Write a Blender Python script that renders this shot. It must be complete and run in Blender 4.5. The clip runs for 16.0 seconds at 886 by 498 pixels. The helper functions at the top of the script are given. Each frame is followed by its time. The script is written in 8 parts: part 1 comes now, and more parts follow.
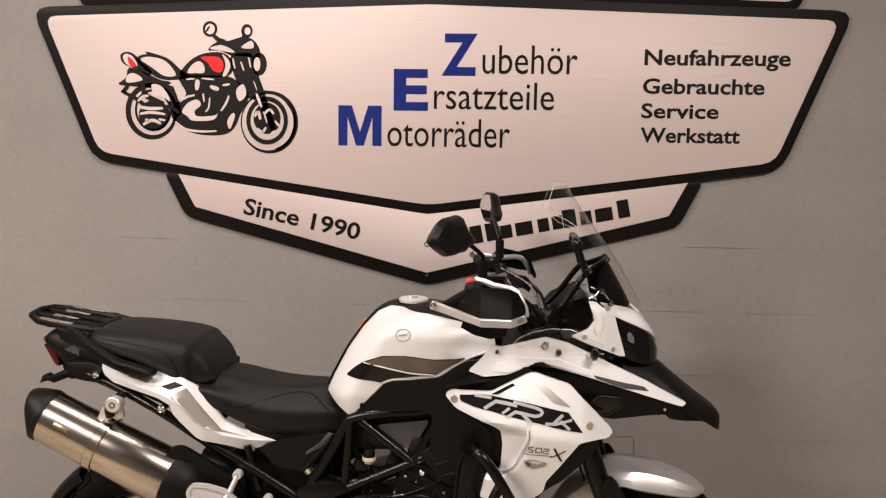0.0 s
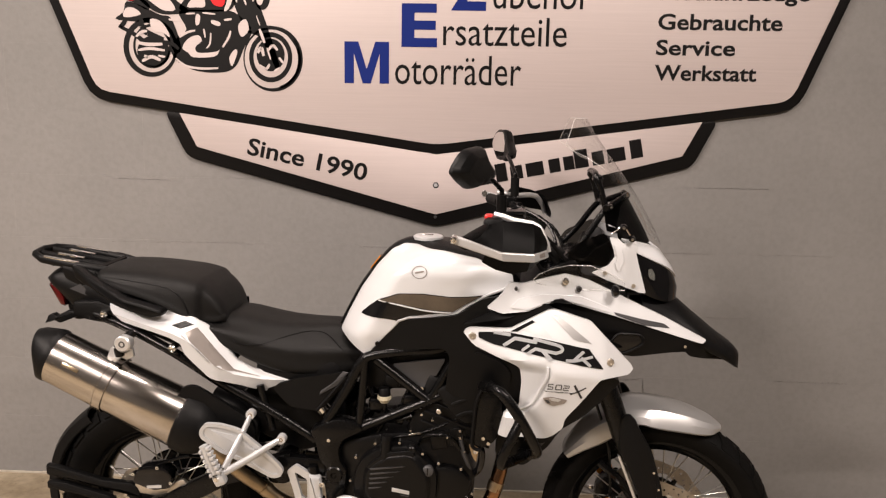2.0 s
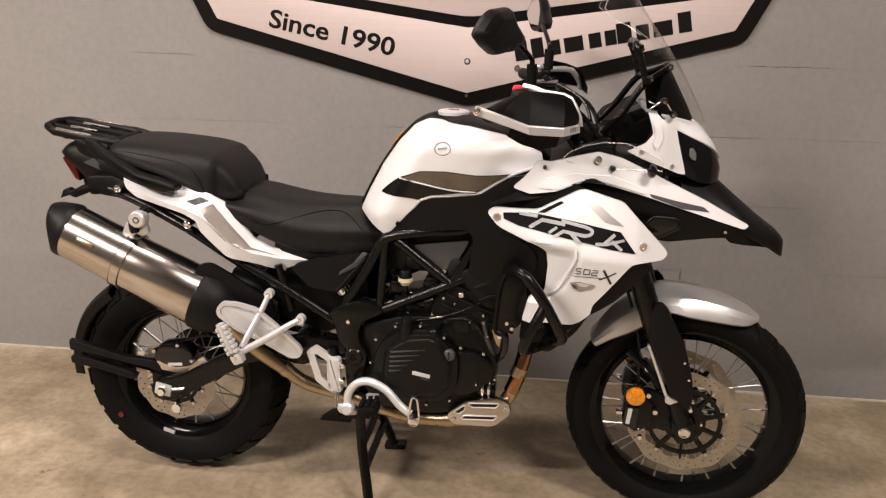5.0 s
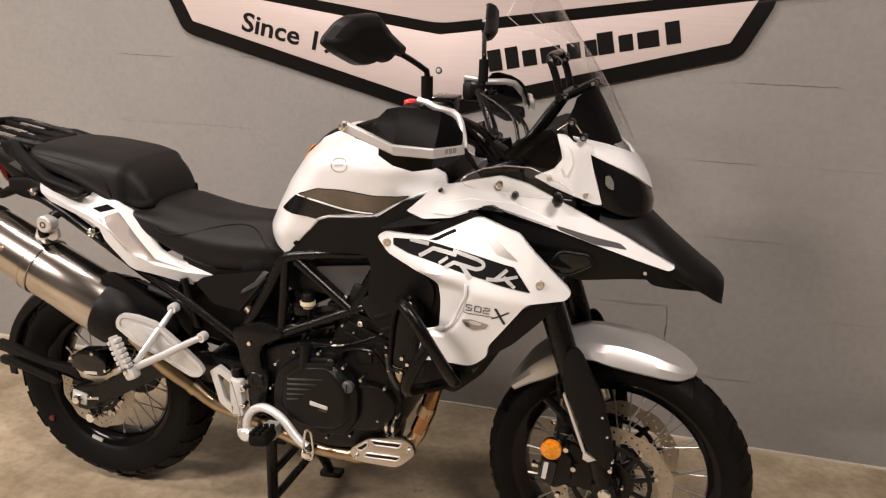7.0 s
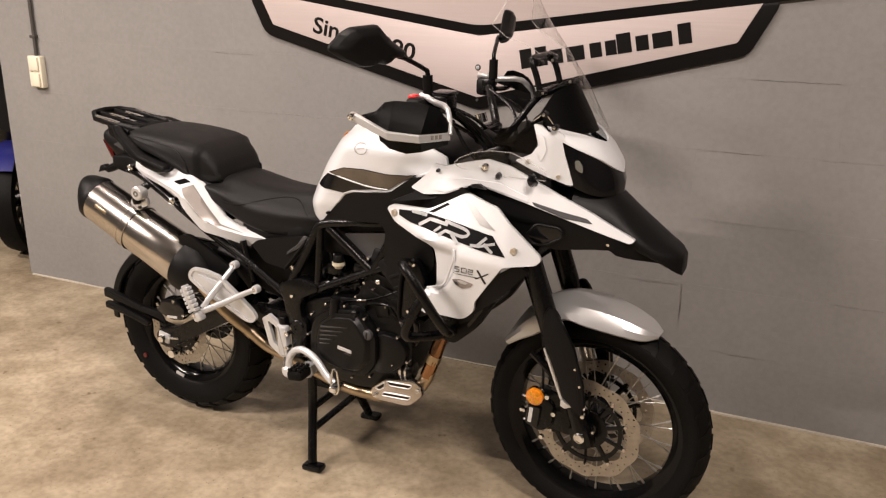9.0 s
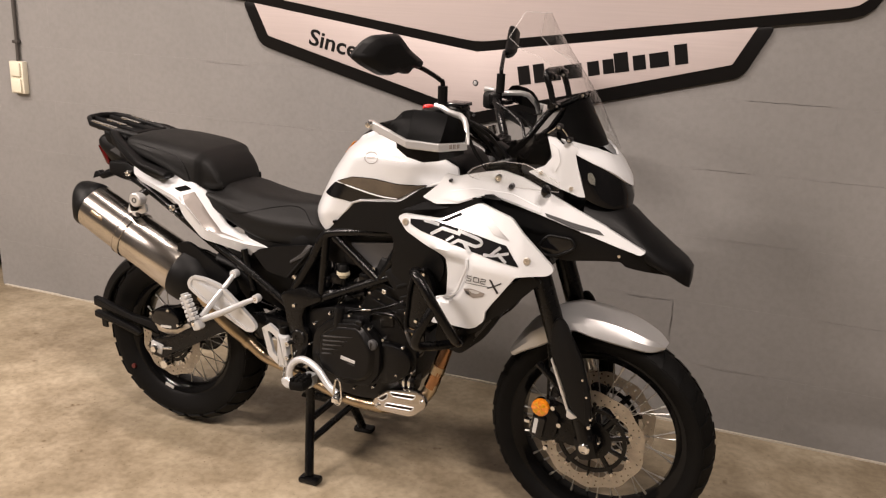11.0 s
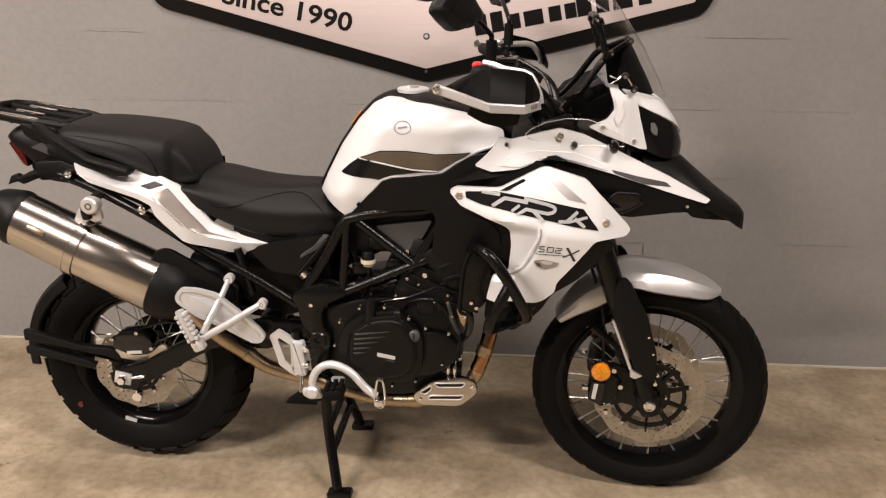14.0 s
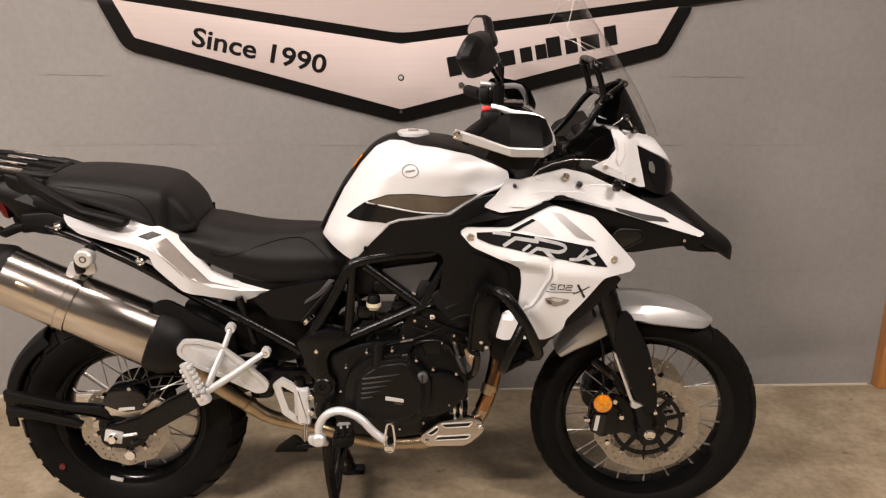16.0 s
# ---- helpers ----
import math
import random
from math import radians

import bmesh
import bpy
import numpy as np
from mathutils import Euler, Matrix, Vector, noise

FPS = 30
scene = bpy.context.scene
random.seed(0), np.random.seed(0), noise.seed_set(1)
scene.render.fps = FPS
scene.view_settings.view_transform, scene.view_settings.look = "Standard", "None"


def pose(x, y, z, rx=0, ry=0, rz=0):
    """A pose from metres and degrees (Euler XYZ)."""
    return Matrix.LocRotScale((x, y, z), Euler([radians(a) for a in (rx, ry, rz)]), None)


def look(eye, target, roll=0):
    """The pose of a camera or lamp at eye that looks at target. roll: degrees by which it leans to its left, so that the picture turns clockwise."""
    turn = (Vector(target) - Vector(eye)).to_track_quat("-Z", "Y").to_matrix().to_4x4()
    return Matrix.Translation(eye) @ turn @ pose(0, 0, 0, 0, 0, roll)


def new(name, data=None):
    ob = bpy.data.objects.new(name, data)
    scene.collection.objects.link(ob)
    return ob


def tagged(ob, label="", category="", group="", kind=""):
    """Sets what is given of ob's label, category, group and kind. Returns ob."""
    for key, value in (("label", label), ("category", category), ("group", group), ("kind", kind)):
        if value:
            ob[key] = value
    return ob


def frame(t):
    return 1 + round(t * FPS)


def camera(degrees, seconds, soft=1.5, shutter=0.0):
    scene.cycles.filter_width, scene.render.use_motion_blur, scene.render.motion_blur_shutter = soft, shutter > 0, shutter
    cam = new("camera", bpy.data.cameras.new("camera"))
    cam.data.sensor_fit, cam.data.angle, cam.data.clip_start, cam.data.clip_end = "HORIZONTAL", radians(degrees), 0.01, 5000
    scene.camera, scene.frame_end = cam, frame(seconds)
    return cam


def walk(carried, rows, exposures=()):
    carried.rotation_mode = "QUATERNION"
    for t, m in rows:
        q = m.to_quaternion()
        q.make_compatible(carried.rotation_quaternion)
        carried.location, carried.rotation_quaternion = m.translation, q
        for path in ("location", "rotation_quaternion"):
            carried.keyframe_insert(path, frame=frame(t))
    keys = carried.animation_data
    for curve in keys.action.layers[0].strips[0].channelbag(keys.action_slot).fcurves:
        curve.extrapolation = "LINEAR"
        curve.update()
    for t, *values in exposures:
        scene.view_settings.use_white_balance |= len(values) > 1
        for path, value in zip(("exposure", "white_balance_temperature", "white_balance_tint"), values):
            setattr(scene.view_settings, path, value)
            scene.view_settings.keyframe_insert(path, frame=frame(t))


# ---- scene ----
cam = camera(56.8, 16.0, soft=1.25)
PATH = [
    (0, (0.324, -2.351, 1.631), (0.199, -0.369, 1.394), 0.9),
    (0.5, (0.309, -2.342, 1.617), (0.185, -0.364, 1.348), 0.9),
    (1, (0.284, -2.332, 1.604), (0.17, -0.354, 1.327), 1.1),
    (1.5, (0.258, -2.316, 1.584), (0.16, -0.341, 1.287), 1.1),
    (2, (0.242, -2.308, 1.565), (0.148, -0.34, 1.223), 1.0),
    (2.5, (0.23, -2.291, 1.541), (0.15, -0.335, 1.133), 1.3),
    (3, (0.207, -2.292, 1.511), (0.145, -0.348, 1.048), 1.5),
    (3.5, (0.199, -2.278, 1.493), (0.132, -0.35, 0.965), 1.2),
    (4, (0.194, -2.259, 1.481), (0.119, -0.341, 0.919), 0.8),
    (6.3, (0.589, -2.013, 1.516), (0.207, -0.147, 0.904), 2.2),
    (6.5, (0.642, -1.974, 1.499), (0.246, -0.109, 0.895), 2.1),
    (7, (0.799, -1.907, 1.507), (0.327, -0.054, 0.918), 1.8),
    (7.5, (0.969, -1.951, 1.53), (0.35, -0.145, 0.937), 2.5),
    (8, (1.149, -2.027, 1.549), (0.421, -0.269, 0.936), 2.6),
    (8.5, (1.209, -2.125, 1.551), (0.471, -0.364, 0.958), 1.9),
    (8.7, (1.224, -2.134, 1.572), (0.467, -0.39, 0.952), 0.9),
    (10.8, (1.142, -2.283, 1.537), (0.463, -0.486, 0.98), 2.8),
    (11, (1.091, -2.224, 1.536), (0.429, -0.422, 0.974), 2.7),
    (11.5, (0.992, -2.109, 1.535), (0.377, -0.301, 0.941), 2.5),
    (12, (0.857, -2.071, 1.515), (0.363, -0.24, 0.879), 2.5),
    (12.5, (0.642, -2.031, 1.513), (0.351, -0.17, 0.841), 1.3),
    (13, (0.523, -2.067, 1.502), (0.37, -0.188, 0.835), 1.0),
    (13.5, (0.412, -2.121, 1.487), (0.301, -0.235, 0.83), 0.8),
    (14, (0.294, -2.163, 1.504), (0.19, -0.275, 0.851), 0.7),
    (14.5, (0.127, -2.151, 1.517), (0.143, -0.251, 0.89), -0.2),
    (15, (0.001, -2.147, 1.514), (0.164, -0.25, 0.902), -0.9),
    (15.5, (-0.029, -2.167, 1.521), (0.157, -0.269, 0.919), -0.2),
    (16, (0.029, -2.171, 1.534), (0.149, -0.261, 0.954), 0.8),
]
walk(cam, [(t, look(eye, target, roll)) for t, eye, target, roll in PATH], [(0, -0.18), (2, -0.08), (3.5, -0.02), (6.5, 0.02), (16, 0)])
STEER_DEG, MIRROR_YAW = -3.8, 18.0
LAMP_COLOR = (1.0, 0.852, 0.768)
# First two follow reflections and shadows; last two are added to brighten the sides.
LAMPS = [(-2.2, -3.1, 316, 0), (-0.6, -0.36, 50, 0), (1.8, -1.9, 150, 0), (-3.3, -1.3, 130, 0)]
from mathutils.bvhtree import BVHTree


# ---- world and light ----
world = bpy.data.worlds.new("world")
scene.world = world
world.use_nodes = True
world.node_tree.nodes["Background"].inputs[0].default_value = (0.9, 0.85, 0.78, 1)
world.node_tree.nodes["Background"].inputs[1].default_value = 0.008


# ---- materials ----
def material(name, color, rough=0.5, metal=0.0, coat=0.0, vary=0.0, scale=8.0, rough_vary=0.0, bump=0.0, bump_scale=60.0,
             transmission=0.0, ior=1.5, spec=0.5, dark=None, stretch=(1, 1, 1), alpha=1.0):
    m = bpy.data.materials.new(name)
    m.use_nodes = True
    nt = m.node_tree
    b = nt.nodes["Principled BSDF"]
    b.inputs["Base Color"].default_value = (*color, 1)
    b.inputs["Roughness"].default_value = rough
    b.inputs["Metallic"].default_value = metal
    b.inputs["Coat Weight"].default_value = coat
    b.inputs["Coat Roughness"].default_value = 0.06
    b.inputs["Transmission Weight"].default_value = transmission
    b.inputs["IOR"].default_value = ior
    b.inputs["Specular IOR Level"].default_value = spec
    b.inputs["Alpha"].default_value = alpha
    coords = nt.nodes.new("ShaderNodeTexCoord")
    mapping = nt.nodes.new("ShaderNodeMapping")
    mapping.inputs["Scale"].default_value = stretch
    nt.links.new(coords.outputs["Object"], mapping.inputs[0])
    if vary or rough_vary:
        n = nt.nodes.new("ShaderNodeTexNoise")
        n.inputs["Scale"].default_value, n.inputs["Detail"].default_value = scale, 8
        n.inputs["Roughness"].default_value = 0.65
        nt.links.new(mapping.outputs[0], n.inputs[0])
        if vary:
            ramp = nt.nodes.new("ShaderNodeValToRGB")
            d = dark if dark else tuple(c * (1 - vary) for c in color)
            ramp.color_ramp.elements[0].position, ramp.color_ramp.elements[1].position = 0.32, 0.68
            ramp.color_ramp.elements[0].color, ramp.color_ramp.elements[1].color = (*d, 1), (*color, 1)
            nt.links.new(n.outputs[0], ramp.inputs[0])
            nt.links.new(ramp.outputs[0], b.inputs["Base Color"])
        if rough_vary:
            r = nt.nodes.new("ShaderNodeMapRange")
            r.inputs["To Min"].default_value, r.inputs["To Max"].default_value = max(0.02, rough - rough_vary), rough + rough_vary
            nt.links.new(n.outputs[0], r.inputs[0])
            nt.links.new(r.outputs[0], b.inputs["Roughness"])
    if bump:
        n = nt.nodes.new("ShaderNodeTexNoise")
        n.inputs["Scale"].default_value, n.inputs["Detail"].default_value = bump_scale, 6
        nt.links.new(mapping.outputs[0], n.inputs[0])
        k = nt.nodes.new("ShaderNodeBump")
        k.inputs["Strength"].default_value, k.inputs["Distance"].default_value = bump, 0.004
        nt.links.new(n.outputs[0], k.inputs["Height"])
        nt.links.new(k.outputs[0], b.inputs["Normal"])
    return m


WHITE = material("white_paint", (0.610, 0.624, 0.640), 0.30, coat=0.5, rough_vary=0.06, scale=5)
PLASTIC = material("black_plastic", (0.0026, 0.0026, 0.0028), 0.46, spec=0.18, bump=0.12, bump_scale=900, rough_vary=0.08, scale=20)
RIMBLACK = material("rim_black_enamel", (0.003, 0.003, 0.0032), 0.12, spec=0.16, rough_vary=0.05, scale=15)
FILMBLACK = material("black_decal_film", (0.004, 0.004, 0.0045), 0.62, spec=0.08, rough_vary=0.08, scale=30)
GLOSS = material("gloss_black", (0.004, 0.004, 0.0045), 0.14, spec=0.45, rough_vary=0.06, scale=15)
BLACKMETAL = material("satin_black_metal", (0.002, 0.002, 0.0022), 0.26, spec=0.26, bump=0.05, bump_scale=700, rough_vary=0.1, scale=25)
CASTBLACK = material("black_cast_engine", (0.0026, 0.0026, 0.0028), 0.32, spec=0.24, bump=0.15, bump_scale=500, rough_vary=0.1, scale=18)
RUBBER = material("tyre_rubber", (0.0036, 0.0035, 0.0034), 0.56, spec=0.10, vary=0.35, scale=24, bump=0.25, bump_scale=260)
VINYL = material("seat_vinyl", (0.0042, 0.0041, 0.0040), 0.50, spec=0.22, bump=0.3, bump_scale=420, rough_vary=0.08, scale=12)
STEEL = material("brushed_steel", (0.52, 0.485, 0.45), 0.19, 1.0, vary=0.06, scale=90, rough_vary=0.03, stretch=(0.15, 1, 1))
DISC = material("brake_disc_steel", (0.72, 0.67, 0.60), 0.42, 1.0, vary=0.2, scale=60, rough_vary=0.1)
SPOKE = material("spoke_steel", (0.50, 0.49, 0.47), 0.32, 1.0)
CHROME = material("chrome", (0.80, 0.79, 0.77), 0.16, 1.0, rough_vary=0.05, scale=30)
SILVER = material("silver_painted_aluminium", (0.565, 0.575, 0.585), 0.32, 0.45, rough_vary=0.08, scale=25, bump=0.05, bump_scale=400)
ALLOY = material("bare_alloy", (0.60, 0.60, 0.60), 0.34, 0.65, rough_vary=0.06, scale=25)
SILVERPAINT = material("silver_paint", (0.46, 0.46, 0.46), 0.34, 0.60, coat=0.4, rough_vary=0.05, scale=8)
GREYDECAL = material("grey_decal", (0.30, 0.27, 0.25), 0.30, 0.3, coat=0.4, vary=0.15, scale=14)
DARKGREY = material("dark_grey_plastic", (0.04, 0.04, 0.042), 0.42, bump=0.1, bump_scale=600)
HEADER = material("heat_tinted_steel", (0.50, 0.26, 0.13), 0.20, 1.0, vary=0.45, scale=9, dark=(0.20, 0.11, 0.06), rough_vary=0.12)
PIPE = material("tan_exhaust_steel", (0.46, 0.36, 0.24), 0.30, 1.0, vary=0.3, scale=12, rough_vary=0.1)
ORANGE = material("orange_reflector", (0.85, 0.30, 0.012), 0.12, coat=1.0, vary=0.6, scale=150, dark=(0.42, 0.09, 0.002))
RED = material("red_switch", (0.62, 0.02, 0.02), 0.3)
REDLENS = material("red_lens", (0.08, 0.0032, 0.0032), 0.16, coat=0.5)
REDMARK = material("red_mark", (0.07, 0.006, 0.005), 0.5)
SLOT = material("dark_slot", (0.016, 0.010, 0.006), 0.6, spec=0.15)
BROWN = material("brown_decal", (0.105, 0.083, 0.060), 0.22, coat=0.6, vary=0.45, scale=9, dark=(0.055, 0.045, 0.035))
MIRROR = material("mirror_glass", (0.86, 0.86, 0.86), 0.02, 1.0)
LENS = material("headlamp_lens", (0.004, 0.004, 0.0045), 0.06, spec=0.3)
LAMPGLASS = material("headlamp_reflector", (0.42, 0.44, 0.42), 0.14, 0.8)
AMBER = material("amber_reflector", (0.95, 0.50, 0.02), 0.10, coat=1.0, vary=0.3, scale=200)
YELLOWED = material("reservoir_plastic", (0.50, 0.46, 0.34), 0.35)


def clear(name, tint, mix, rough=0.02):
    """Thin clear plastic: mostly see-through with a glossy skin."""
    m = bpy.data.materials.new(name)
    m.use_nodes = True
    nt = m.node_tree
    out = nt.nodes["Material Output"]
    t, g = nt.nodes.new("ShaderNodeBsdfTransparent"), nt.nodes.new("ShaderNodeBsdfGlossy")
    t.inputs[0].default_value = (*tint, 1)
    g.inputs["Roughness"].default_value = rough
    f, p, k, a = nt.nodes.new("ShaderNodeLayerWeight"), nt.nodes.new("ShaderNodeMath"), nt.nodes.new("ShaderNodeMath"), nt.nodes.new("ShaderNodeMixShader")
    f.inputs["Blend"].default_value = 0.5
    p.operation = "POWER"
    p.inputs[1].default_value = 3.5
    k.operation = "MULTIPLY_ADD"
    k.inputs[1].default_value, k.inputs[2].default_value = mix, 0.03
    nt.links.new(f.outputs["Facing"], p.inputs[0])
    nt.links.new(p.outputs[0], k.inputs[0])
    nt.links.new(k.outputs[0], a.inputs[0])
    nt.links.new(t.outputs[0], a.inputs[1])
    nt.links.new(g.outputs[0], a.inputs[2])
    nt.links.new(a.outputs[0], out.inputs[0])
    return m


SCREEN = clear("clear_windscreen", (0.985, 0.985, 0.98), 0.7)
SMOKED = clear("smoked_plastic", (0.34, 0.33, 0.32), 0.5, 0.05)


# ---- shapes ----
def part(name, bm, mat, parent=None, label="", angle=38):
    bmesh.ops.recalc_face_normals(bm, faces=bm.faces)
    me = bpy.data.meshes.new(name)
    bm.to_mesh(me)
    bm.free()
    me.materials.append(mat)
    me.shade_smooth()
    me.set_sharp_from_angle(angle=radians(angle))
    ob = new(name, me)
    if parent:
        ob.parent = parent
    if label:
        ob["label"] = label
    return ob


def catmull(pts, steps=6, closed=False):
    """Points of a smooth curve through pts."""
    p = [Vector(q) for q in pts]
    n = len(p)
    out = []
    for i in range(n if closed else n - 1):
        a, b, c, d = (p[(i + k) % n] if closed else p[min(max(i + k, 0), n - 1)] for k in (-1, 0, 1, 2))
        for s in range(steps):
            t = s / steps
            out.append(0.5 * (2 * b + (c - a) * t + (2 * a - 5 * b + 4 * c - d) * t * t + (3 * b - a - 3 * c + d) * t ** 3))
    return out if closed else out + [p[-1]]


def skin(rings, bm=None, caps=True, closed=False):
    """A mesh over rings of points, all of one length."""
    bm = bm or bmesh.new()
    vs = [[bm.verts.new(q) for q in r] for r in rings]
    n = len(vs[0])
    pairs = list(zip(vs, vs[1:])) + ([(vs[-1], vs[0])] if closed else [])
    for a, b in pairs:
        for i in range(n):
            bm.faces.new((a[i], a[(i + 1) % n], b[(i + 1) % n], b[i]))
    if caps and not closed:
        bm.faces.new(vs[0][::-1])
        bm.faces.new(vs[-1])
    return bm


def tube(pts, r, sides=12, smooth=True, flat=1.0, bm=None, r_end=None, steps=6):
    """A bar swept along pts; flat squeezes it sideways of its path."""
    path = catmull(pts, steps) if smooth and len(pts) > 2 else [Vector(q) for q in pts]
    rings, up = [], None
    n = len(path)
    for i, q in enumerate(path):
        d = (path[min(i + 1, n - 1)] - path[max(i - 1, 0)]).normalized()
        if up is None:
            up = Vector((0, 0, 1)) if abs(d.z) < 0.9 else Vector((0, 1, 0))
        side = d.cross(up).normalized()
        up = side.cross(d).normalized()
        k = r if r_end is None else r + (r_end - r) * i / (n - 1)
        rings.append([q + side * (k * flat * math.cos(a)) + up * (k * math.sin(a)) for a in (2 * math.pi * j / sides for j in range(sides))])
    return skin(rings, bm)


def loft(rows, thick=0.004):
    """A shell over rows of points that run from one side of the middle plane to it; the other side is mirrored."""
    bm = bmesh.new()
    grid = []
    for r in rows:
        half = catmull(r, 4)
        grid.append([bm.verts.new(q) for q in half] + [bm.verts.new((q.x, -q.y, q.z)) for q in half[-2::-1]])
    for a, b in zip(grid, grid[1:]):
        for i in range(len(a) - 1):
            bm.faces.new((a[i], a[i + 1], b[i + 1], b[i]))
    bmesh.ops.recalc_face_normals(bm, faces=bm.faces)
    bmesh.ops.solidify(bm, geom=bm.faces[:], thickness=thick)
    return bm


def band(pts, tall, thick, steps=3):
    """A flat strip swept along pts, standing upright."""
    path = catmull(pts, steps)
    n = len(path)
    rings = []
    for i, q in enumerate(path):
        d = (path[min(i + 1, n - 1)] - path[max(i - 1, 0)]).normalized()
        s = d.cross(Vector((0, 0, 1))).normalized() * (thick / 2)
        u = s.cross(d).normalized() * (tall / 2)
        c = 0.72
        rings.append([q + s * a + u * b for a, b in ((-1, -c), (-c, -1), (c, -1), (1, -c), (1, c), (c, 1), (-c, 1), (-1, c))])
    return skin(rings)


def rod(a, b, r, r2=None, sides=16, bm=None):
    return tube([a, b], r, sides, False, bm=bm, r_end=r if r2 is None else r2)


def lathe(profile, centre, axis="y", n=48, bm=None, closed=False):
    """Turns (radius, along) pairs round the y axis (or x, z) through centre."""
    c = Vector(centre)
    rings = []
    for r, h in profile:
        ring = []
        for i in range(n):
            a = 2 * math.pi * i / n
            u, v = r * math.cos(a), r * math.sin(a)
            ring.append(c + Vector({"y": (u, h, v), "x": (h, u, v), "z": (u, v, h)}[axis]))
        rings.append(ring)
    return skin(rings, bm, caps=not closed, closed=closed)


def box(centre, size, bevel=0.004, turn=None, bm=None, seg=2):
    own = bmesh.new()
    bmesh.ops.create_cube(own, size=1, matrix=Matrix.Diagonal((*size, 1)))
    if bevel:
        bmesh.ops.bevel(own, geom=own.edges[:], offset=bevel, segments=seg, profile=0.5, affect="EDGES")
    m = Matrix.Translation(centre) @ (turn if turn else Matrix())
    bmesh.ops.transform(own, matrix=m, verts=own.verts)
    if bm is None:
        return own
    me = bpy.data.meshes.new("t")
    own.to_mesh(me)
    own.free()
    bm.from_mesh(me)
    bpy.data.meshes.remove(me)
    return bm


def rounded(poly, r, steps=3):
    """A polygon (u, v) with its corners rounded by up to r."""
    out = []
    n = len(poly)
    for i in range(n):
        a, b, c = (Vector(poly[(i + k) % n][:2]) for k in (-1, 0, 1))
        la, lc = (a - b).length, (c - b).length
        d = min(r, 0.45 * la, 0.45 * lc)
        p, q = b + (a - b) * (d / la), b + (c - b) * (d / lc)
        for s in range(steps + 1):
            t = s / steps
            out.append(tuple(p * (1 - t) ** 2 + b * (2 * t * (1 - t)) + q * t * t))
    return out


def inset_poly(poly, d):
    """The polygon (counter-clockwise or not) shrunk by d on every side."""
    p = [Vector(q) for q in poly]
    n = len(p)
    area = sum(p[i].x * p[(i + 1) % n].y - p[(i + 1) % n].x * p[i].y for i in range(n))
    s = 1 if area > 0 else -1
    out = []
    for i in range(n):
        a, b, c = p[i - 1], p[i], p[(i + 1) % n]
        u, v = (b - a).normalized(), (c - b).normalized()
        nu, nv = Vector((-u.y, u.x)) * s, Vector((-v.y, v.x)) * s
        k = (nu + nv)
        out.append(tuple(b + k * (d / max(0.3, 1 + nu.dot(nv)))))
    return out


def frame_slab(poly, d, y0, y1, corner=0.008):
    """A flat frame that follows poly, d wide, with the opening cut through."""
    out = rounded(poly, corner, 3)
    inn = rounded([tuple(q) for q in inset_poly(poly, d)], min(corner, 0.004), 3)
    bm = bmesh.new()
    rings = [[bm.verts.new((x, y, z)) for x, z in ring] for ring, y in ((out, y0), (out, y1), (inn, y1), (inn, y0))]
    n = len(out)
    for k in range(4):
        a, b = rings[k], rings[(k + 1) % 4]
        for i in range(n):
            bm.faces.new((a[i], a[(i + 1) % n], b[(i + 1) % n], b[i]))
    return bm


def panel(poly, surface, thick=0.004, cell=0.03, lip=0.004, corner=0.008, side=-1, lift=0.0, edge=0.006, folds=()):
    """A shell over the side-view outline poly (x, z), lying at half-width surface(x, z) on one side of the centre plane,
    with a softly turned-in rim."""
    pts = rounded(poly, corner) if corner else poly
    bm = bmesh.new()
    f = bm.faces.new([bm.verts.new((x, 0, z)) for x, z in pts])
    if lip:
        bmesh.ops.inset_individual(bm, faces=[f], thickness=edge, use_even_offset=False)
    lo = [min(q[k] for q in pts) for k in (0, 1)]
    hi = [max(q[k] for q in pts) for k in (0, 1)]
    for k, axis in ((0, (1, 0, 0)), (1, (0, 0, 1))):
        c = lo[k] + cell
        while c < hi[k]:
            co = [0, 0, 0]
            co[0 if k == 0 else 2] = c
            bmesh.ops.bisect_plane(bm, geom=bm.verts[:] + bm.edges[:] + bm.faces[:], plane_co=co, plane_no=axis)
            c += cell
    for (x0, z0), (x1, z1) in zip(folds, folds[1:]):
        bmesh.ops.bisect_plane(bm, geom=bm.verts[:] + bm.edges[:] + bm.faces[:], plane_co=(x0, 0, z0), plane_no=(z1 - z0, 0, x0 - x1))
    rim = {v for e in bm.edges if e.is_boundary for v in e.verts}
    for v in bm.verts:
        w = surface(v.co.x, v.co.z) + lift - (lip if v in rim else 0)
        v.co.y = side * w
    bmesh.ops.recalc_face_normals(bm, faces=bm.faces)
    mean = sum((g.normal.y for g in bm.faces), 0.0)
    if mean * side < 0:
        bmesh.ops.reverse_faces(bm, faces=bm.faces)
    r = bmesh.ops.extrude_face_region(bm, geom=bm.faces[:], use_keep_orig=True)
    bmesh.ops.translate(bm, verts=[v for v in r["geom"] if isinstance(v, bmesh.types.BMVert)], vec=(0, -side * thick, 0))
    return bm


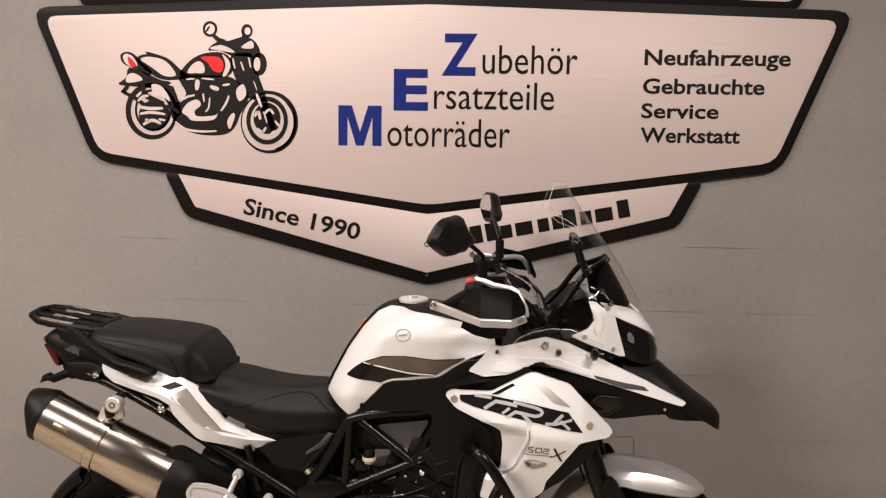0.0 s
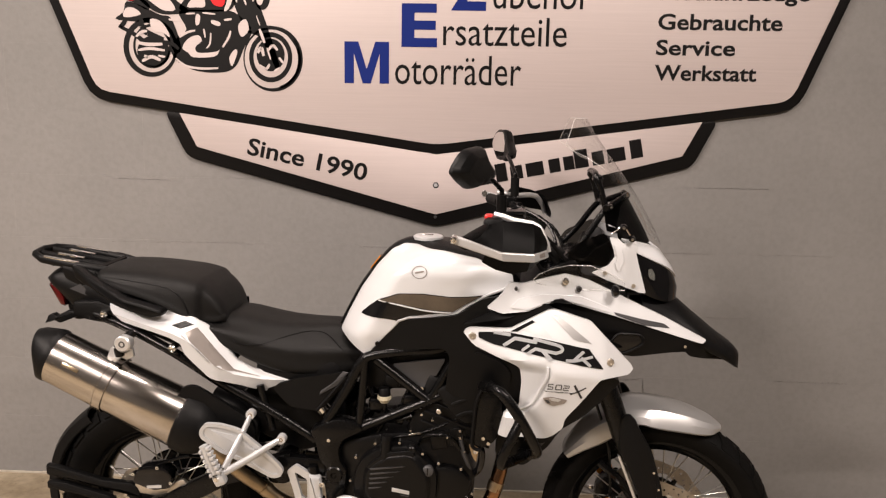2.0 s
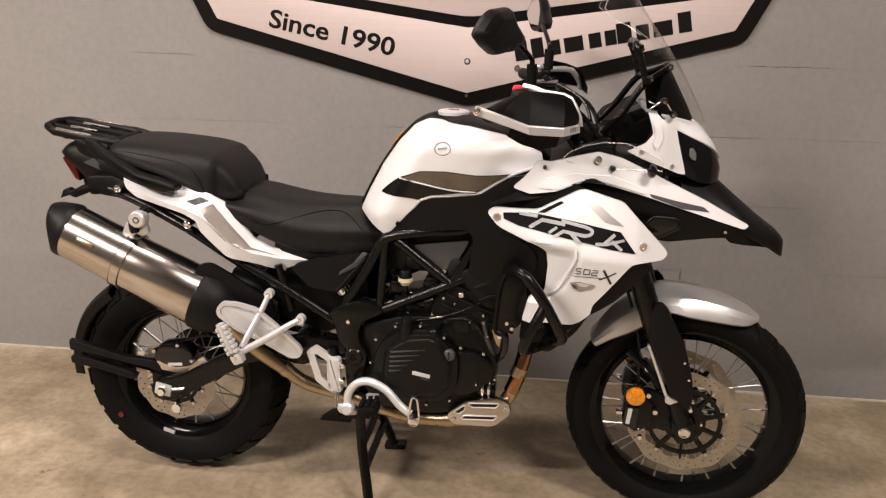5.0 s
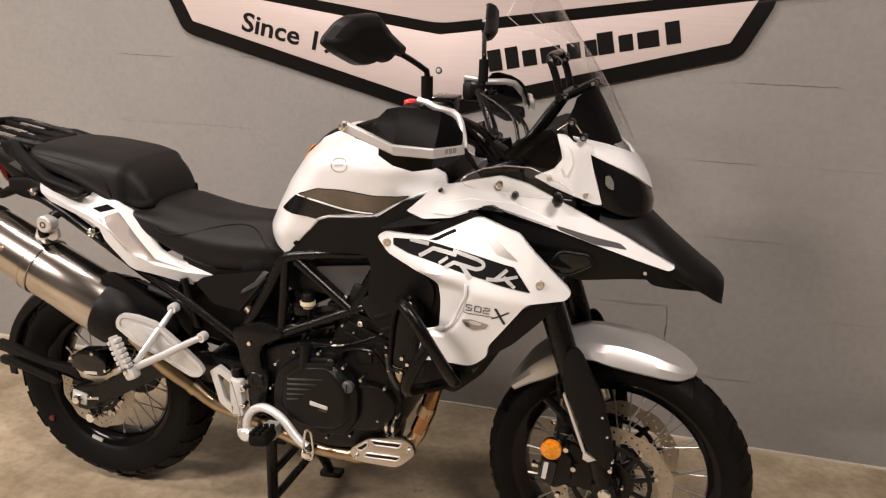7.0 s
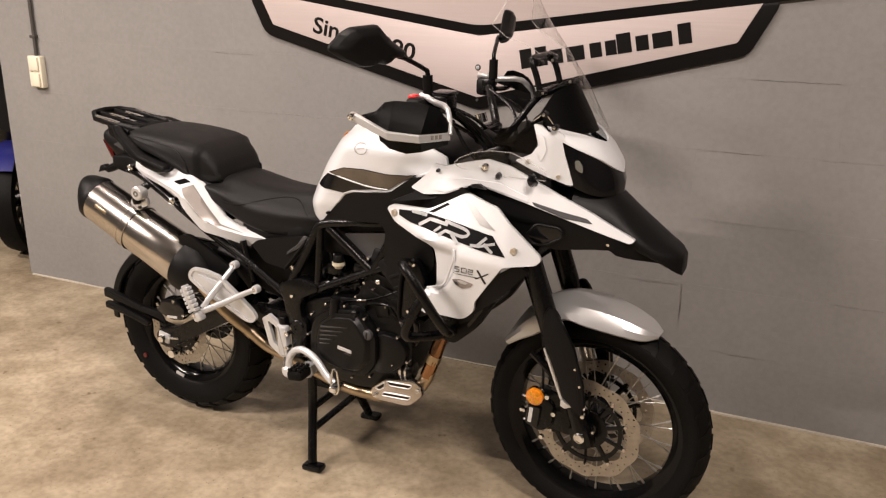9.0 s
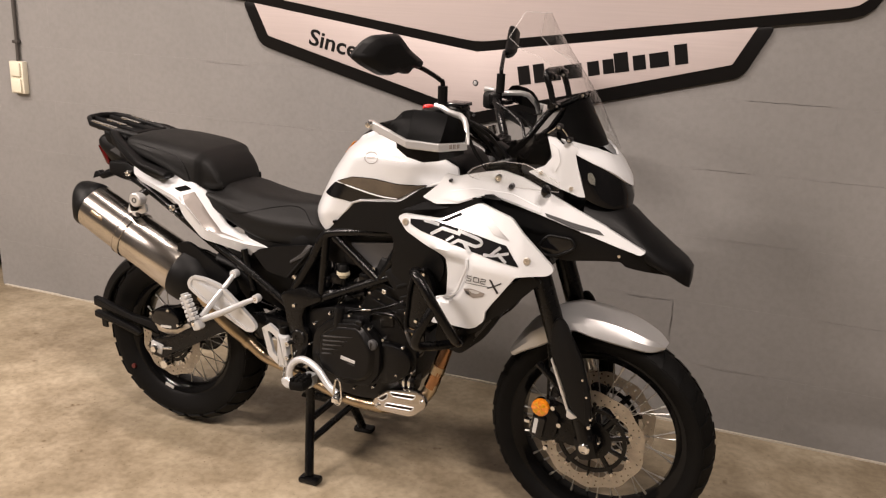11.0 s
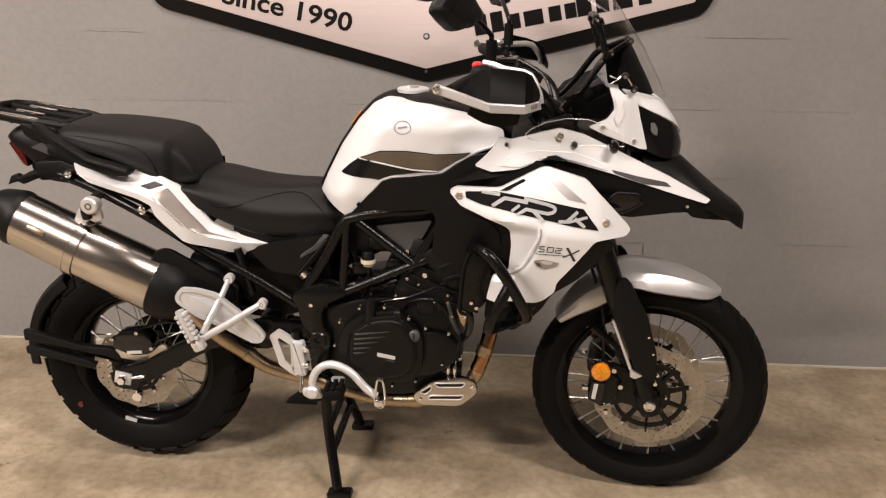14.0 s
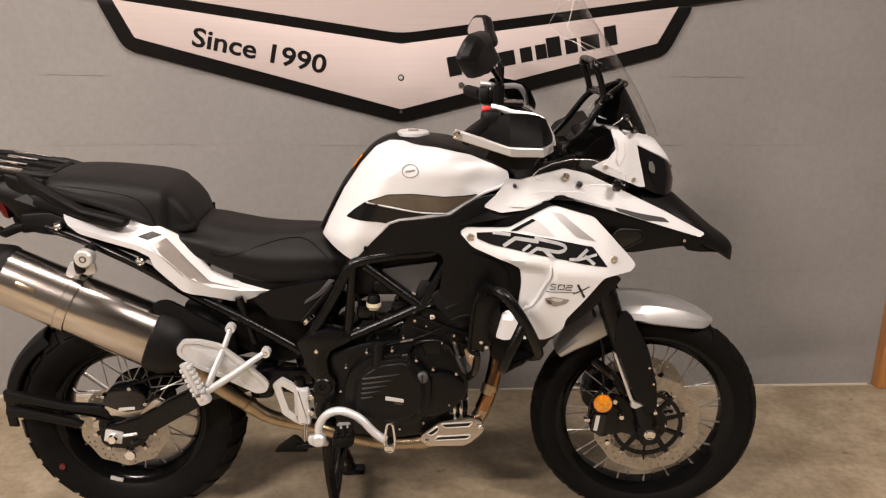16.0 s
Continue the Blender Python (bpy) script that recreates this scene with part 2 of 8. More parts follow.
def ribbon(pts, w, surface, side=-1, lift=0.002, steps=3):
    """A thin strip of film, w wide, along (x, z) points on a side surface."""
    if steps == 1 or len(pts) == 2:
        path = []
        for a, b in zip(pts, pts[1:]):
            a, b = Vector(a), Vector(b)
            n = max(1, round((b - a).length / 0.008))
            path += [a.lerp(b, k / n) for k in range(n)]
        path.append(Vector(pts[-1]))
    else:
        path = [q.xy for q in catmull([(x, z, 0) for x, z in pts], steps)]
    bm = bmesh.new()
    rows = []
    for i, q in enumerate(path):
        d = (path[min(i + 1, len(path) - 1)] - path[max(i - 1, 0)]).normalized()
        n = Vector((-d.y, d.x)) * (w / 2)
        rows.append([bm.verts.new((p.x, side * (surface(p.x, p.y) + lift), p.y)) for p in (q + n, q - n)])
    for a, b in zip(rows, rows[1:]):
        bm.faces.new((a[0], b[0], b[1], a[1]))
    bmesh.ops.solidify(bm, geom=bm.faces[:], thickness=0.0008)
    return bm


def slab(poly, y0, y1, corner=0.006, bevel=0.0015):
    """A flat plate with the side-view outline poly (x, z) between y0 and y1."""
    pts = rounded(poly, corner) if corner else poly
    bm = bmesh.new()
    f = bm.faces.new([bm.verts.new((x, y0, z)) for x, z in pts])
    r = bmesh.ops.extrude_face_region(bm, geom=[f])
    bmesh.ops.translate(bm, verts=[v for v in r["geom"] if isinstance(v, bmesh.types.BMVert)], vec=(0, y1 - y0, 0))
    if bevel:
        bmesh.ops.recalc_face_normals(bm, faces=bm.faces)
        sharp = [e for e in bm.edges if len(e.link_faces) == 2 and any(len(g.verts) > 4 for g in e.link_faces) and e.calc_face_angle(0) > 0.8]
        bmesh.ops.bevel(bm, geom=sharp, offset=bevel, segments=2, profile=0.5, affect="EDGES")
    return bm


def body(stations, n=10, steps=5):
    """A smooth symmetrical body: stations (x, [(y, z) half outline from top middle to bottom middle])."""
    rows = []
    for x, half in stations:
        loop = [Vector((x, y, z)) for y, z in half] + [Vector((x, -y, z)) for y, z in half[-2:0:-1]]
        rows.append(catmull(loop, 4, True))
    rings = [[] for _ in range((len(rows) - 1) * steps + 1)]
    for j in range(len(rows[0])):
        for i, q in enumerate(catmull([r[j] for r in rows], steps)):
            rings[i].append(q)
    return skin(rings)


def mix(x, *p):
    """Straight-line table: x0, v0, x1, v1, ..."""
    return float(np.interp(x, p[0::2], p[1::2]))


def bolt(place, parent, r=0.007, axis="y", mat=None, name="bolt"):
    """A domed socket-head bolt whose head looks to -y (or along axis)."""
    prof = [(r * 0.45, -0.001), (r * 0.5, -0.0045), (r * 0.8, -0.0045), (r, -0.003), (r, 0.004), (r * 0.8, 0.02)]
    y = place[1] + math.copysign(0.035 * min(1, max(0, (abs(place[1]) - 0.03) / 0.05)), place[1])
    place = (place[0], y, place[2])
    return part(name, lathe(prof, place, axis, 12), mat or CHROME, parent)


# ---- the room ----
def mottled(name, a, b, c, scale, fine, rough, bump, spots=None, rand=0.0):
    """Painted or raw mineral surface: broad tone, fine grain, sparse marks."""
    m = bpy.data.materials.new(name)
    m.use_nodes = True
    nt = m.node_tree
    bs = nt.nodes["Principled BSDF"]
    geo = nt.nodes.new("ShaderNodeNewGeometry")
    n1, n2, n3 = (nt.nodes.new("ShaderNodeTexNoise") for _ in range(3))
    for n, s, d in ((n1, scale, 6), (n2, fine, 8), (n3, scale * 4.3, 4)):
        n.inputs["Scale"].default_value, n.inputs["Detail"].default_value = s, d
        nt.links.new(geo.outputs["Position"], n.inputs[0])
    r1 = nt.nodes.new("ShaderNodeValToRGB")
    r1.color_ramp.elements[0].position, r1.color_ramp.elements[1].position = 0.36, 0.66
    r1.color_ramp.elements[0].color, r1.color_ramp.elements[1].color = (*a, 1), (*b, 1)
    nt.links.new(n1.outputs[0], r1.inputs[0])
    r2 = nt.nodes.new("ShaderNodeValToRGB")
    r2.color_ramp.elements[0].position, r2.color_ramp.elements[1].position = 0.30, 0.62
    r2.color_ramp.elements[0].color, r2.color_ramp.elements[1].color = (0.94, 0.94, 0.935, 1), (1.02, 1.02, 1.02, 1)
    nt.links.new(n2.outputs[0], r2.inputs[0])
    mul = nt.nodes.new("ShaderNodeMixRGB")
    mul.blend_type = "MULTIPLY"
    mul.inputs[0].default_value = 1
    nt.links.new(r1.outputs[0], mul.inputs[1])
    nt.links.new(r2.outputs[0], mul.inputs[2])
    last = mul
    r3 = nt.nodes.new("ShaderNodeValToRGB")
    r3.color_ramp.elements[0].position, r3.color_ramp.elements[1].position = (spots or (0.70, 0.78))
    r3.color_ramp.elements[0].color, r3.color_ramp.elements[1].color = (0, 0, 0, 1), (0.55, 0.55, 0.55, 1)
    nt.links.new(n3.outputs[0], r3.inputs[0])
    stain = nt.nodes.new("ShaderNodeMixRGB")
    stain.inputs[2].default_value = (*c, 1)
    nt.links.new(r3.outputs[0], stain.inputs[0])
    nt.links.new(last.outputs[0], stain.inputs[1])
    last = stain
    if rand:
        info = nt.nodes.new("ShaderNodeObjectInfo")
        rr = nt.nodes.new("ShaderNodeMapRange")
        rr.inputs["To Min"].default_value, rr.inputs["To Max"].default_value = 1 - rand, 1 + rand
        nt.links.new(info.outputs["Random"], rr.inputs[0])
        mv = nt.nodes.new("ShaderNodeVectorMath")
        mv.operation = "SCALE"
        nt.links.new(last.outputs[0], mv.inputs[0])
        nt.links.new(rr.outputs[0], mv.inputs["Scale"])
        nt.links.new(mv.outputs[0], bs.inputs["Base Color"])
    else:
        nt.links.new(last.outputs[0], bs.inputs["Base Color"])
    bs.inputs["Roughness"].default_value = rough
    k = nt.nodes.new("ShaderNodeBump")
    k.inputs["Strength"].default_value, k.inputs["Distance"].default_value = bump, 0.003
    nt.links.new(n2.outputs[0], k.inputs["Height"])
    nt.links.new(k.outputs[0], bs.inputs["Normal"])
    return m


def concrete(name):
    """Worn, sealed concrete: broad clouds, blotches, fine grain and dark specks."""
    m = bpy.data.materials.new(name)
    m.use_nodes = True
    nt = m.node_tree
    bs = nt.nodes["Principled BSDF"]
    geo = nt.nodes.new("ShaderNodeNewGeometry")
    last = None
    for scale, detail, lo, hi, dark, light in ((1.6, 5, 0.35, 0.65, (0.220, 0.179, 0.122), (0.338, 0.286, 0.206)), (7.5, 9, 0.38, 0.62, (0.82, 0.80, 0.76), (1.10, 1.10, 1.10)), (38, 8, 0.36, 0.60, (0.86, 0.85, 0.83), (1.06, 1.06, 1.06)),
                                               (95, 2, 0.27, 0.33, (0.55, 0.50, 0.45), (1, 1, 1)), (13, 3, 0.26, 0.31, (0.62, 0.56, 0.50), (1, 1, 1))):
        n, r = nt.nodes.new("ShaderNodeTexNoise"), nt.nodes.new("ShaderNodeValToRGB")
        n.inputs["Scale"].default_value, n.inputs["Detail"].default_value = scale, detail
        nt.links.new(geo.outputs["Position"], n.inputs[0])
        nt.links.new(n.outputs[0], r.inputs[0])
        r.color_ramp.elements[0].position, r.color_ramp.elements[1].position = lo, hi
        r.color_ramp.elements[0].color, r.color_ramp.elements[1].color = (*dark, 1), (*light, 1)
        if last:
            mul = nt.nodes.new("ShaderNodeMixRGB")
            mul.blend_type = "MULTIPLY"
            mul.inputs[0].default_value = 1
            nt.links.new(last.outputs[0], mul.inputs[1])
            nt.links.new(r.outputs[0], mul.inputs[2])
            last = mul
        else:
            last = r
        if scale == 38:
            k = nt.nodes.new("ShaderNodeBump")
            k.inputs["Strength"].default_value, k.inputs["Distance"].default_value = 0.25, 0.003
            nt.links.new(n.outputs[0], k.inputs["Height"])
            nt.links.new(k.outputs[0], bs.inputs["Normal"])
    nt.links.new(last.outputs[0], bs.inputs["Base Color"])
    bs.inputs["Roughness"].default_value = 0.5
    return m


WALLPAINT = mottled("grey_wall_paint", (0.195, 0.190, 0.184), (0.228, 0.221, 0.215), (0.160, 0.155, 0.151), 1.1, 55, 0.62, 0.25, (0.74, 0.86), 0.012)
CONCRETE = concrete("tan_concrete")
# Kept dark so the enclosing walls and ceiling bounce little light back.
DARKPLASTER = mottled("darkened_plaster", (0.090, 0.086, 0.080), (0.105, 0.101, 0.094), (0.075, 0.071, 0.068), 0.8, 40, 0.7, 0.2)
MORTAR = mottled("painted_joint", (0.186, 0.181, 0.177), (0.200, 0.195, 0.190), (0.159, 0.155, 0.152), 3, 60, 0.8, 0.3)
BEAD = mottled("cream_sealant", (0.414, 0.380, 0.317), (0.469, 0.428, 0.359), (0.235, 0.193, 0.138), 3, 40, 0.6, 0.2, (0.58, 0.70))
WOOD = material("varnished_wood", (0.46, 0.20, 0.055), 0.35, vary=0.35, scale=14, stretch=(6, 6, 0.7), coat=0.3)
CREAM = material("cream_plastic", (0.66, 0.62, 0.50), 0.4)
CABLE = material("dark_conduit", (0.05, 0.045, 0.04), 0.5)
# Near-black tone standing for unlit depth: the side bay and the door opening.
SHADEFILL = material("shade_fill", (0.035, 0.032, 0.03), 0.5, vary=0.3, scale=4)
BLUE = material("dark_blue_paint", (0.016, 0.018, 0.13), 0.35, coat=0.3)

WALL_Y, LEFT_END, RIGHT_END = 0.882, -2.575, 2.05
CEIL = 3.4


def structure(name, bm, mat, label, category):
    return tagged(part(name, bm, mat), label, category, kind="structure")


structure("floor", box((-0.5, -1.0, -0.05), (9.4, 11.0, 0.1), 0), CONCRETE, "worn tan concrete workshop floor with dark stains", "floor")
structure("ceiling", box((-0.5, -1.0, CEIL + 0.05), (9.4, 11.0, 0.1), 0), DARKPLASTER, "unseen workshop ceiling, darkened to cut bounced light", "ceiling")
wall_n = structure("wall_north", box(((LEFT_END + RIGHT_END) / 2, WALL_Y + 0.124, CEIL / 2), (RIGHT_END - LEFT_END - 0.002, 0.2456, CEIL), 0.002),
                   MORTAR, "grey painted block wall behind the motorcycle", "wall")
structure("wall_south", box((-0.5, -6.55, CEIL / 2), (9.4, 0.1, CEIL), 0), DARKPLASTER, "unseen wall behind the viewer, darkened to cut bounced light", "wall")
structure("wall_west", box((-5.25, -1.0, CEIL / 2), (0.1, 11.0, CEIL), 0), DARKPLASTER, "side wall, darkened to cut bounced light", "wall")
structure("wall_east", box((4.25, -1.0, CEIL / 2), (0.1, 11.0, CEIL), 0), DARKPLASTER, "side wall, darkened to cut bounced light", "wall")
structure("wall_back", box((-0.5, 4.45, CEIL / 2), (9.4, 0.1, CEIL), 0), SHADEFILL, "wall at the end of the side bay, coloured dark for its shade", "wall")
structure("wall_bay", box((-2.2, 2.76, CEIL / 2), (0.1, 3.28, CEIL), 0), SHADEFILL, "side bay partition, coloured dark for its shade", "wall")
structure("wall_east_stub", box((3.2, WALL_Y + 0.124, CEIL / 2), (2.0, 0.236, CEIL), 0), WALLPAINT, "grey painted wall beyond the door", "wall")
# Dark panel fills what is an unlit door opening.
structure("door_gap", box((2.16, WALL_Y + 0.07, 1.04), (0.10, 0.05, 2.08), 0.003), SHADEFILL, "near-black panel standing for the unlit opening beside the wooden frame", "door")
structure("door_frame", box((2.085, WALL_Y - 0.005, 1.06), (0.07, 0.09, 2.12), 0.006), WOOD, "varnished orange-brown wooden door frame post", "door frame")
bm = bmesh.new()
for i in range(24):
    a = LEFT_END + 0.02 + (RIGHT_END - LEFT_END - 0.04) * i / 24
    w = (RIGHT_END - LEFT_END - 0.04) / 24
    h = 0.006 + 0.006 * noise.noise((i * 0.7, 3.1, 0))
    box((a + w / 2, WALL_Y - 0.003, h / 2), (w, 0.012 + h * 0.5, h), 0, bm=bm)
structure("baseboard", bm, BEAD, "thin cream sealant bead along the foot of the wall", "trim")

# switches and their conduit
switch = tagged(new("wall_switch"), "cream surface-mounted double switch on the grey wall", "switch")
switch.location = (-2.30, WALL_Y, 1.12)
part("backbox", box((0, -0.016, 0), (0.085, 0.032, 0.155), 0.004), CREAM, switch)
part("rocker", box((0, -0.036, 0.039), (0.062, 0.012, 0.066), 0.004), CREAM, switch)
part("rocker", box((0, -0.036, -0.039), (0.062, 0.012, 0.066), 0.004), CREAM, switch)
conduit = tagged(new("conduit"), "dark electrical conduit clipped to the wall above the switch", "cable")
conduit.location = (-2.30, WALL_Y, 0)
part("pipe", tube([(0, -0.012, 1.19), (0.002, -0.012, 1.6), (0, -0.012, CEIL)], 0.009, 10), CABLE, conduit)
part("clip", box((0, -0.012, 1.29), (0.034, 0.026, 0.016), 0.003), CABLE, conduit)
part("clip", box((0, -0.012, 2.0), (0.034, 0.026, 0.016), 0.003), CABLE, conduit)

# ceiling tube lights, assumed and out of view
EMIT = bpy.data.materials.new("tube_glow")
EMIT.use_nodes = True
EMIT.node_tree.nodes["Principled BSDF"].inputs["Emission Color"].default_value = (1.0, 0.86, 0.70, 1)
EMIT.node_tree.nodes["Principled BSDF"].inputs["Emission Strength"].default_value = 6.0
HOUSING = material("white_lamp_housing", (0.75, 0.75, 0.73), 0.4)


def tube_light(x, y, watts, length=1.3, turn=0.0, z=CEIL - 0.06):
    lamp = tagged(new("ceiling_light"), "assumed white ceiling batten with a glowing fluorescent tube, out of view", "lamp", "ceiling lights")
    lamp.matrix_basis = pose(x, y, z, 0, 0, turn)
    part("housing", box((0, 0, 0.03), (length, 0.07, 0.05), 0.004), HOUSING, lamp)
    part("tube", rod((-length / 2 + 0.03, 0, -0.02), (length / 2 - 0.03, 0, -0.02), 0.014), EMIT, lamp)
    data = bpy.data.lights.new("tube_lamp", "AREA")
    data.shape, data.size, data.size_y = "RECTANGLE", length, 0.10
    data.energy, data.color = watts, LAMP_COLOR
    ob = new("tube_lamp", data)
    ob.matrix_basis = pose(x, y, z - 0.045, 0, 0, turn)


for x, y, watts, turn in LAMPS:
    tube_light(x, y, watts, turn=turn)


# ---- the sign ----
SIGN_X = 0.058
ALU = material("brushed_aluminium_sign", (0.56, 0.488, 0.474), 0.50, 0.10, vary=0.07, spec=0.35, scale=50, rough_vary=0.07, stretch=(0.05, 1, 3))
SIGNBLACK = material("sign_black_film", (0.005, 0.0045, 0.0045), 0.45, spec=0.15)
SIGNBLUE = material("sign_blue_film", (0.006, 0.018, 0.15), 0.45, spec=0.15)
SIGNRED = material("sign_red_film", (0.62, 0.015, 0.02), 0.45, spec=0.2)
sign = tagged(new("wall_sign"), "large brushed-aluminium shield sign with black border on the wall", "sign")
sign.location = (SIGN_X, WALL_Y, 0)


main = [(0, 2.226), (1.584, 2.172), (1.352, 1.573), (0, 1.382), (-1.352, 1.573), (-1.584, 2.172)]
lower = [(1.066, 1.535), (0.978, 1.353), (0, 1.100), (-0.978, 1.353), (-1.066, 1.535), (0, 1.382)]
upper = [(1.375, 2.172), (1.46, 2.36), (0, 2.56), (-1.46, 2.36), (-1.375, 2.172), (0, 2.224)]
part("border", slab(main, -0.016, 0, 0.07, 0.002), SIGNBLACK, sign, "black border of the main shield")
part("face", slab(inset_poly(main, 0.037), -0.0185, -0.010, 0.05, 0.0008), ALU, sign, "brushed aluminium main face")
part("border", slab(lower, -0.013, 0, 0.035, 0.002), SIGNBLACK, sign, "black border of the lower scroll")
part("face", slab(inset_poly([(1.028, 1.545), (0.946, 1.384), (0, 1.137), (-0.946, 1.384), (-1.028, 1.545), (0, 1.395)], 0.012), -0.0155, -0.008, 0.006, 0.0008), ALU, sign, "brushed aluminium lower scroll")
part("border", slab(upper, -0.013, 0, 0.035, 0.002), SIGNBLACK, sign, "black border of the upper scroll")
part("face", slab(inset_poly(upper, 0.03), -0.0155, -0.008, 0.03, 0.0008), ALU, sign, "brushed aluminium upper scroll")
FACE = -0.0190


def letters(text, x0, x1, z0, z1, mat, bold=0.0, turn=0.0, shear=0.0, face=FACE):
    """Lettering that fills x0..x1 along its line, z0..z1 from the baseline to the cap height."""
    cu = bpy.data.curves.new("lettering", "FONT")
    cu.body, cu.size, cu.offset, cu.shear, cu.extrude, cu.resolution_u = text, 1.0, bold, shear, 0.0, 3
    tmp = new("lettering", cu)
    bpy.context.view_layer.update()
    me = bpy.data.meshes.new_from_object(tmp.evaluated_get(bpy.context.evaluated_depsgraph_get()))
    bpy.data.objects.remove(tmp)
    bm = bmesh.new()
    bm.from_mesh(me)
    bpy.data.meshes.remove(me)
    lo, hi = min(v.co.x for v in bm.verts), max(v.co.x for v in bm.verts)
    cap = 0.73 + bold
    ca, sa = math.cos(radians(turn)), math.sin(radians(turn))
    for v in bm.verts:
        u = (v.co.x - lo) / (hi - lo) * (x1 - x0)
        w = v.co.y / cap * (z1 - z0)
        v.co = (x0 + u * ca - w * sa - SIGN_X, face, z0 + u * sa + w * ca)
    if bm.faces:
        bmesh.ops.recalc_face_normals(bm, faces=bm.faces)
        if sum(f.normal.y for f in bm.faces) > 0:
            bmesh.ops.reverse_faces(bm, faces=bm.faces)
    r = bmesh.ops.extrude_face_region(bm, geom=bm.faces[:])
    bmesh.ops.translate(bm, verts=[v for v in r["geom"] if isinstance(v, bmesh.types.BMVert)], vec=(0, -0.0006, 0))
    # one part a letter: islands that overlap along the line belong together
    todo, groups = set(bm.verts), []
    while todo:
        island, stack = set(), [todo.pop()]
        while stack:
            v = stack.pop()
            island.add(v)
            for e in v.link_edges:
                o = e.other_vert(v)
                if o in todo:
                    todo.discard(o)
                    stack.append(o)
        a, b = min(v.co.x for v in island), max(v.co.x for v in island)
        for g in groups:
            if min(b, g[1]) - max(a, g[0]) > 0.5 * min(b - a, g[1] - g[0]):
                g[0], g[1], g[2] = min(a, g[0]), max(b, g[1]), g[2] | island
                break
        else:
            groups.append([a, b, island])
    for a, b, island in sorted(groups, key=lambda g: g[0]):
        one = bm.copy()
        keep = {v.index for v in island}
        bm.verts.index_update()
        keep = {v.index for v in island}
        one.verts.ensure_lookup_table()
        bmesh.ops.delete(one, geom=[v for i, v in enumerate(one.verts) if i not in keep], context="VERTS")
        part("letter", one, mat, sign)
    bm.free()


letters("otorräder", -0.104, 0.374, 1.648, 1.764, SIGNBLACK)
letters("E", -0.080, 0.054, 1.793, 1.955, SIGNBLUE, 0.035)
letters("rsatzteile", 0.077, 0.540, 1.794, 1.905, SIGNBLACK)
letters("Z", 0.105, 0.242, 1.928, 2.090, SIGNBLUE, 0.035)
letters("ubehör", 0.262, 0.625, 1.930, 2.045, SIGNBLACK)
letters("Neufahrzeuge", 0.876, 1.418, 1.969, 2.030, SIGNBLACK, 0.022)
letters("Gebrauchte", 0.874, 1.328, 1.862, 1.922, SIGNBLACK, 0.022)
letters("Service", 0.872, 1.163, 1.770, 1.828, SIGNBLACK, 0.022)
letters("Werkstatt", 0.872, 1.247, 1.678, 1.737, SIGNBLACK, 0.022)
letters("Since 1990", -0.684, -0.207, 1.371, 1.440, SIGNBLACK, 0.020, -11.5, face=-0.0160)


def flat(bm, poly, depth=0.0008, face=FACE):
    """Adds a thin flat film cut to poly, in the sign's plane."""
    a = [bm.verts.new((x - SIGN_X, face, z)) for x, z in poly]
    b = [bm.verts.new((x - SIGN_X, face - depth, z)) for x, z in poly]
    n = len(poly)
    bm.faces.new(b)
    for i in range(n):
        bm.faces.new((a[i], a[(i + 1) % n], b[(i + 1) % n], b[i]))


def bar(bm, p, q, w0, w1=None, face=FACE):
    p, q = Vector(p), Vector(q)
    d = (q - p).normalized()
    s = Vector((-d.y, d.x))
    w1 = w0 if w1 is None else w1
    flat(bm, [tuple(p + s * w0 / 2), tuple(q + s * w1 / 2), tuple(q - s * w1 / 2), tuple(p - s * w0 / 2)], face=face)


bm = bmesh.new()
flat(bm, [(-0.297 + 0.170 * u, 1.648 + 0.155 * v) for u, v in ((0, 0), (0.21, 0), (0.21, 0.72), (0.41, 0), (0.59, 0), (0.79, 0.72), (0.79, 0), (1, 0), (1, 1), (0.69, 1), (0.5, 0.34), (0.31, 1), (0, 1))])
part("letter", bm, SIGNBLUE, sign)

# two words that stay plain bars, one upright bar a letter
for x0, z0, widths in ((0.236, 1.268, (58, 54, 58, 84, 54, 50)), (0.595, 1.339, (64, 56, 84, 56))):
    u = 0.0
    ca, sa = math.cos(radians(11.3)), math.sin(radians(11.3))
    for i, w in enumerate(widths):
        w, h = w / 1000, 0.070 if i == 0 or (len(widths) == 4 and i == 3) or (len(widths) == 6 and i == 1) else 0.052
        quad = [(u, 0), (u + w * 0.80, 0), (u + w * 0.80, h), (u, h)]
        bm = bmesh.new()
        flat(bm, [(x0 + a * ca - b * sa, z0 + a * sa + b * ca) for a, b in quad], face=-0.0160)
        u += w * 1.05
        part("lettering_bar", bm, SIGNBLACK, sign, "plain black bar in the lettering line")

# the cut-film drawing of a motorcycle: black film with bare-metal cuts in it, drawn in units of its own
ink, bare = bmesh.new(), bmesh.new()


def unit(u, v):
    return (-1.1938 + (u - 200) * 0.002254 - (v - 50) * 0.00003, 2.093 - (v - 50) * 0.00218)


def blob(bm, pts, face=FACE, steps=4):
    flat(bm, [unit(q.x, q.y) for q in catmull([(u, v, 0) for u, v in pts], steps, True)], 0.0006, face)


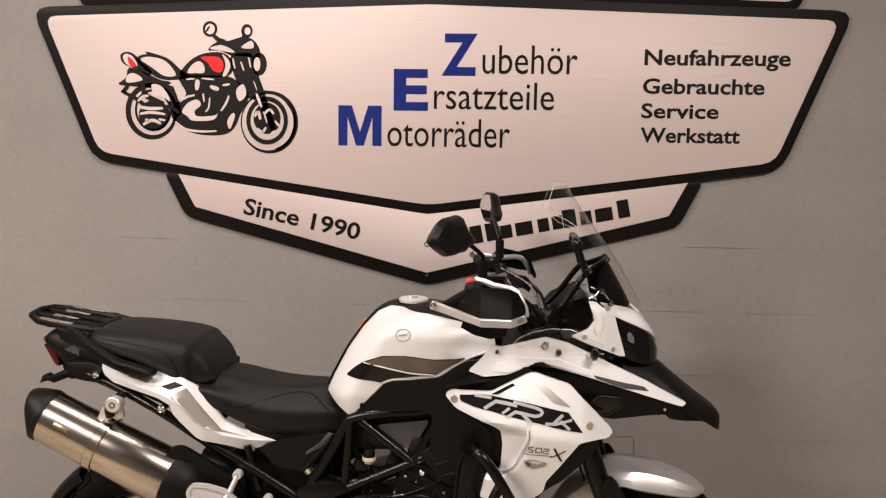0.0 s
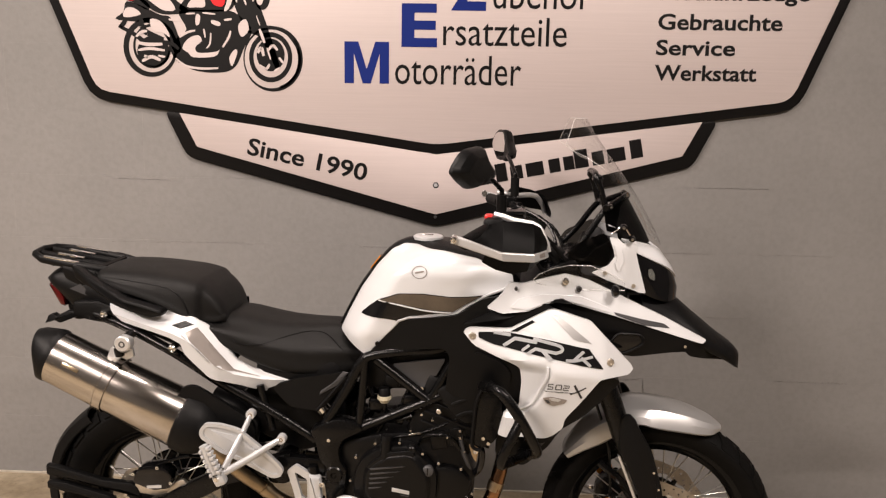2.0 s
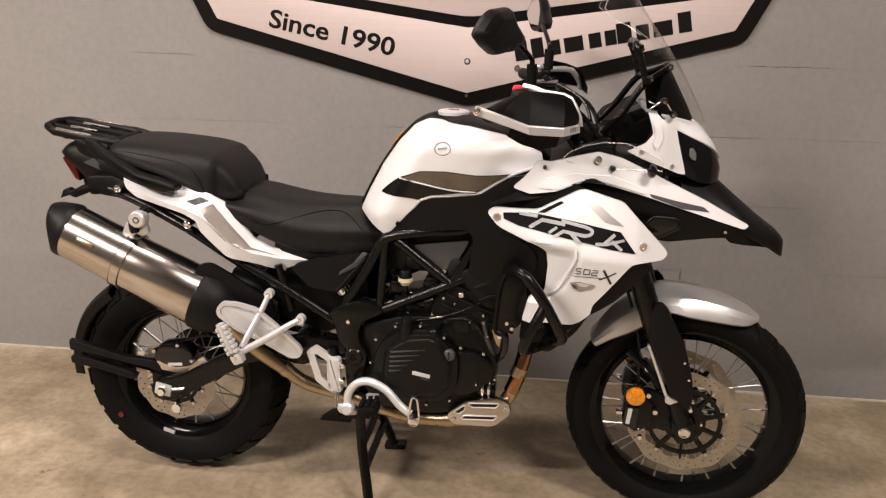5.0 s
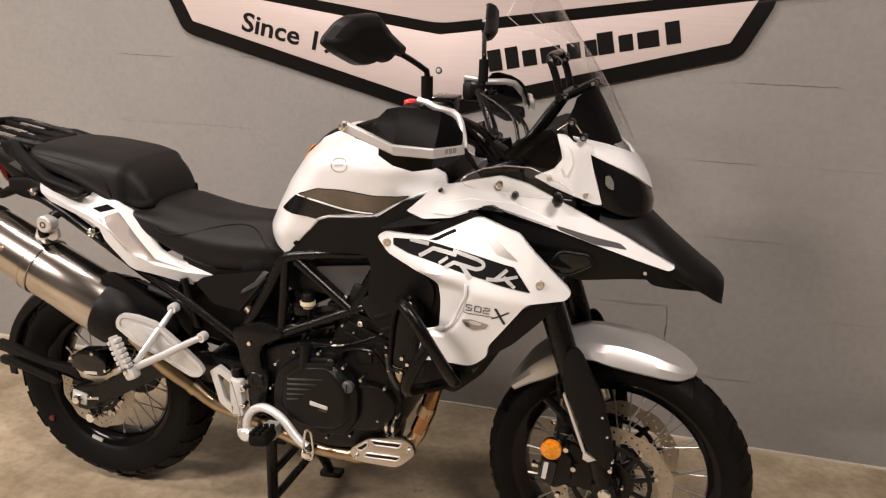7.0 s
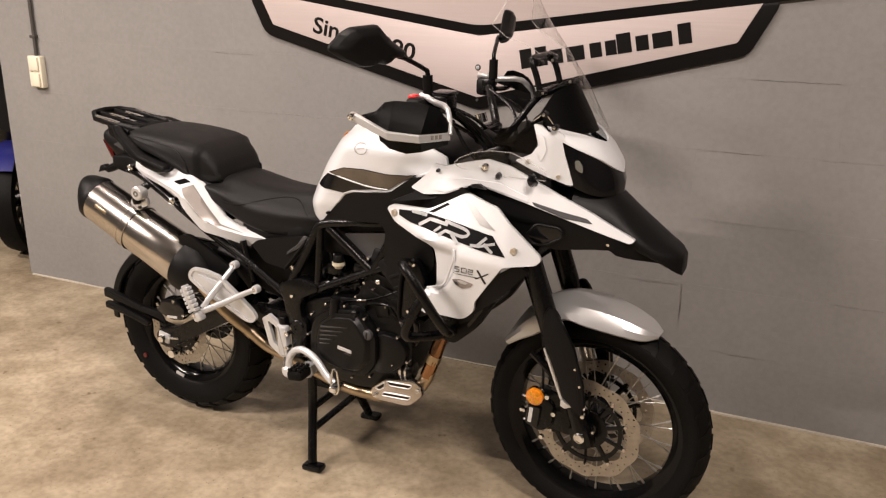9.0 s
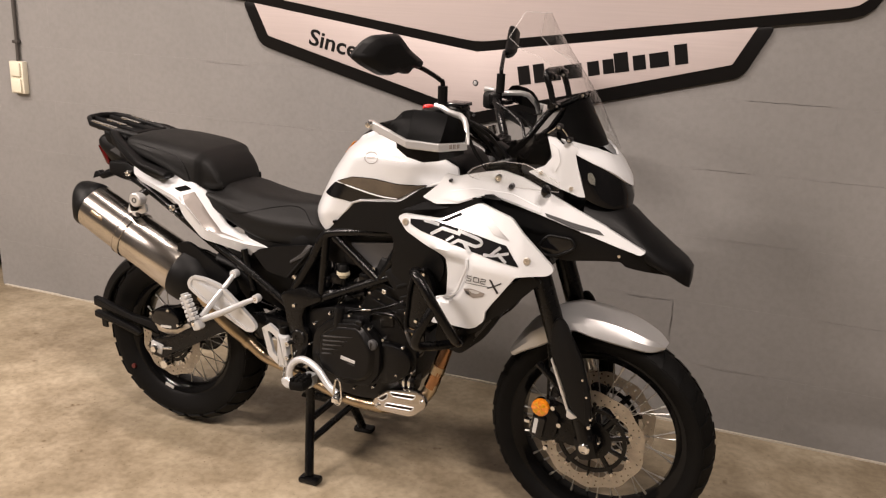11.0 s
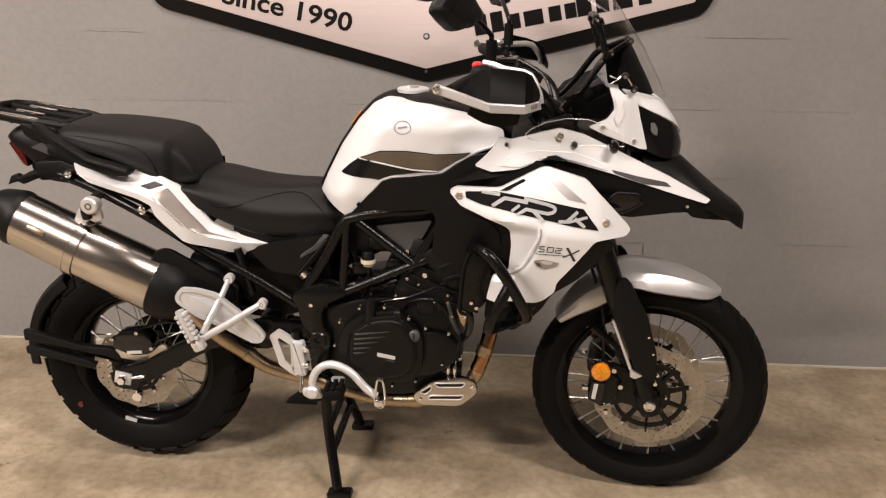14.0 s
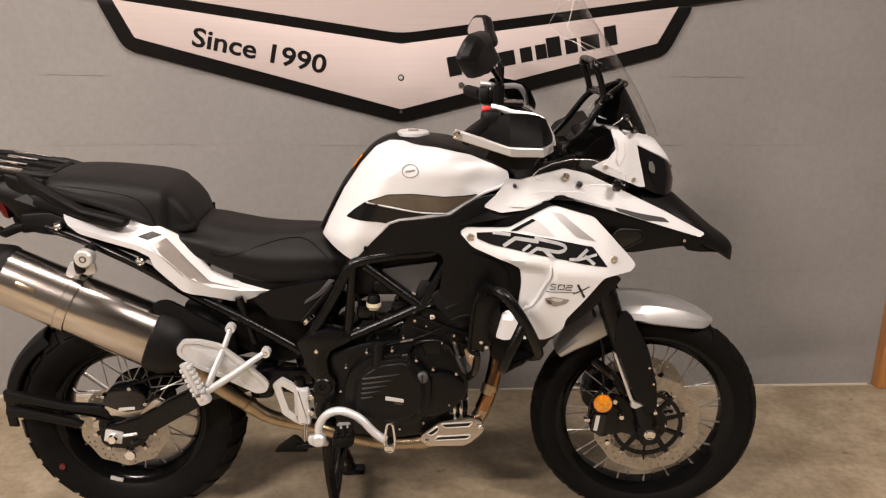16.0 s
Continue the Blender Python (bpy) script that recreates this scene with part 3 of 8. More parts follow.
def oval(bm, u, v, ru, rv, face=FACE, hole=0.0, a0=0, a1=360, n=40, shift=0.0):
    """A filled oval, or a ring whose hole may lie off its middle."""
    out = [(u + ru * math.cos(radians(a0 + (a1 - a0) * i / n)), v + rv * math.sin(radians(a0 + (a1 - a0) * i / n))) for i in range(n + 1)]
    if not hole:
        return flat(bm, [unit(*p) for p in out[:-1]], 0.0006, face)
    inn = [(u + shift + ru * hole * math.cos(radians(a0 + (a1 - a0) * i / n)), v + rv * hole * math.sin(radians(a0 + (a1 - a0) * i / n))) for i in range(n + 1)]
    for i in range(n):
        flat(bm, [unit(*out[i]), unit(*out[i + 1]), unit(*inn[i + 1]), unit(*inn[i])], 0.0006, face)


def line(bm, pts, w, face=FACE):
    path = catmull([(u, v, 0) for u, v in pts], 5)
    n = len(path) - 1
    for k in range(n):
        w0, w1 = (w * 0.00225 * (0.45 + 0.55 * math.sin(math.pi * (0.1 + 0.8 * q / n))) for q in (k, k + 1))
        bar(bm, unit(path[k].x, path[k].y), unit(path[k + 1].x, path[k + 1].y), w0, w1, face)


CUT = FACE - 0.0007
# wheels
oval(ink, 267, 198, 47, 51, hole=0.84, shift=2)
oval(ink, 270, 196, 33, 38, hole=0.88)
oval(ink, 272, 205, 28, 27)
oval(ink, 478, 215, 51, 56, hole=0.90, shift=-3)
oval(ink, 474, 212, 37, 43, hole=0.80)
oval(ink, 478, 215, 48, 53, hole=0.90, a0=-40, a1=75, n=18)
oval(ink, 474, 208, 24, 28)
for pts, w in (([(245, 190), (265, 193), (288, 192)], 6), ([(246, 203), (266, 200), (292, 203)], 5), ([(252, 222), (268, 214), (284, 220)], 6), ([(243, 180), (252, 172), (262, 170)], 5), ([(256, 212), (262, 216)], 5), ([(280, 212), (292, 214)], 4)):
    line(bare, pts, w, CUT)
for pts, w in (([(452, 205), (458, 196), (462, 210)], 6), ([(455, 226), (466, 232), (472, 224)], 5), ([(470, 200), (478, 192), (486, 200)], 5), ([(488, 212), (496, 222)], 4), ([(480, 236), (490, 230)], 4)):
    line(bare, pts, w, CUT)
# engine and belly
blob(ink, [(318, 136), (365, 133), (405, 134), (428, 148), (442, 168), (428, 198), (414, 228), (392, 239), (350, 238), (316, 224), (302, 202), (312, 182), (330, 166)])
for pts in ([(322, 198), (333, 182), (350, 176), (356, 186), (345, 196), (350, 206), (380, 204), (386, 200), (378, 212), (342, 214), (332, 206)], [(347, 141), (354, 143), (352, 157), (346, 158)], [(420, 156), (432, 148), (437, 166), (426, 178), (420, 170)], [(403, 214), (412, 200), (417, 204), (408, 228)], [(374, 150), (388, 154), (386, 160), (374, 156)]):
    blob(bare, pts, CUT, 3)
for pts, w in (([(310, 216), (328, 229), (355, 233), (384, 232)], 4), ([(318, 180), (330, 172), (345, 168)], 4), ([(392, 196), (402, 180), (406, 168)], 4), ([(360, 165), (362, 180)], 3), ([(372, 172), (370, 190), (364, 198)], 3), ([(395, 150), (408, 148)], 4), ([(330, 140), (345, 139)], 3), ([(358, 138), (380, 140)], 3), ([(300, 150), (322, 151)], 4)):
    line(bare, pts, w, CUT)
# tank
blob(ink, [(318, 130), (338, 106), (362, 94), (392, 92), (409, 102), (414, 120), (402, 134), (362, 136), (330, 135)])
blob(bare, [(332, 128), (343, 112), (355, 108), (362, 116), (362, 128), (348, 129)], CUT, 3)
blob(bare, [(394, 95), (404, 103), (409, 116), (402, 132), (395, 134), (400, 118), (399, 106)], CUT, 3)
# seat and tail
blob(ink, [(241, 106), (252, 97), (272, 97), (297, 103), (318, 121), (336, 136), (312, 141), (284, 140), (260, 126)])
blob(bare, [(249, 106), (258, 101), (276, 102), (293, 108), (306, 121), (311, 134), (290, 134), (268, 119)], CUT, 4)
line(ink, [(258, 93), (275, 98), (296, 104)], 5)
blob(ink, [(214, 108), (213, 97), (225, 92), (238, 97), (250, 110), (268, 126), (262, 134), (240, 122), (222, 116)])
blob(bare, [(218, 106), (218, 98), (226, 96), (236, 102), (243, 116), (232, 118), (222, 113)], CUT, 4)
blob(ink, [(228, 120), (255, 128), (285, 142), (302, 146), (314, 172), (320, 200), (310, 208), (300, 190), (284, 166), (262, 156), (236, 154), (208, 150), (222, 138)], steps=3)
blob(bare, [(222, 146), (226, 132), (240, 131), (252, 141), (238, 146)], CUT, 3)
blob(bare, [(268, 150), (284, 152), (296, 166), (301, 180), (288, 172), (272, 170)], CUT, 3)
line(ink, [(213, 162), (240, 176), (262, 190), (300, 190), (316, 200)], 8)
line(ink, [(252, 150), (258, 170), (290, 184)], 10)
line(ink, [(216, 164), (226, 152)], 8)
# fork, lamp, bars and mirrors
blob(ink, [(410, 98), (446, 94), (458, 130), (472, 170), (489, 226), (482, 230), (468, 200), (452, 176), (434, 170), (424, 150), (414, 128)], steps=3)
for pts, w in (([(413, 102), (417, 120)], 3), ([(427, 108), (433, 124)], 3), ([(441, 100), (445, 118)], 3), ([(455, 164), (464, 188)], 5), ([(450, 142), (456, 158)], 2), ([(468, 196), (474, 216)], 3)):
    line(bare, pts, w, CUT)
blob(ink, [(370, 87), (386, 73), (408, 71), (432, 64), (450, 70), (461, 88), (458, 104), (440, 99), (412, 97), (398, 90)], steps=3)
blob(bare, [(428, 82), (446, 71), (450, 83), (438, 85)], CUT, 3)
blob(bare, [(372, 85), (392, 79), (410, 86), (416, 92), (398, 90)], CUT, 3)
line(ink, [(370, 87), (390, 86), (412, 96)], 6)
oval(ink, 460, 112, 13, 20)
oval(bare, 456, 112, 6, 12, CUT)
oval(ink, 373, 51, 13, 14, hole=0.66)
line(ink, [(366, 56), (372, 46)], 3)
line(ink, [(378, 61), (388, 70), (400, 72)], 8)
oval(ink, 438, 54, 10, 12, hole=0.55, shift=1)
line(ink, [(434, 62), (430, 70)], 8)
line(ink, [(440, 166), (470, 160), (500, 170), (520, 196)], 4)
part("drawing", ink, SIGNBLACK, sign, "black film drawing of a motorcycle")
cuts = part("drawing_cut", bare, ALU, sign, "bare metal showing in the drawing")
cuts["kind"] = "stuff"
for pts in ([(356, 101), (376, 99), (391, 102), (397, 115), (392, 127), (378, 124), (369, 111)], [(226, 101), (234, 106), (241, 117), (232, 118), (227, 110)]):
    bm = bmesh.new()
    blob(bm, pts, CUT - 0.0007, 4)
    part("drawing_accent", bm, SIGNRED, sign, "red accent of the drawing")
for x, z, r in ((0, 1.264, 0.012), (0, 1.139, 0.006)):
    screw = part("screw", lathe([(r * 0.3, -0.0185), (r * 0.8, -0.0180), (r, -0.0155), (r, -0.010)], (x, 0, z), "y", 20), DARKGREY, sign)
    if r > 0.01:
        part("screw_cap", lathe([(0.001, -0.0205), (r * 0.5, -0.0200), (r * 0.62, -0.0180)], (x, 0, z), "y", 16), SILVER, screw)


# ---- the motorcycle (x ahead, y to its left, z up, on its centre stand) ----
bike = tagged(new("motorcycle"), "white and black adventure touring motorcycle on its centre stand", "motorcycle")
bike.matrix_basis = pose(-0.001, 0.082, 0, 0, 0, -1.6)
WIDER = 0.035
FRONT, REAR = Vector((0.778, 0.004, 0.336)), Vector((-0.747, 0, 0.343))
STEER_AT, STEER_DIR = Vector((0.44, 0, 1.15)), Vector((-0.342, 0, 0.94)).normalized()
STEER = Matrix.Translation(STEER_AT + Vector((0.009, -0.016, 0.002))) @ Matrix.Rotation(radians(STEER_DEG), 4, STEER_DIR) @ Matrix.Translation(-STEER_AT)


def bpart(name, bm, mat, parent=None, label="", angle=38):
    """A part of the chassis; what lies off the middle is set out by the chassis's extra half-width."""
    for v in bm.verts:
        v.co.y += math.copysign(WIDER * min(1, max(0, (abs(v.co.y) - 0.03) / 0.05)), v.co.y)
    return part(name, bm, mat, parent or bike, label, angle)


def cpart(name, bm, mat, parent=None, label="", angle=38):
    """A part of the chassis drawn at its true width."""
    return part(name, bm, mat, parent or bike, label, angle)


def spart(name, bm, mat, parent=None, label="", angle=38):
    """A part of the front wheel and fork, which turn with the handlebar."""
    bmesh.ops.transform(bm, matrix=STEER, verts=bm.verts)
    return part(name, bm, mat, parent or bike, label, angle)


def hpart(name, bm, mat, parent=None, label="", angle=38):
    """A part of the handlebar, whose right half is swept a little further back than its left."""
    for v in bm.verts:
        k = mix(v.co.y, -0.1, -6.0, 0.1, -1.6)
        v.co = STEER_AT + Matrix.Rotation(radians(k), 3, STEER_DIR) @ (v.co - STEER_AT) + Vector((0, 0, mix(v.co.y, 0, 0, 0.38, 0.014)))
    return part(name, bm, mat, parent or bike, label, angle)


def s_tank(x, z):
    back = x - mix(z, 0.914, -0.165, 0.969, -0.140, 1.043, -0.102, 1.111, -0.056, 1.154, -0.016, 1.172, 0.030)
    return max(0.045, 0.172 - 12 * max(0, z - 1.10) ** 2 - 11 * max(0, 0.10 - max(0, back)) ** 2 - 1.0 * max(0, x - 0.15) ** 2 - 0.28 * max(0, 0.93 - z)
               - 0.010 * math.exp(-((x - 0.255) / 0.045) ** 2 - ((z - 1.080) / 0.028) ** 2) + 0.006 * math.exp(-((x - 0.19) / 0.05) ** 2 - ((z - 1.105) / 0.03) ** 2))


def s_wing(x, z):
    return mix(x, 0.26, 0.192, 0.4, 0.187, 0.5, 0.172, 0.6, 0.157, 0.7, 0.142, 0.8, 0.118, 0.88, 0.092) - 0.35 * (
        z - mix(x, 0.26, 1.01, 0.43, 1.047, 0.6, 1.02, 0.73, 0.97, 0.87, 0.935))


def s_fair(x, z):
    rib = mix(z, 0.735, 0.325, 0.755, 0.375, 0.775, 0.402, 0.82, 0.430, 0.885, 0.447)
    step = min(1, max(0, (rib - x) / 0.011)) * min(1, max(0, (0.905 - z) / 0.03))
    ridge = mix(x, 0.21, 0.955, 0.36, 0.900, 0.44, 0.882, 0.57, 0.868, 0.66, 0.860)
    wide = mix(x, 0.21, 0.250, 0.36, 0.283, 0.44, 0.300, 0.52, 0.303, 0.58, 0.294, 0.66, 0.250)
    up = mix(x, 0.21, 0.15, 0.33, 0.50, 0.44, 0.42, 0.55, 0.22, 0.66, 0.15)
    down = mix(x, 0.30, 0.06, 0.45, 0.27, 0.57, 0.22)
    return wide - up * max(0, z - ridge) - down * max(0, ridge - z) - 0.018 * step - WIDER


TAIL_FOLD = [(-0.83, 0.965), (-0.70, 0.935), (-0.62, 0.920), (-0.568, 0.900), (-0.50, 0.835), (-0.45, 0.800), (-0.38, 0.778), (-0.28, 0.770)]


def s_tail(x, z):
    ridge = mix(x, *(c for q in TAIL_FOLD for c in q))
    wide = mix(x, -0.83, 0.158, -0.70, 0.185, -0.62, 0.205, -0.568, 0.215, -0.50, 0.210, -0.45, 0.185, -0.38, 0.152, -0.28, 0.129)
    return wide - 1.1 * max(0, z - ridge) - mix(x, -0.5, 0.25, -0.4, 0.5) * max(0, ridge - z) - WIDER


def s_cover(x, z):
    return 0.135 + 0.12 * max(0, x) - 0.15 * max(0, 0.85 - z)


def s_beak(x, z):
    return mix(x, 0.45, 0.165, 0.65, 0.148, 0.82, 0.116, 0.93, 0.05, 1.0, 0.012)


# wheels
def wheel(name, centre, r, rim_r, width, rim_w, turn, spokes, discs, disc_r):
    mk = spart if turn else cpart
    c = centre
    w = rim_w / 2
    prof = [(rim_r + 0.012, -w), (rim_r + 0.010, -w + 0.008), (rim_r - 0.008, -w + 0.012), (rim_r - 0.020, -w * 0.5), (rim_r - 0.022, 0),
            (rim_r - 0.020, w * 0.5), (rim_r - 0.008, w - 0.012), (rim_r + 0.010, w - 0.008), (rim_r + 0.012, w), (rim_r + 0.004, w), (rim_r - 0.012, w - 0.010),
            (rim_r - 0.027, w * 0.5), (rim_r - 0.030, 0), (rim_r - 0.027, -w * 0.5), (rim_r - 0.012, -w + 0.010), (rim_r + 0.004, -w)]
    hub_wheel = mk(name, lathe(prof, c, "y", 72, closed=True), RIMBLACK, label="gloss black spoked rim")
    tw = width / 2
    side_h = r - rim_r
    sec = [(rim_r + 0.004, -w * 0.96), (rim_r + 0.012, -tw * 0.80), (rim_r + side_h * 0.45, -tw * 0.985), (r - tw * 0.52, -tw * 0.985), (r - tw * 0.40, -tw * 0.93), (r - tw * 0.18, -tw * 0.66),
           (r - tw * 0.05, -tw * 0.36), (r, 0), (r - tw * 0.05, tw * 0.36), (r - tw * 0.18, tw * 0.66), (r - tw * 0.40, tw * 0.93), (r - tw * 0.52, tw * 0.985), (rim_r + side_h * 0.45, tw * 0.985), (rim_r + 0.012, tw * 0.80), (rim_r + 0.004, w * 0.96)]
    smooth = [(q.x, q.y) for q in catmull([(a, b, 0) for a, b in sec], 3)]
    tyre = mk("tyre", lathe(smooth, c, "y", 120, closed=True), RUBBER, hub_wheel, "black rubber tyre with block tread")
    # tread blocks and shoulder lugs stand proud of the carcass
    lugs = bmesh.new()
    count = 30 if turn else 26
    for i in range(count):
        for sgn in (-1, 1):
            a0 = 2 * math.pi * (i + (0.5 if sgn > 0 else 0)) / count
            span = 2 * math.pi / count * 0.74
            ring = []
            for (u, v, da) in ((r - tw * 0.40, tw * 0.955, 0.0), (r - tw * 0.13, tw * 0.64, 0.15), (r + 0.001, tw * 0.16, 0.45)):
                for e in (0, 1):
                    an = a0 + span * (e + da)
                    ring.append((u, v, an))
            top, bot = [], []
            for u, v, an in ring:
                for lst, k in ((top, 0.0022 if turn else 0.0045), (bot, -0.008)):
                    lst.append(lugs.verts.new((c.x + (u + k) * math.cos(an), c.y + sgn * (v + (k * 0.6 if u < r - 0.01 else 0)), c.z + (u + k) * math.sin(an))))
            for j in (0, 2):
                lugs.faces.new((top[j], top[j + 1], top[j + 3], top[j + 2]))
                lugs.faces.new((top[j], top[j + 2], bot[j + 2], bot[j]))
                lugs.faces.new((top[j + 1], bot[j + 1], bot[j + 3], top[j + 3]))
            lugs.faces.new((top[0], bot[0], bot[1], top[1]))
            lugs.faces.new((top[4], top[5], bot[5], bot[4]))
    mk("tread", lugs, RUBBER, hub_wheel)
    hub_r = 0.036 if turn else 0.048
    mk("hub", lathe([(0.016, -0.075), (hub_r - 0.008, -0.070), (hub_r + 0.012, -0.052), (hub_r + 0.014, -0.045), (hub_r, -0.038), (hub_r - 0.006, 0), (hub_r, 0.038), (hub_r + 0.014, 0.045), (hub_r + 0.012, 0.052), (hub_r - 0.008, 0.070), (0.016, 0.075)], c, "y", 32), GLOSS, hub_wheel)
    for i in range(spokes):
        a = 2 * math.pi * (i + 0.5) / spokes
        sgn = -1 if i % 2 else 1
        lean = (0.55 if (i // 2) % 2 else -0.55)
        p = c + Vector(((hub_r + 0.010) * math.cos(a + lean), sgn * 0.046, (hub_r + 0.010) * math.sin(a + lean)))
        q = c + Vector(((rim_r - 0.024) * math.cos(a), sgn * w * 0.35, (rim_r - 0.024) * math.sin(a)))
        s = rod(p, q, 0.0018, sides=6)
        mk("spoke", rod(p + (q - p) * 0.90, q, 0.0036, sides=6, bm=s), SPOKE, hub_wheel)
    # drilled brake discs with a scalloped edge
    for sy in discs:
        bm = bmesh.new()
        n, m = 180, 8
        inner = disc_r - 0.043
        rings = []
        for k in range(m + 1):
            row = []
            for i in range(n):
                a = 2 * math.pi * i / n
                edge = disc_r - 0.006 * (1 + math.cos(a * 10)) / 2
                inn = inner + 0.005 * math.cos(a * 10)
                rr = inn + (edge - inn) * k / m
                row.append(bm.verts.new((c.x + rr * math.cos(a), c.y + sy - 0.002, c.z + rr * math.sin(a))))
            rings.append(row)
        for k in range(m):
            for i in range(n):
                hole = (k == 1 and i % 9 == 2) or (k == 3 and i % 9 == 5) or (k == 5 and i % 9 == 0) or (k == 6 and i % 18 == 13)
                if not hole:
                    bm.faces.new((rings[k][i], rings[k][(i + 1) % n], rings[k + 1][(i + 1) % n], rings[k + 1][i]))
        bmesh.ops.solidify(bm, geom=bm.faces[:], thickness=0.0045)
        disc = mk("brake_disc", bm, DISC, hub_wheel, "drilled steel brake disc")
        bm = bmesh.new()
        carrier = mk("disc_carrier", lathe([(0.030, sy - 0.004), (0.060, sy - 0.004), (0.060, sy + 0.004), (0.030, sy + 0.004)], c, "y", 32, bm, True), BLACKMETAL, hub_wheel)
        for i in range(10):
            a = 2 * math.pi * (i + 0.5) / 10
            p = c + Vector((0.050 * math.cos(a), sy, 0.050 * math.sin(a)))
            q = c + Vector(((inner + 0.003) * math.cos(a), sy, (inner + 0.003) * math.sin(a)))
            mk("carrier_arm", tube([p, q], 0.0082, 8, False, 0.45), BLACKMETAL, hub_wheel)
        mk("carrier_ring", lathe([(inner - 0.024, sy - 0.003), (inner - 0.012, sy - 0.003), (inner - 0.012, sy + 0.003), (inner - 0.024, sy + 0.003)], c, "y", 48, closed=True), BLACKMETAL, hub_wheel)
        for i in range(10):
            a = 2 * math.pi * (i + 0.5) / 10
            q = c + Vector(((inner + 0.002) * math.cos(a), 0, (inner + 0.002) * math.sin(a)))
            s = sy - 0.006 if sy < 0 else sy + 0.006
            mk("disc_rivet", lathe([(0.002, s), (0.0058, s), (0.0064, sy)], q, "y", 10), STEEL, hub_wheel)
    return hub_wheel


front_wheel = wheel("front_wheel", FRONT, 0.338, 0.262, 0.112, 0.082, True, 36, (-0.072, 0.072), 0.160)
rear_wheel = wheel("rear_wheel", REAR, 0.327, 0.216, 0.150, 0.108, False, 36, (-0.098,), 0.130)
cpart("wheel_weight", box((REAR.x - 0.06, -0.052, REAR.z - 0.206), (0.038, 0.006, 0.012), 0.001, Matrix.Rotation(radians(16), 4, "Y")), SILVER, rear_wheel)
cpart("tyre_mark", lathe([(0.001, -0.0775), (0.009, -0.0772), (0.009, -0.070)], (REAR.x - 0.207, 0, REAR.z - 0.150), "y", 14), REDMARK, rear_wheel, "red dot on the tyre wall")

# front fork
for sgn in (-1, 1):
    y = sgn * 0.104
    axle_pt = Vector((FRONT.x - 0.004, y, FRONT.z))
    up = Vector((-0.365, 0, 1)).normalized()
    fork = spart("fork_leg", rod(axle_pt + up * 0.26, axle_pt + up * 0.86, 0.0305, sides=24), BLACKMETAL)
    spart("fork_tube", rod(axle_pt + up * 0.10, axle_pt + up * 0.43, 0.0205, sides=20), CHROME, fork)
    low = rod(axle_pt + up * -0.035, axle_pt + up * 0.15, 0.027, 0.023, 20)
    box(axle_pt + Vector((0, 0, -0.004)), (0.064, 0.046, 0.074), 0.014, Matrix.Rotation(radians(-20), 4, "Y"), low)
    spart("fork_slider", low, BLACKMETAL, fork)
    guard = slab([(0.660, 0.719), (0.676, 0.722), (0.694, 0.704), (0.703, 0.684), (0.745, 0.612), (0.760, 0.560), (0.778, 0.503), (0.786, 0.440), (0.776, 0.405), (0.752, 0.425), (0.722, 0.452), (0.664, 0.590), (0.650, 0.612), (0.648, 0.674), (0.652, 0.705)], y + sgn * 0.016, y + sgn * 0.034, 0.012, 0.006)
    spart("fork_guard", guard, PLASTIC, fork, "matte black fork guard")
    strip = slab([(0.650, 0.590), (0.657, 0.592), (0.717, 0.446), (0.709, 0.442)], sgn * 0.082, sgn * 0.128, 0.002, 0.001)
    strip = spart("guard_strip", strip, ALLOY, fork, "pale metal edge behind the fork guard")
    spart("strip_foot", slab([(0.712, 0.448), (0.728, 0.440), (0.750, 0.431), (0.726, 0.418), (0.712, 0.424)], sgn * 0.112, sgn * 0.132, 0.003, 0.002), ALLOY, strip)
    for x, z in ((0.752, 0.553), (0.768, 0.503), (0.786, 0.437), (0.815, 0.370)):
        spart("guard_bolt", lathe([(0.0015, -0.006), (0.0034, -0.006), (0.004, 0.006)] if sgn < 0 else [(0.0015, 0.006), (0.0034, 0.006), (0.004, -0.006)], (x, y + sgn * 0.030, z), "y", 10), CHROME, fork)
    spart("axle_nut", lathe([(0.010, sgn * 0.128 - y), (0.0175, sgn * 0.128 - y), (0.0175, 0), (0.006, 0)] if sgn > 0 else [(0.007, -0.030), (0.012, -0.032), (0.0165, -0.029), (0.0165, 0)], axle_pt, "y", 6 if sgn > 0 else 24), CHROME, fork)
    for dx, dz in ((-0.010, 0.075),):
        bm = lathe([(0.003, -0.036), (0.0055, -0.036), (0.0055, -0.020)], axle_pt + Vector((dx + 0.018, sgn * 0.036 * (1 if sgn < 0 else 0) + (0.072 if sgn > 0 else 0.036), dz)), "y", 10)
        spart("bolt", bm, CHROME, fork)
for z, h in ((0.86, 0.05), (1.13, 0.04)):
    spart("triple_clamp", box((FRONT.x - 0.365 * (z - FRONT.z) - 0.02, 0, z), (0.10, 0.27, h), 0.016, Matrix.Rotation(radians(-20), 4, "Y")), BLACKMETAL)

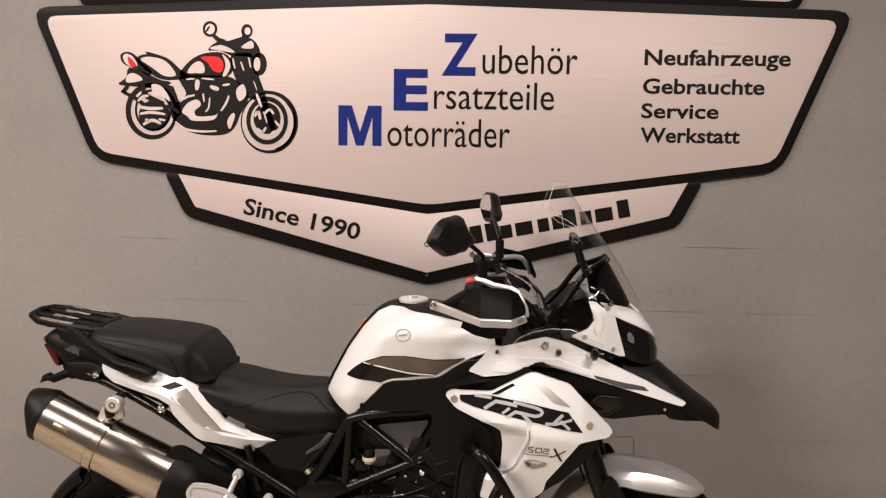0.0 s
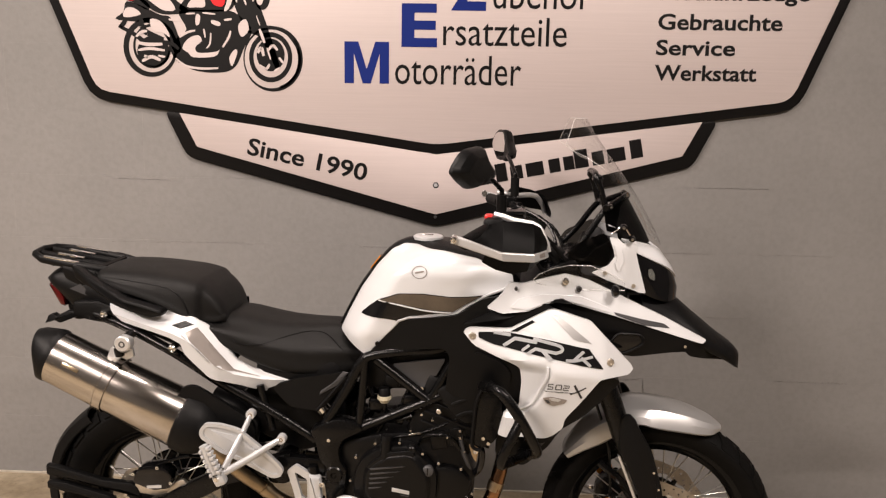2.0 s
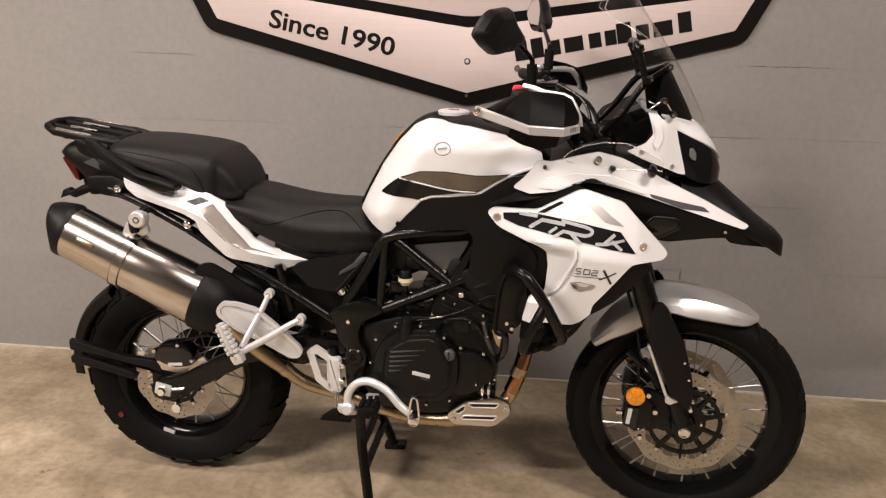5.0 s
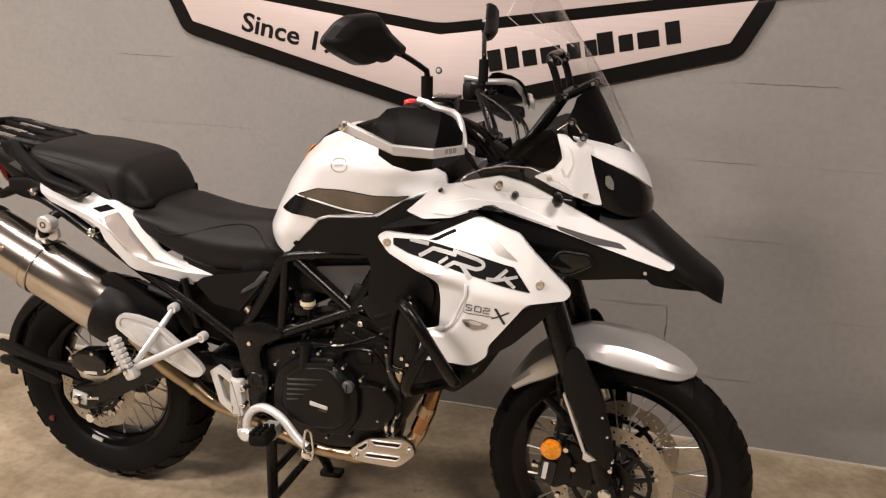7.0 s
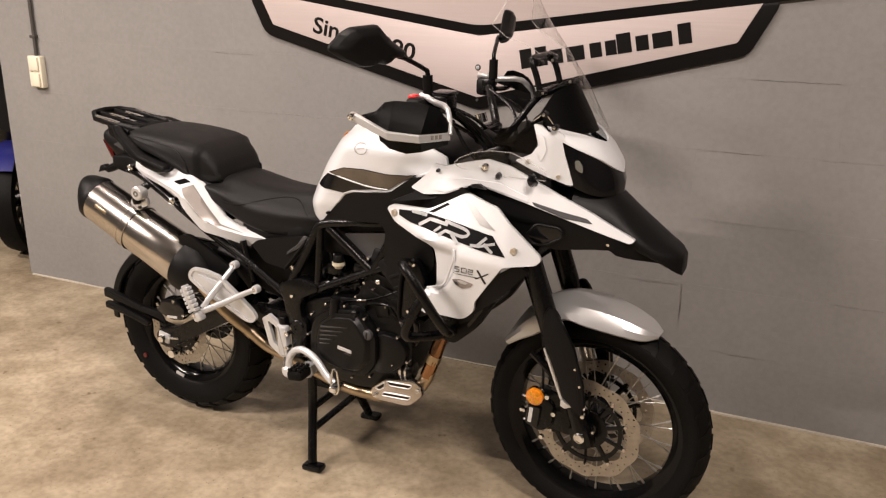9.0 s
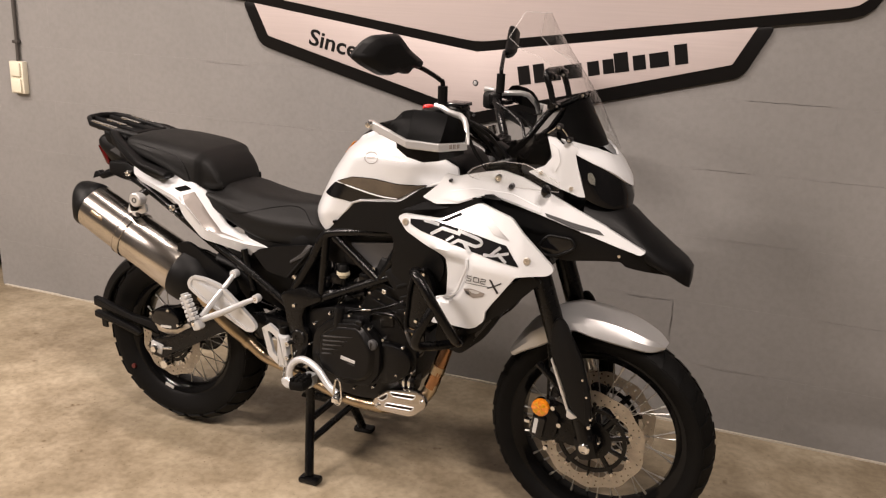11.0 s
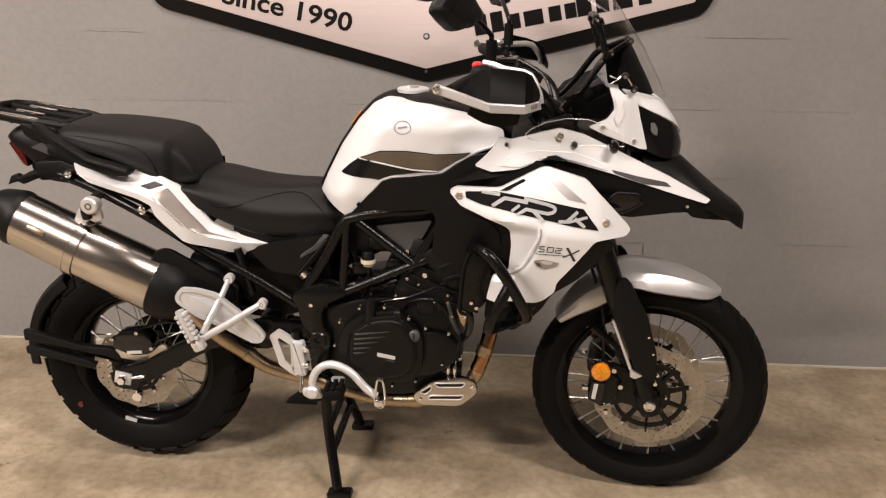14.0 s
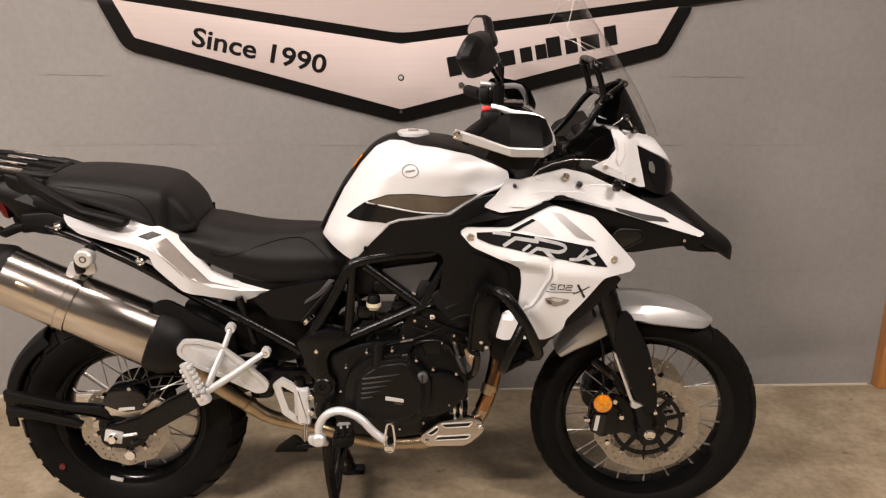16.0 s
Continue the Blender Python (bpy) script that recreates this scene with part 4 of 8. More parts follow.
# front mudguard: crown, crease and side lip, from the tip back over the wheel
MUD = [((0.952, 0.656), (0.950, 0.016, 0.655), (0.948, 0.022, 0.648)), ((0.926, 0.669), (0.925, 0.038, 0.669), (0.922, 0.053, 0.646)), ((0.895, 0.682), (0.895, 0.050, 0.681), (0.893, 0.070, 0.650)),
       ((0.840, 0.704), (0.840, 0.060, 0.699), (0.838, 0.084, 0.659)), ((0.760, 0.725), (0.760, 0.069, 0.713), (0.760, 0.094, 0.670)), ((0.690, 0.733), (0.686, 0.074, 0.708), (0.698, 0.097, 0.679)),
       ((0.628, 0.711), (0.635, 0.075, 0.682), (0.652, 0.090, 0.644)), ((0.562, 0.660), (0.573, 0.068, 0.638), (0.600, 0.080, 0.604)), ((0.525, 0.612), (0.535, 0.062, 0.596), (0.553, 0.072, 0.576)), ((0.493, 0.557), (0.499, 0.056, 0.553), (0.510, 0.062, 0.545))]
lines = []
for k in range(7):
    row = []
    for (tx, tz), (cx, cy, cz), (lx, ly, lz) in MUD:
        top, crease, low = Vector((tx, 0, tz)), Vector((cx, -cy, cz)), Vector((lx, -ly, lz))
        side = crease.lerp(low, 0.5) + Vector((0, -0.003, 0.002))
        shoulder = crease.lerp(top, 0.12) + Vector((0, 0, 0.12 * (tz - cz)))
        row.append((low, side, crease, shoulder, crease.lerp(top, 0.5) + Vector((0, 0, 0.22 * (tz - cz))), crease.lerp(top, 0.8) + Vector((0, 0, 0.13 * (tz - cz))), top)[k])
    lines.append(catmull([tuple(q) for q in row], 4))
rings = []
for i in range(len(lines[0])):
    half = [ln[i] for ln in lines]
    outer = half + [Vector((q.x, -q.y, q.z)) for q in half[-2::-1]]
    middle = FRONT - half[-1]
    middle = Vector((middle.x, 0, middle.z)).normalized() * 0.005
    rings.append(outer + [Vector((q.x, q.y * 0.955, q.z)) + middle for q in outer[::-1]])
mudguard = spart("front_mudguard", skin(rings), SILVERPAINT, label="silver-white front mudguard with a creased side", angle=18)
spart("mudguard_stay", tube([(0.60, -0.085, 0.55), (0.66, -0.085, 0.50), (0.70, -0.080, 0.44)], 0.012, 8), BLACKMETAL, mudguard)

# front calipers, lines and reflectors
for sgn in (-1, 1):
    cal = slab([(0.640, 0.445), (0.690, 0.40), (0.680, 0.33), (0.640, 0.305), (0.600, 0.335), (0.605, 0.41)], sgn * 0.050, sgn * 0.112, 0.018, 0.008)
    caliper = spart("brake_caliper", cal, BLACKMETAL, label="black front brake caliper")
    bracket = slab([(0.655, 0.448), (0.690, 0.440), (0.745, 0.395), (0.758, 0.335), (0.730, 0.312), (0.690, 0.322), (0.655, 0.312), (0.640, 0.340)], sgn * 0.086, sgn * 0.098, 0.012, 0.004)
    spart("caliper_bracket", bracket, BLACKMETAL, caliper, "black caliper mounting bracket")
    spart("caliper_body", slab([(0.610, 0.400), (0.650, 0.395), (0.640, 0.320), (0.600, 0.335)], sgn * 0.100, sgn * 0.124, 0.012, 0.005), GLOSS, caliper)
    spart("logo_bar", slab([(0.616, 0.390), (0.628, 0.390), (0.622, 0.340), (0.611, 0.342)], sgn * 0.1235, sgn * 0.1252, 0.002, 0), SILVER, caliper)
    for x, z in ((0.668, 0.435), (0.690, 0.385), (0.655, 0.300)):
        spart("bolt", lathe([(0.003, -0.010), (0.007, -0.010), (0.0075, 0.0)], (x, -0.115 if sgn < 0 else 0.125, z), "y", 8), CHROME, caliper)
    refl = spart("reflector", lathe([(0.003, -0.020), (0.022, -0.019), (0.0265, -0.016), (0.0265, -0.006)], (0.632, sgn * 0.116 + (0.026 if sgn > 0 else 0), 0.431), "y", 28), ORANGE, label="round orange reflector")
    for i in range(4):
        a0 = radians(90 * i + 20)
        wedge = bmesh.new()
        y0 = sgn * 0.116 + (0.026 if sgn > 0 else 0) - 0.0203
        fan = [(0.632, y0 - 0.0006, 0.431)] + [(0.632 + 0.0215 * math.cos(a0 + radians(15 * k)), y0 + 0.0006, 0.431 + 0.0215 * math.sin(a0 + radians(15 * k))) for k in range(4)]
        vs = [wedge.verts.new(q) for q in fan]
        for k in range(1, 4):
            wedge.faces.new((vs[0], vs[k], vs[k + 1]))
        bmesh.ops.solidify(wedge, geom=wedge.faces[:], thickness=0.0008)
        spart("reflector_facet", wedge, AMBER, refl)
    spart("holder", lathe([(0.0265, -0.006), (0.0265, 0.006)], (0.632, sgn * 0.116 + (0.026 if sgn > 0 else 0), 0.431), "y", 20), CHROME, refl)
    spart("brake_line", tube([(0.64, sgn * 0.085, 0.42), (0.635, sgn * 0.078, 0.50), (0.625, sgn * 0.070, 0.60), (0.585, sgn * 0.05, 0.72), (0.52, sgn * 0.04, 0.92)], 0.0045, 8), BLACKMETAL)
    spart("caliper_pin", box((0.592, sgn * 0.112, 0.372), (0.018, 0.02, 0.012), 0.003), CHROME, caliper)

# fuel tank
def on_side(bm, pts, lift=0.001, seek=-1):
    """Points of the side of a closed shape, at given places along and up."""
    tree = BVHTree.FromBMesh(bm)
    out = []
    for x, z in pts:
        hit = tree.ray_cast(Vector((x, seek, z)), Vector((0, -seek, 0)))[0]
        if hit:
            out.append((x, hit.y - lift * (1 if seek < 0 else -1), z))
    return out


def tank_row(x, top, half, side_z, bot):
    lim = min(half, s_tank(x, top - 0.06))
    inside = lambda d: max(0.030, min(lim, s_tank(x, top - d)) - 0.024)
    return (x, [(0, top), (inside(0.002) * 0.55, top - 0.001), (inside(0.008), top - 0.008), (inside(0.022), top - 0.022), (inside(0.045), top - 0.045), (lim - 0.016, side_z), (lim - 0.018, (side_z + bot) / 2), (lim - 0.03, bot), (0, bot)])


tank_bm = body([tank_row(-0.178, 0.918, 0.075, 0.90, 0.86), tank_row(-0.150, 0.975, 0.10, 0.92, 0.86), tank_row(-0.112, 1.046, 0.125, 0.96, 0.86), tank_row(-0.066, 1.110, 0.14, 1.0, 0.87),
                               tank_row(-0.024, 1.157, 0.16, 1.02, 0.88), tank_row(0.02, 1.181, 0.165, 1.04, 0.90), tank_row(0.07, 1.187, 0.168, 1.05, 0.92), tank_row(0.15, 1.179, 0.168, 1.05, 0.94), tank_row(0.24, 1.158, 0.16, 1.05, 0.95),
                               tank_row(0.32, 1.130, 0.14, 1.04, 0.96), tank_row(0.36, 1.09, 0.11, 1.03, 0.97)])
tank = cpart("fuel_tank", tank_bm, PLASTIC, label="black fuel tank with white side shells")
TANK_SIDE = [(-0.165, 0.914), (-0.140, 0.969), (-0.102, 1.043), (-0.056, 1.111), (-0.016, 1.154), (0.020, 1.171), (0.056, 1.172), (0.143, 1.165), (0.236, 1.149), (0.299, 1.124), (0.335, 1.106), (0.340, 1.079),
             (0.309, 1.065), (0.271, 1.052), (0.218, 1.024), (0.183, 0.999), (0.134, 0.989), (0.049, 0.983), (0.022, 0.973), (-0.074, 0.864)]
INSET = [(-0.093, 0.983), (-0.066, 1.009), (-0.037, 1.031), (0.018, 1.051), (0.087, 1.053), (0.164, 1.046), (0.225, 1.048), (0.256, 1.051), (0.203, 1.023), (0.173, 1.003), (0.103, 0.994), (0.049, 0.987), (0.019, 0.973), (-0.006, 0.977)]
for sgn in (-1, 1):
    shell = cpart("tank_shell", panel(TANK_SIDE, s_tank, 0.006, 0.011, 0.006, 0.005, sgn, 0.0, 0.008), WHITE, tank, "glossy white tank side shell")
    rim = [(x, z) for x, z in TANK_SIDE[11:]]
    cpart("shell_trim", tube([(x, sgn * (s_tank(x, z) + 0.0005), z) for x, z in rim], 0.0042, 8, False), SILVER, tank, "grey lower edge of the tank shell")
    cpart("tank_decal", panel(INSET, s_tank, 0.002, 0.02, 0.0, 0.006, sgn, 0.0022), GLOSS, tank, "gloss black tank decal")
    upper_half = [(-0.033, 1.030), (0.018, 1.049), (0.087, 1.051), (0.164, 1.044), (0.225, 1.046), (0.250, 1.049), (0.203, 1.023), (0.172, 1.004), (0.103, 1.007), (0.025, 1.021)]
    cpart("tank_decal", panel(upper_half, s_tank, 0.002, 0.02, 0.0, 0.004, sgn, 0.0034), BROWN, tank, "brown marbled upper half of the tank decal")
    line = [(-0.037, 1.029), (0.025, 1.018), (0.103, 1.004), (0.168, 1.001)]
    cpart("decal_line", tube([(x, sgn * (s_tank(x, z) + 0.004), z) for x, z in line], 0.0022, 6), WHITE, tank)
    bm = bmesh.new()
    for i in range(28):
        a0, a1 = 2 * math.pi * i / 28, 2 * math.pi * (i + 1) / 28
        quad = [(0.078 + r * math.cos(a) * 1.25, 1.112 + r * math.sin(a)) for a, r in ((a0, 0.0156), (a1, 0.0156), (a1, 0.0172), (a0, 0.0172))]
        bm.faces.new([bm.verts.new((x, sgn * (s_tank(x, z) + 0.0012), z)) for x, z in quad])
    bmesh.ops.solidify(bm, geom=bm.faces[:], thickness=0.0008)
    badge = cpart("tank_badge", bm, GREYDECAL, tank, "round grey tank badge")
    cpart("badge_bar", panel([(0.066, 1.109), (0.090, 1.113), (0.090, 1.117), (0.066, 1.113)], s_tank, 0.001, 0.02, 0, 0, sgn, 0.0014), GREYDECAL, badge)
cpart("filler_cap", lathe([(0.010, 0.005), (0.030, 0.006), (0.040, 0.005), (0.044, 0.002), (0.045, -0.006)], (0.085, 0, 1.186), "z", 32), SILVER, tank, "silver fuel filler cap")
cpart("cap_lock", box((0.085, 0, 1.192), (0.030, 0.014, 0.004), 0.0015), CHROME, tank)
cpart("warning_label", box((-0.068, -0.012, 1.110), (0.046, 0.040, 0.003), 0.0008, Matrix.Rotation(radians(-53), 4, "Y")), ORANGE, tank, "small orange label")

# seats
def seat_row(x, top, half, low, skirt):
    return (x, [(0, top), (half * 0.55, top - 0.002), (half * 0.88, top - 0.022), (skirt * 0.97, (top * 0.6 + low * 0.4)), (skirt, (top + 2 * low) / 3), (skirt * 0.96, low), (skirt * 0.5, low - 0.005), (0, low - 0.005)])


def pillion_row(x, top, half, low, skirt):
    return (x, [(0, top), (half * 0.66, top - 0.004), (half * 0.92, top - 0.014), (half * 1.02, top - 0.034), (skirt, low + 0.025), (skirt * 0.98, low), (skirt * 0.5, low - 0.005), (0, low - 0.005)])


seat_bm = body([seat_row(-0.575, 0.935, 0.10, 0.91, 0.13), seat_row(-0.54, 0.950, 0.125, 0.895, 0.150), seat_row(-0.47, 0.949, 0.132, 0.86, 0.156), seat_row(-0.40, 0.936, 0.130, 0.825, 0.152), seat_row(-0.33, 0.926, 0.120, 0.80, 0.146), seat_row(-0.25, 0.922, 0.105, 0.79, 0.138),
                seat_row(-0.19, 0.923, 0.09, 0.788, 0.130), seat_row(-0.140, 0.915, 0.078, 0.795, 0.120), seat_row(-0.09, 0.885, 0.060, 0.815, 0.105)])
seams = [on_side(seat_bm, [(-0.525, 0.940), (-0.507, 0.929), (-0.46, 0.893), (-0.427, 0.879), (-0.38, 0.882), (-0.30, 0.901), (-0.244, 0.908), (-0.20, 0.900), (-0.154, 0.870), (-0.115, 0.830)], 0.0006, s) for s in (-1, 1)]
rider_seat = cpart("rider_seat", seat_bm, VINYL, label="black vinyl rider seat")
for seam in seams:
    cpart("seat_seam", tube(seam, 0.0018, 6), PLASTIC, rider_seat)
seat_bm = body([pillion_row(-0.893, 1.066, 0.095, 1.048, 0.100), pillion_row(-0.876, 1.079, 0.122, 1.038, 0.124), pillion_row(-0.845, 1.084, 0.134, 1.030, 0.138), pillion_row(-0.78, 1.083, 0.141, 1.014, 0.148), pillion_row(-0.71, 1.078, 0.146, 0.996, 0.155),
                pillion_row(-0.63, 1.069, 0.148, 0.966, 0.158), pillion_row(-0.582, 1.058, 0.146, 0.942, 0.154), pillion_row(-0.568, 1.052, 0.140, 0.938, 0.146), pillion_row(-0.556, 1.044, 0.128, 0.935, 0.132), pillion_row(-0.534, 1.026, 0.123, 0.932, 0.125), pillion_row(-0.512, 0.998, 0.116, 0.932, 0.118), pillion_row(-0.496, 0.960, 0.106, 0.935, 0.108)])
seams = [on_side(seat_bm, [(-0.862, 1.060), (-0.80, 1.058), (-0.73, 1.051), (-0.66, 1.040), (-0.625, 1.024), (-0.602, 0.995), (-0.590, 0.962)], 0.0006, s) for s in (-1, 1)]
pillion_seat = cpart("pillion_seat", seat_bm, VINYL, label="black vinyl pillion seat")
for seam in seams:
    cpart("seat_seam", tube(seam, 0.0018, 6), PLASTIC, pillion_seat)

# tail: side panels, frame bodywork, rack
TAIL = [(-0.838, 0.999), (-0.740, 0.992), (-0.653, 0.981), (-0.574, 0.956), (-0.540, 0.934), (-0.520, 0.914), (-0.509, 0.909), (-0.451, 0.832), (-0.406, 0.806), (-0.336, 0.784), (-0.275, 0.772), (-0.281, 0.761), (-0.314, 0.747), (-0.359, 0.732), (-0.407, 0.747),
        (-0.441, 0.764), (-0.521, 0.792), (-0.588, 0.859), (-0.597, 0.890), (-0.634, 0.906), (-0.723, 0.924), (-0.785, 0.938), (-0.808, 0.957), (-0.826, 0.974)]
for sgn in (-1, 1):
    tp = bpart("tail_panel", panel(TAIL, s_tail, 0.005, 0.012, 0.004, 0.005, sgn, 0.002, 0.005, TAIL_FOLD), WHITE, label="white tail side panel with grey and black decals")
    bpart("decal", panel([(-0.586, 0.922), (-0.559, 0.932), (-0.466, 0.828), (-0.453, 0.813), (-0.381, 0.784), (-0.485, 0.820)], s_tail, 0.001, 0.012, 0, 0.003, sgn, 0.0036), GREYDECAL, tp)
    bpart("decal", panel([(-0.628, 0.939), (-0.594, 0.949), (-0.568, 0.940), (-0.601, 0.931)], s_tail, 0.001, 0.012, 0, 0.001, sgn, 0.0036), GLOSS, tp)
    bpart("panel_groove", ribbon([(-0.596, 0.918), (-0.558, 0.890), (-0.512, 0.838)], 0.004, s_tail, sgn, 0.0034), SILVER, tp)
    bpart("subframe_rail", tube([(-0.92, sgn * 0.085, 0.955), (-0.80, sgn * 0.110, 0.925), (-0.63, sgn * 0.140, 0.855), (-0.50, sgn * 0.130, 0.768), (-0.36, sgn * 0.125, 0.690), (-0.22, sgn * 0.125, 0.605)], 0.014, 10), BLACKMETAL)
    grab = slab([(-0.955, 1.088), (-0.925, 1.086), (-0.885, 1.068), (-0.790, 1.030), (-0.758, 1.014), (-0.700, 1.001), (-0.652, 0.988), (-0.645, 0.979), (-0.650, 0.968), (-0.684, 0.962), (-0.730, 0.974), (-0.810, 1.003), (-0.870, 1.032), (-0.905, 1.040), (-0.940, 1.052)], sgn * 0.168, sgn * 0.206, 0.008, 0.009)
    for v in grab.verts:
        v.co.y -= sgn * mix(v.co.x, -0.96, 0.092, -0.90, 0.052, -0.84, 0.022, -0.76, 0.0, -0.65, -0.002)
    cpart("grab_rail", grab, PLASTIC, label="black moulded grab rail")
    cpart("tail_underplate", slab([(-0.945, 0.985), (-0.865, 0.990), (-0.800, 0.962), (-0.700, 0.935), (-0.620, 0.905), (-0.580, 0.862), (-0.600, 0.850), (-0.660, 0.872), (-0.740, 0.905), (-0.830, 0.922), (-0.900, 0.930), (-0.945, 0.945)], sgn * 0.108, sgn * 0.140, 0.012, 0.006), PLASTIC)
    for k, (x, w, z, r) in enumerate(((-0.619, 0.172, 0.878, 0.0115), (-0.841, 0.120, 0.957, 0.011))):
        bm = lathe([(0.004, -0.020), (r * 0.62, -0.022), (r, -0.018), (r, -0.004), (r * 0.8, 0.006), (r * 0.8, 0.03)], (x, -w + 0.010, z), "y", 18)
        if sgn > 0:
            bmesh.ops.scale(bm, vec=(1, -1, 1), verts=bm.verts)
        bpart("tail_bolt", bm, CHROME, label="chrome standoff bolt")
tail_body = cpart("tail_body", body([(-1.064, [(0, 1.044), (0.030, 1.043), (0.052, 1.037), (0.050, 1.027), (0.03, 1.021), (0, 1.020)]), (-1.03, [(0, 1.066), (0.05, 1.064), (0.080, 1.049), (0.084, 1.018), (0.05, 0.997), (0, 0.992)]),
                         (-0.97, [(0, 1.078), (0.06, 1.075), (0.090, 1.045), (0.100, 1.0), (0.072, 0.948), (0, 0.944)]), (-0.90, [(0, 1.068), (0.07, 1.064), (0.106, 1.03), (0.114, 0.985), (0.088, 0.936), (0, 0.934)]),
                         (-0.78, [(0, 1.04), (0.105, 1.035), (0.145, 1.0), (0.150, 0.95), (0.125, 0.925), (0, 0.92)]), (-0.62, [(0, 0.98), (0.115, 0.975), (0.165, 0.94), (0.165, 0.89), (0.135, 0.87), (0, 0.86)]),
                         (-0.50, [(0, 0.93), (0.115, 0.92), (0.155, 0.88), (0.155, 0.82), (0.125, 0.80), (0, 0.79)])]), PLASTIC, label="black tail underbody")
cpart("tail_light", slab([(-1.054, 1.022), (-1.024, 1.012), (-1.008, 0.978), (-1.004, 0.952), (-1.020, 0.958), (-1.034, 0.984)], -0.074, 0.074, 0.006, 0.004), REDLENS, tail_body, "red tail light")
# Grey patch painted as the reflection on the gloss black tail.
for sgn in (-1, 1):
    inset = panel([(-0.972, 1.015), (-0.936, 1.031), (-0.904, 1.003), (-0.912, 0.997)], lambda x, z: mix(x, -1.0, 0.095, -0.9, 0.109) - 0.12 * (z - 1.01), 0.003, 0.03, 0, 0.003, sgn, 0.003)
    cpart("tail_reflection", inset, DARKGREY, tail_body)
holder = cpart("plate_holder", slab([(-0.930, 0.985), (-0.992, 0.985), (-1.012, 0.952), (-0.990, 0.905), (-0.940, 0.912)], -0.055, 0.055, 0.014, 0.008), PLASTIC, label="black number plate holder")
for sgn in (-1, 1):
    ind = cpart("indicator", slab([(-1.050, 0.908), (-1.038, 0.934), (-1.023, 0.939), (-1.012, 0.930), (-0.982, 0.948), (-0.947, 0.952), (-0.946, 0.934), (-1.004, 0.910), (-1.020, 0.918), (-1.036, 0.913)], sgn * 0.085, sgn * 0.112, 0.004, 0.004), PLASTIC, holder, "black rear indicator")
    cpart("indicator_arm", tube([(-0.985, sgn * 0.04, 0.930), (-0.995, sgn * 0.08, 0.928), (-1.008, sgn * 0.10, 0.922)], 0.012, 10), PLASTIC, ind)
RACK_AT = Matrix.Translation((-0.93, 0, 1.080)) @ Matrix.Rotation(radians(9), 4, "Y") @ Matrix.Translation((0.93, 0, 0))
bm = tube([(-0.86, -0.080, 0), (-0.95, -0.096, 0), (-1.058, -0.092, 0), (-1.098, -0.060, 0.002), (-1.106, 0, 0.004), (-1.098, 0.060, 0.002), (-1.058, 0.092, 0), (-0.95, 0.096, 0), (-0.86, 0.080, 0)], 0.0125, 10, False, flat=0.7)
bmesh.ops.transform(bm, matrix=RACK_AT, verts=bm.verts)
rack = cpart("luggage_rack", bm, PLASTIC, label="black luggage rack with silver strips")
for y, x0, x1 in ((-0.034, -1.10, -0.87), (0.034, -1.10, -0.87)):
    cpart("rack_rail", tube([RACK_AT @ Vector((x0, y, 0)), RACK_AT @ Vector((x1, y, -0.004))], 0.011, 8, False, 0.7), PLASTIC, rack)
cpart("rack_cross", tube([RACK_AT @ Vector((-1.02, -0.095, -0.006)), RACK_AT @ Vector((-1.02, 0.095, -0.006))], 0.009, 8, False), PLASTIC, rack)
cpart("rack_front", tube([RACK_AT @ Vector((-0.885, -0.090, -0.004)), RACK_AT @ Vector((-0.885, 0.090, -0.004))], 0.016, 8, False, 0.7), PLASTIC, rack)
for y, x0, x1 in ((-0.094, -1.050, -0.945), (-0.034, -1.040, -0.960), (0.034, -1.040, -0.960), (0.094, -1.050, -0.945)):
    bm = box(((x0 + x1) / 2, y, 0.0105), (x1 - x0, 0.013, 0.005), 0.0015)
    bmesh.ops.transform(bm, matrix=RACK_AT, verts=bm.verts)
    cpart("rack_strip", bm, CHROME, rack, "bright metal strip")
for sgn in (-1, 1):
    cpart("rack_leg", tube([(-0.99, sgn * 0.075, 1.085), (-0.97, sgn * 0.08, 1.050), (-0.93, sgn * 0.085, 1.015)], 0.013, 8), PLASTIC, rack)
    cpart("rack_base", slab([(-0.995, 1.086), (-0.90, 1.074), (-0.85, 1.052), (-0.87, 1.022), (-0.93, 1.020), (-0.985, 1.045)], sgn * 0.078, sgn * 0.104, 0.012, 0.006), PLASTIC, rack)

EDGEMAT = material("clear_screen_edge", (0.78, 0.77, 0.75), 0.15, alpha=0.2)

# side fairings
FAIR = [(0.205, 0.970), (0.222, 0.982), (0.333, 0.980), (0.434, 1.034), (0.452, 1.037), (0.544, 1.016), (0.602, 0.955), (0.656, 0.897), (0.664, 0.884), (0.652, 0.870), (0.574, 0.866), (0.486, 0.742), (0.482, 0.712), (0.452, 0.682), (0.432, 0.676),
        (0.360, 0.680), (0.306, 0.674), (0.321, 0.744), (0.362, 0.764), (0.367, 0.838), (0.361, 0.880), (0.340, 0.893), (0.236, 0.935)]
COVER = [(-0.067, 0.872), (0.023, 0.970), (0.057, 0.980), (0.181, 0.997), (0.256, 1.050), (0.323, 1.066), (0.420, 1.050), (0.480, 1.02), (0.400, 0.90), (0.400, 0.80), (0.361, 0.742), (0.323, 0.711), (0.307, 0.642), (0.268, 0.617), (0.236, 0.690), (0.200, 0.755), (0.155, 0.770), (0.168, 0.880), (0.150, 0.902), (0.050, 0.890), (-0.030, 0.882)]
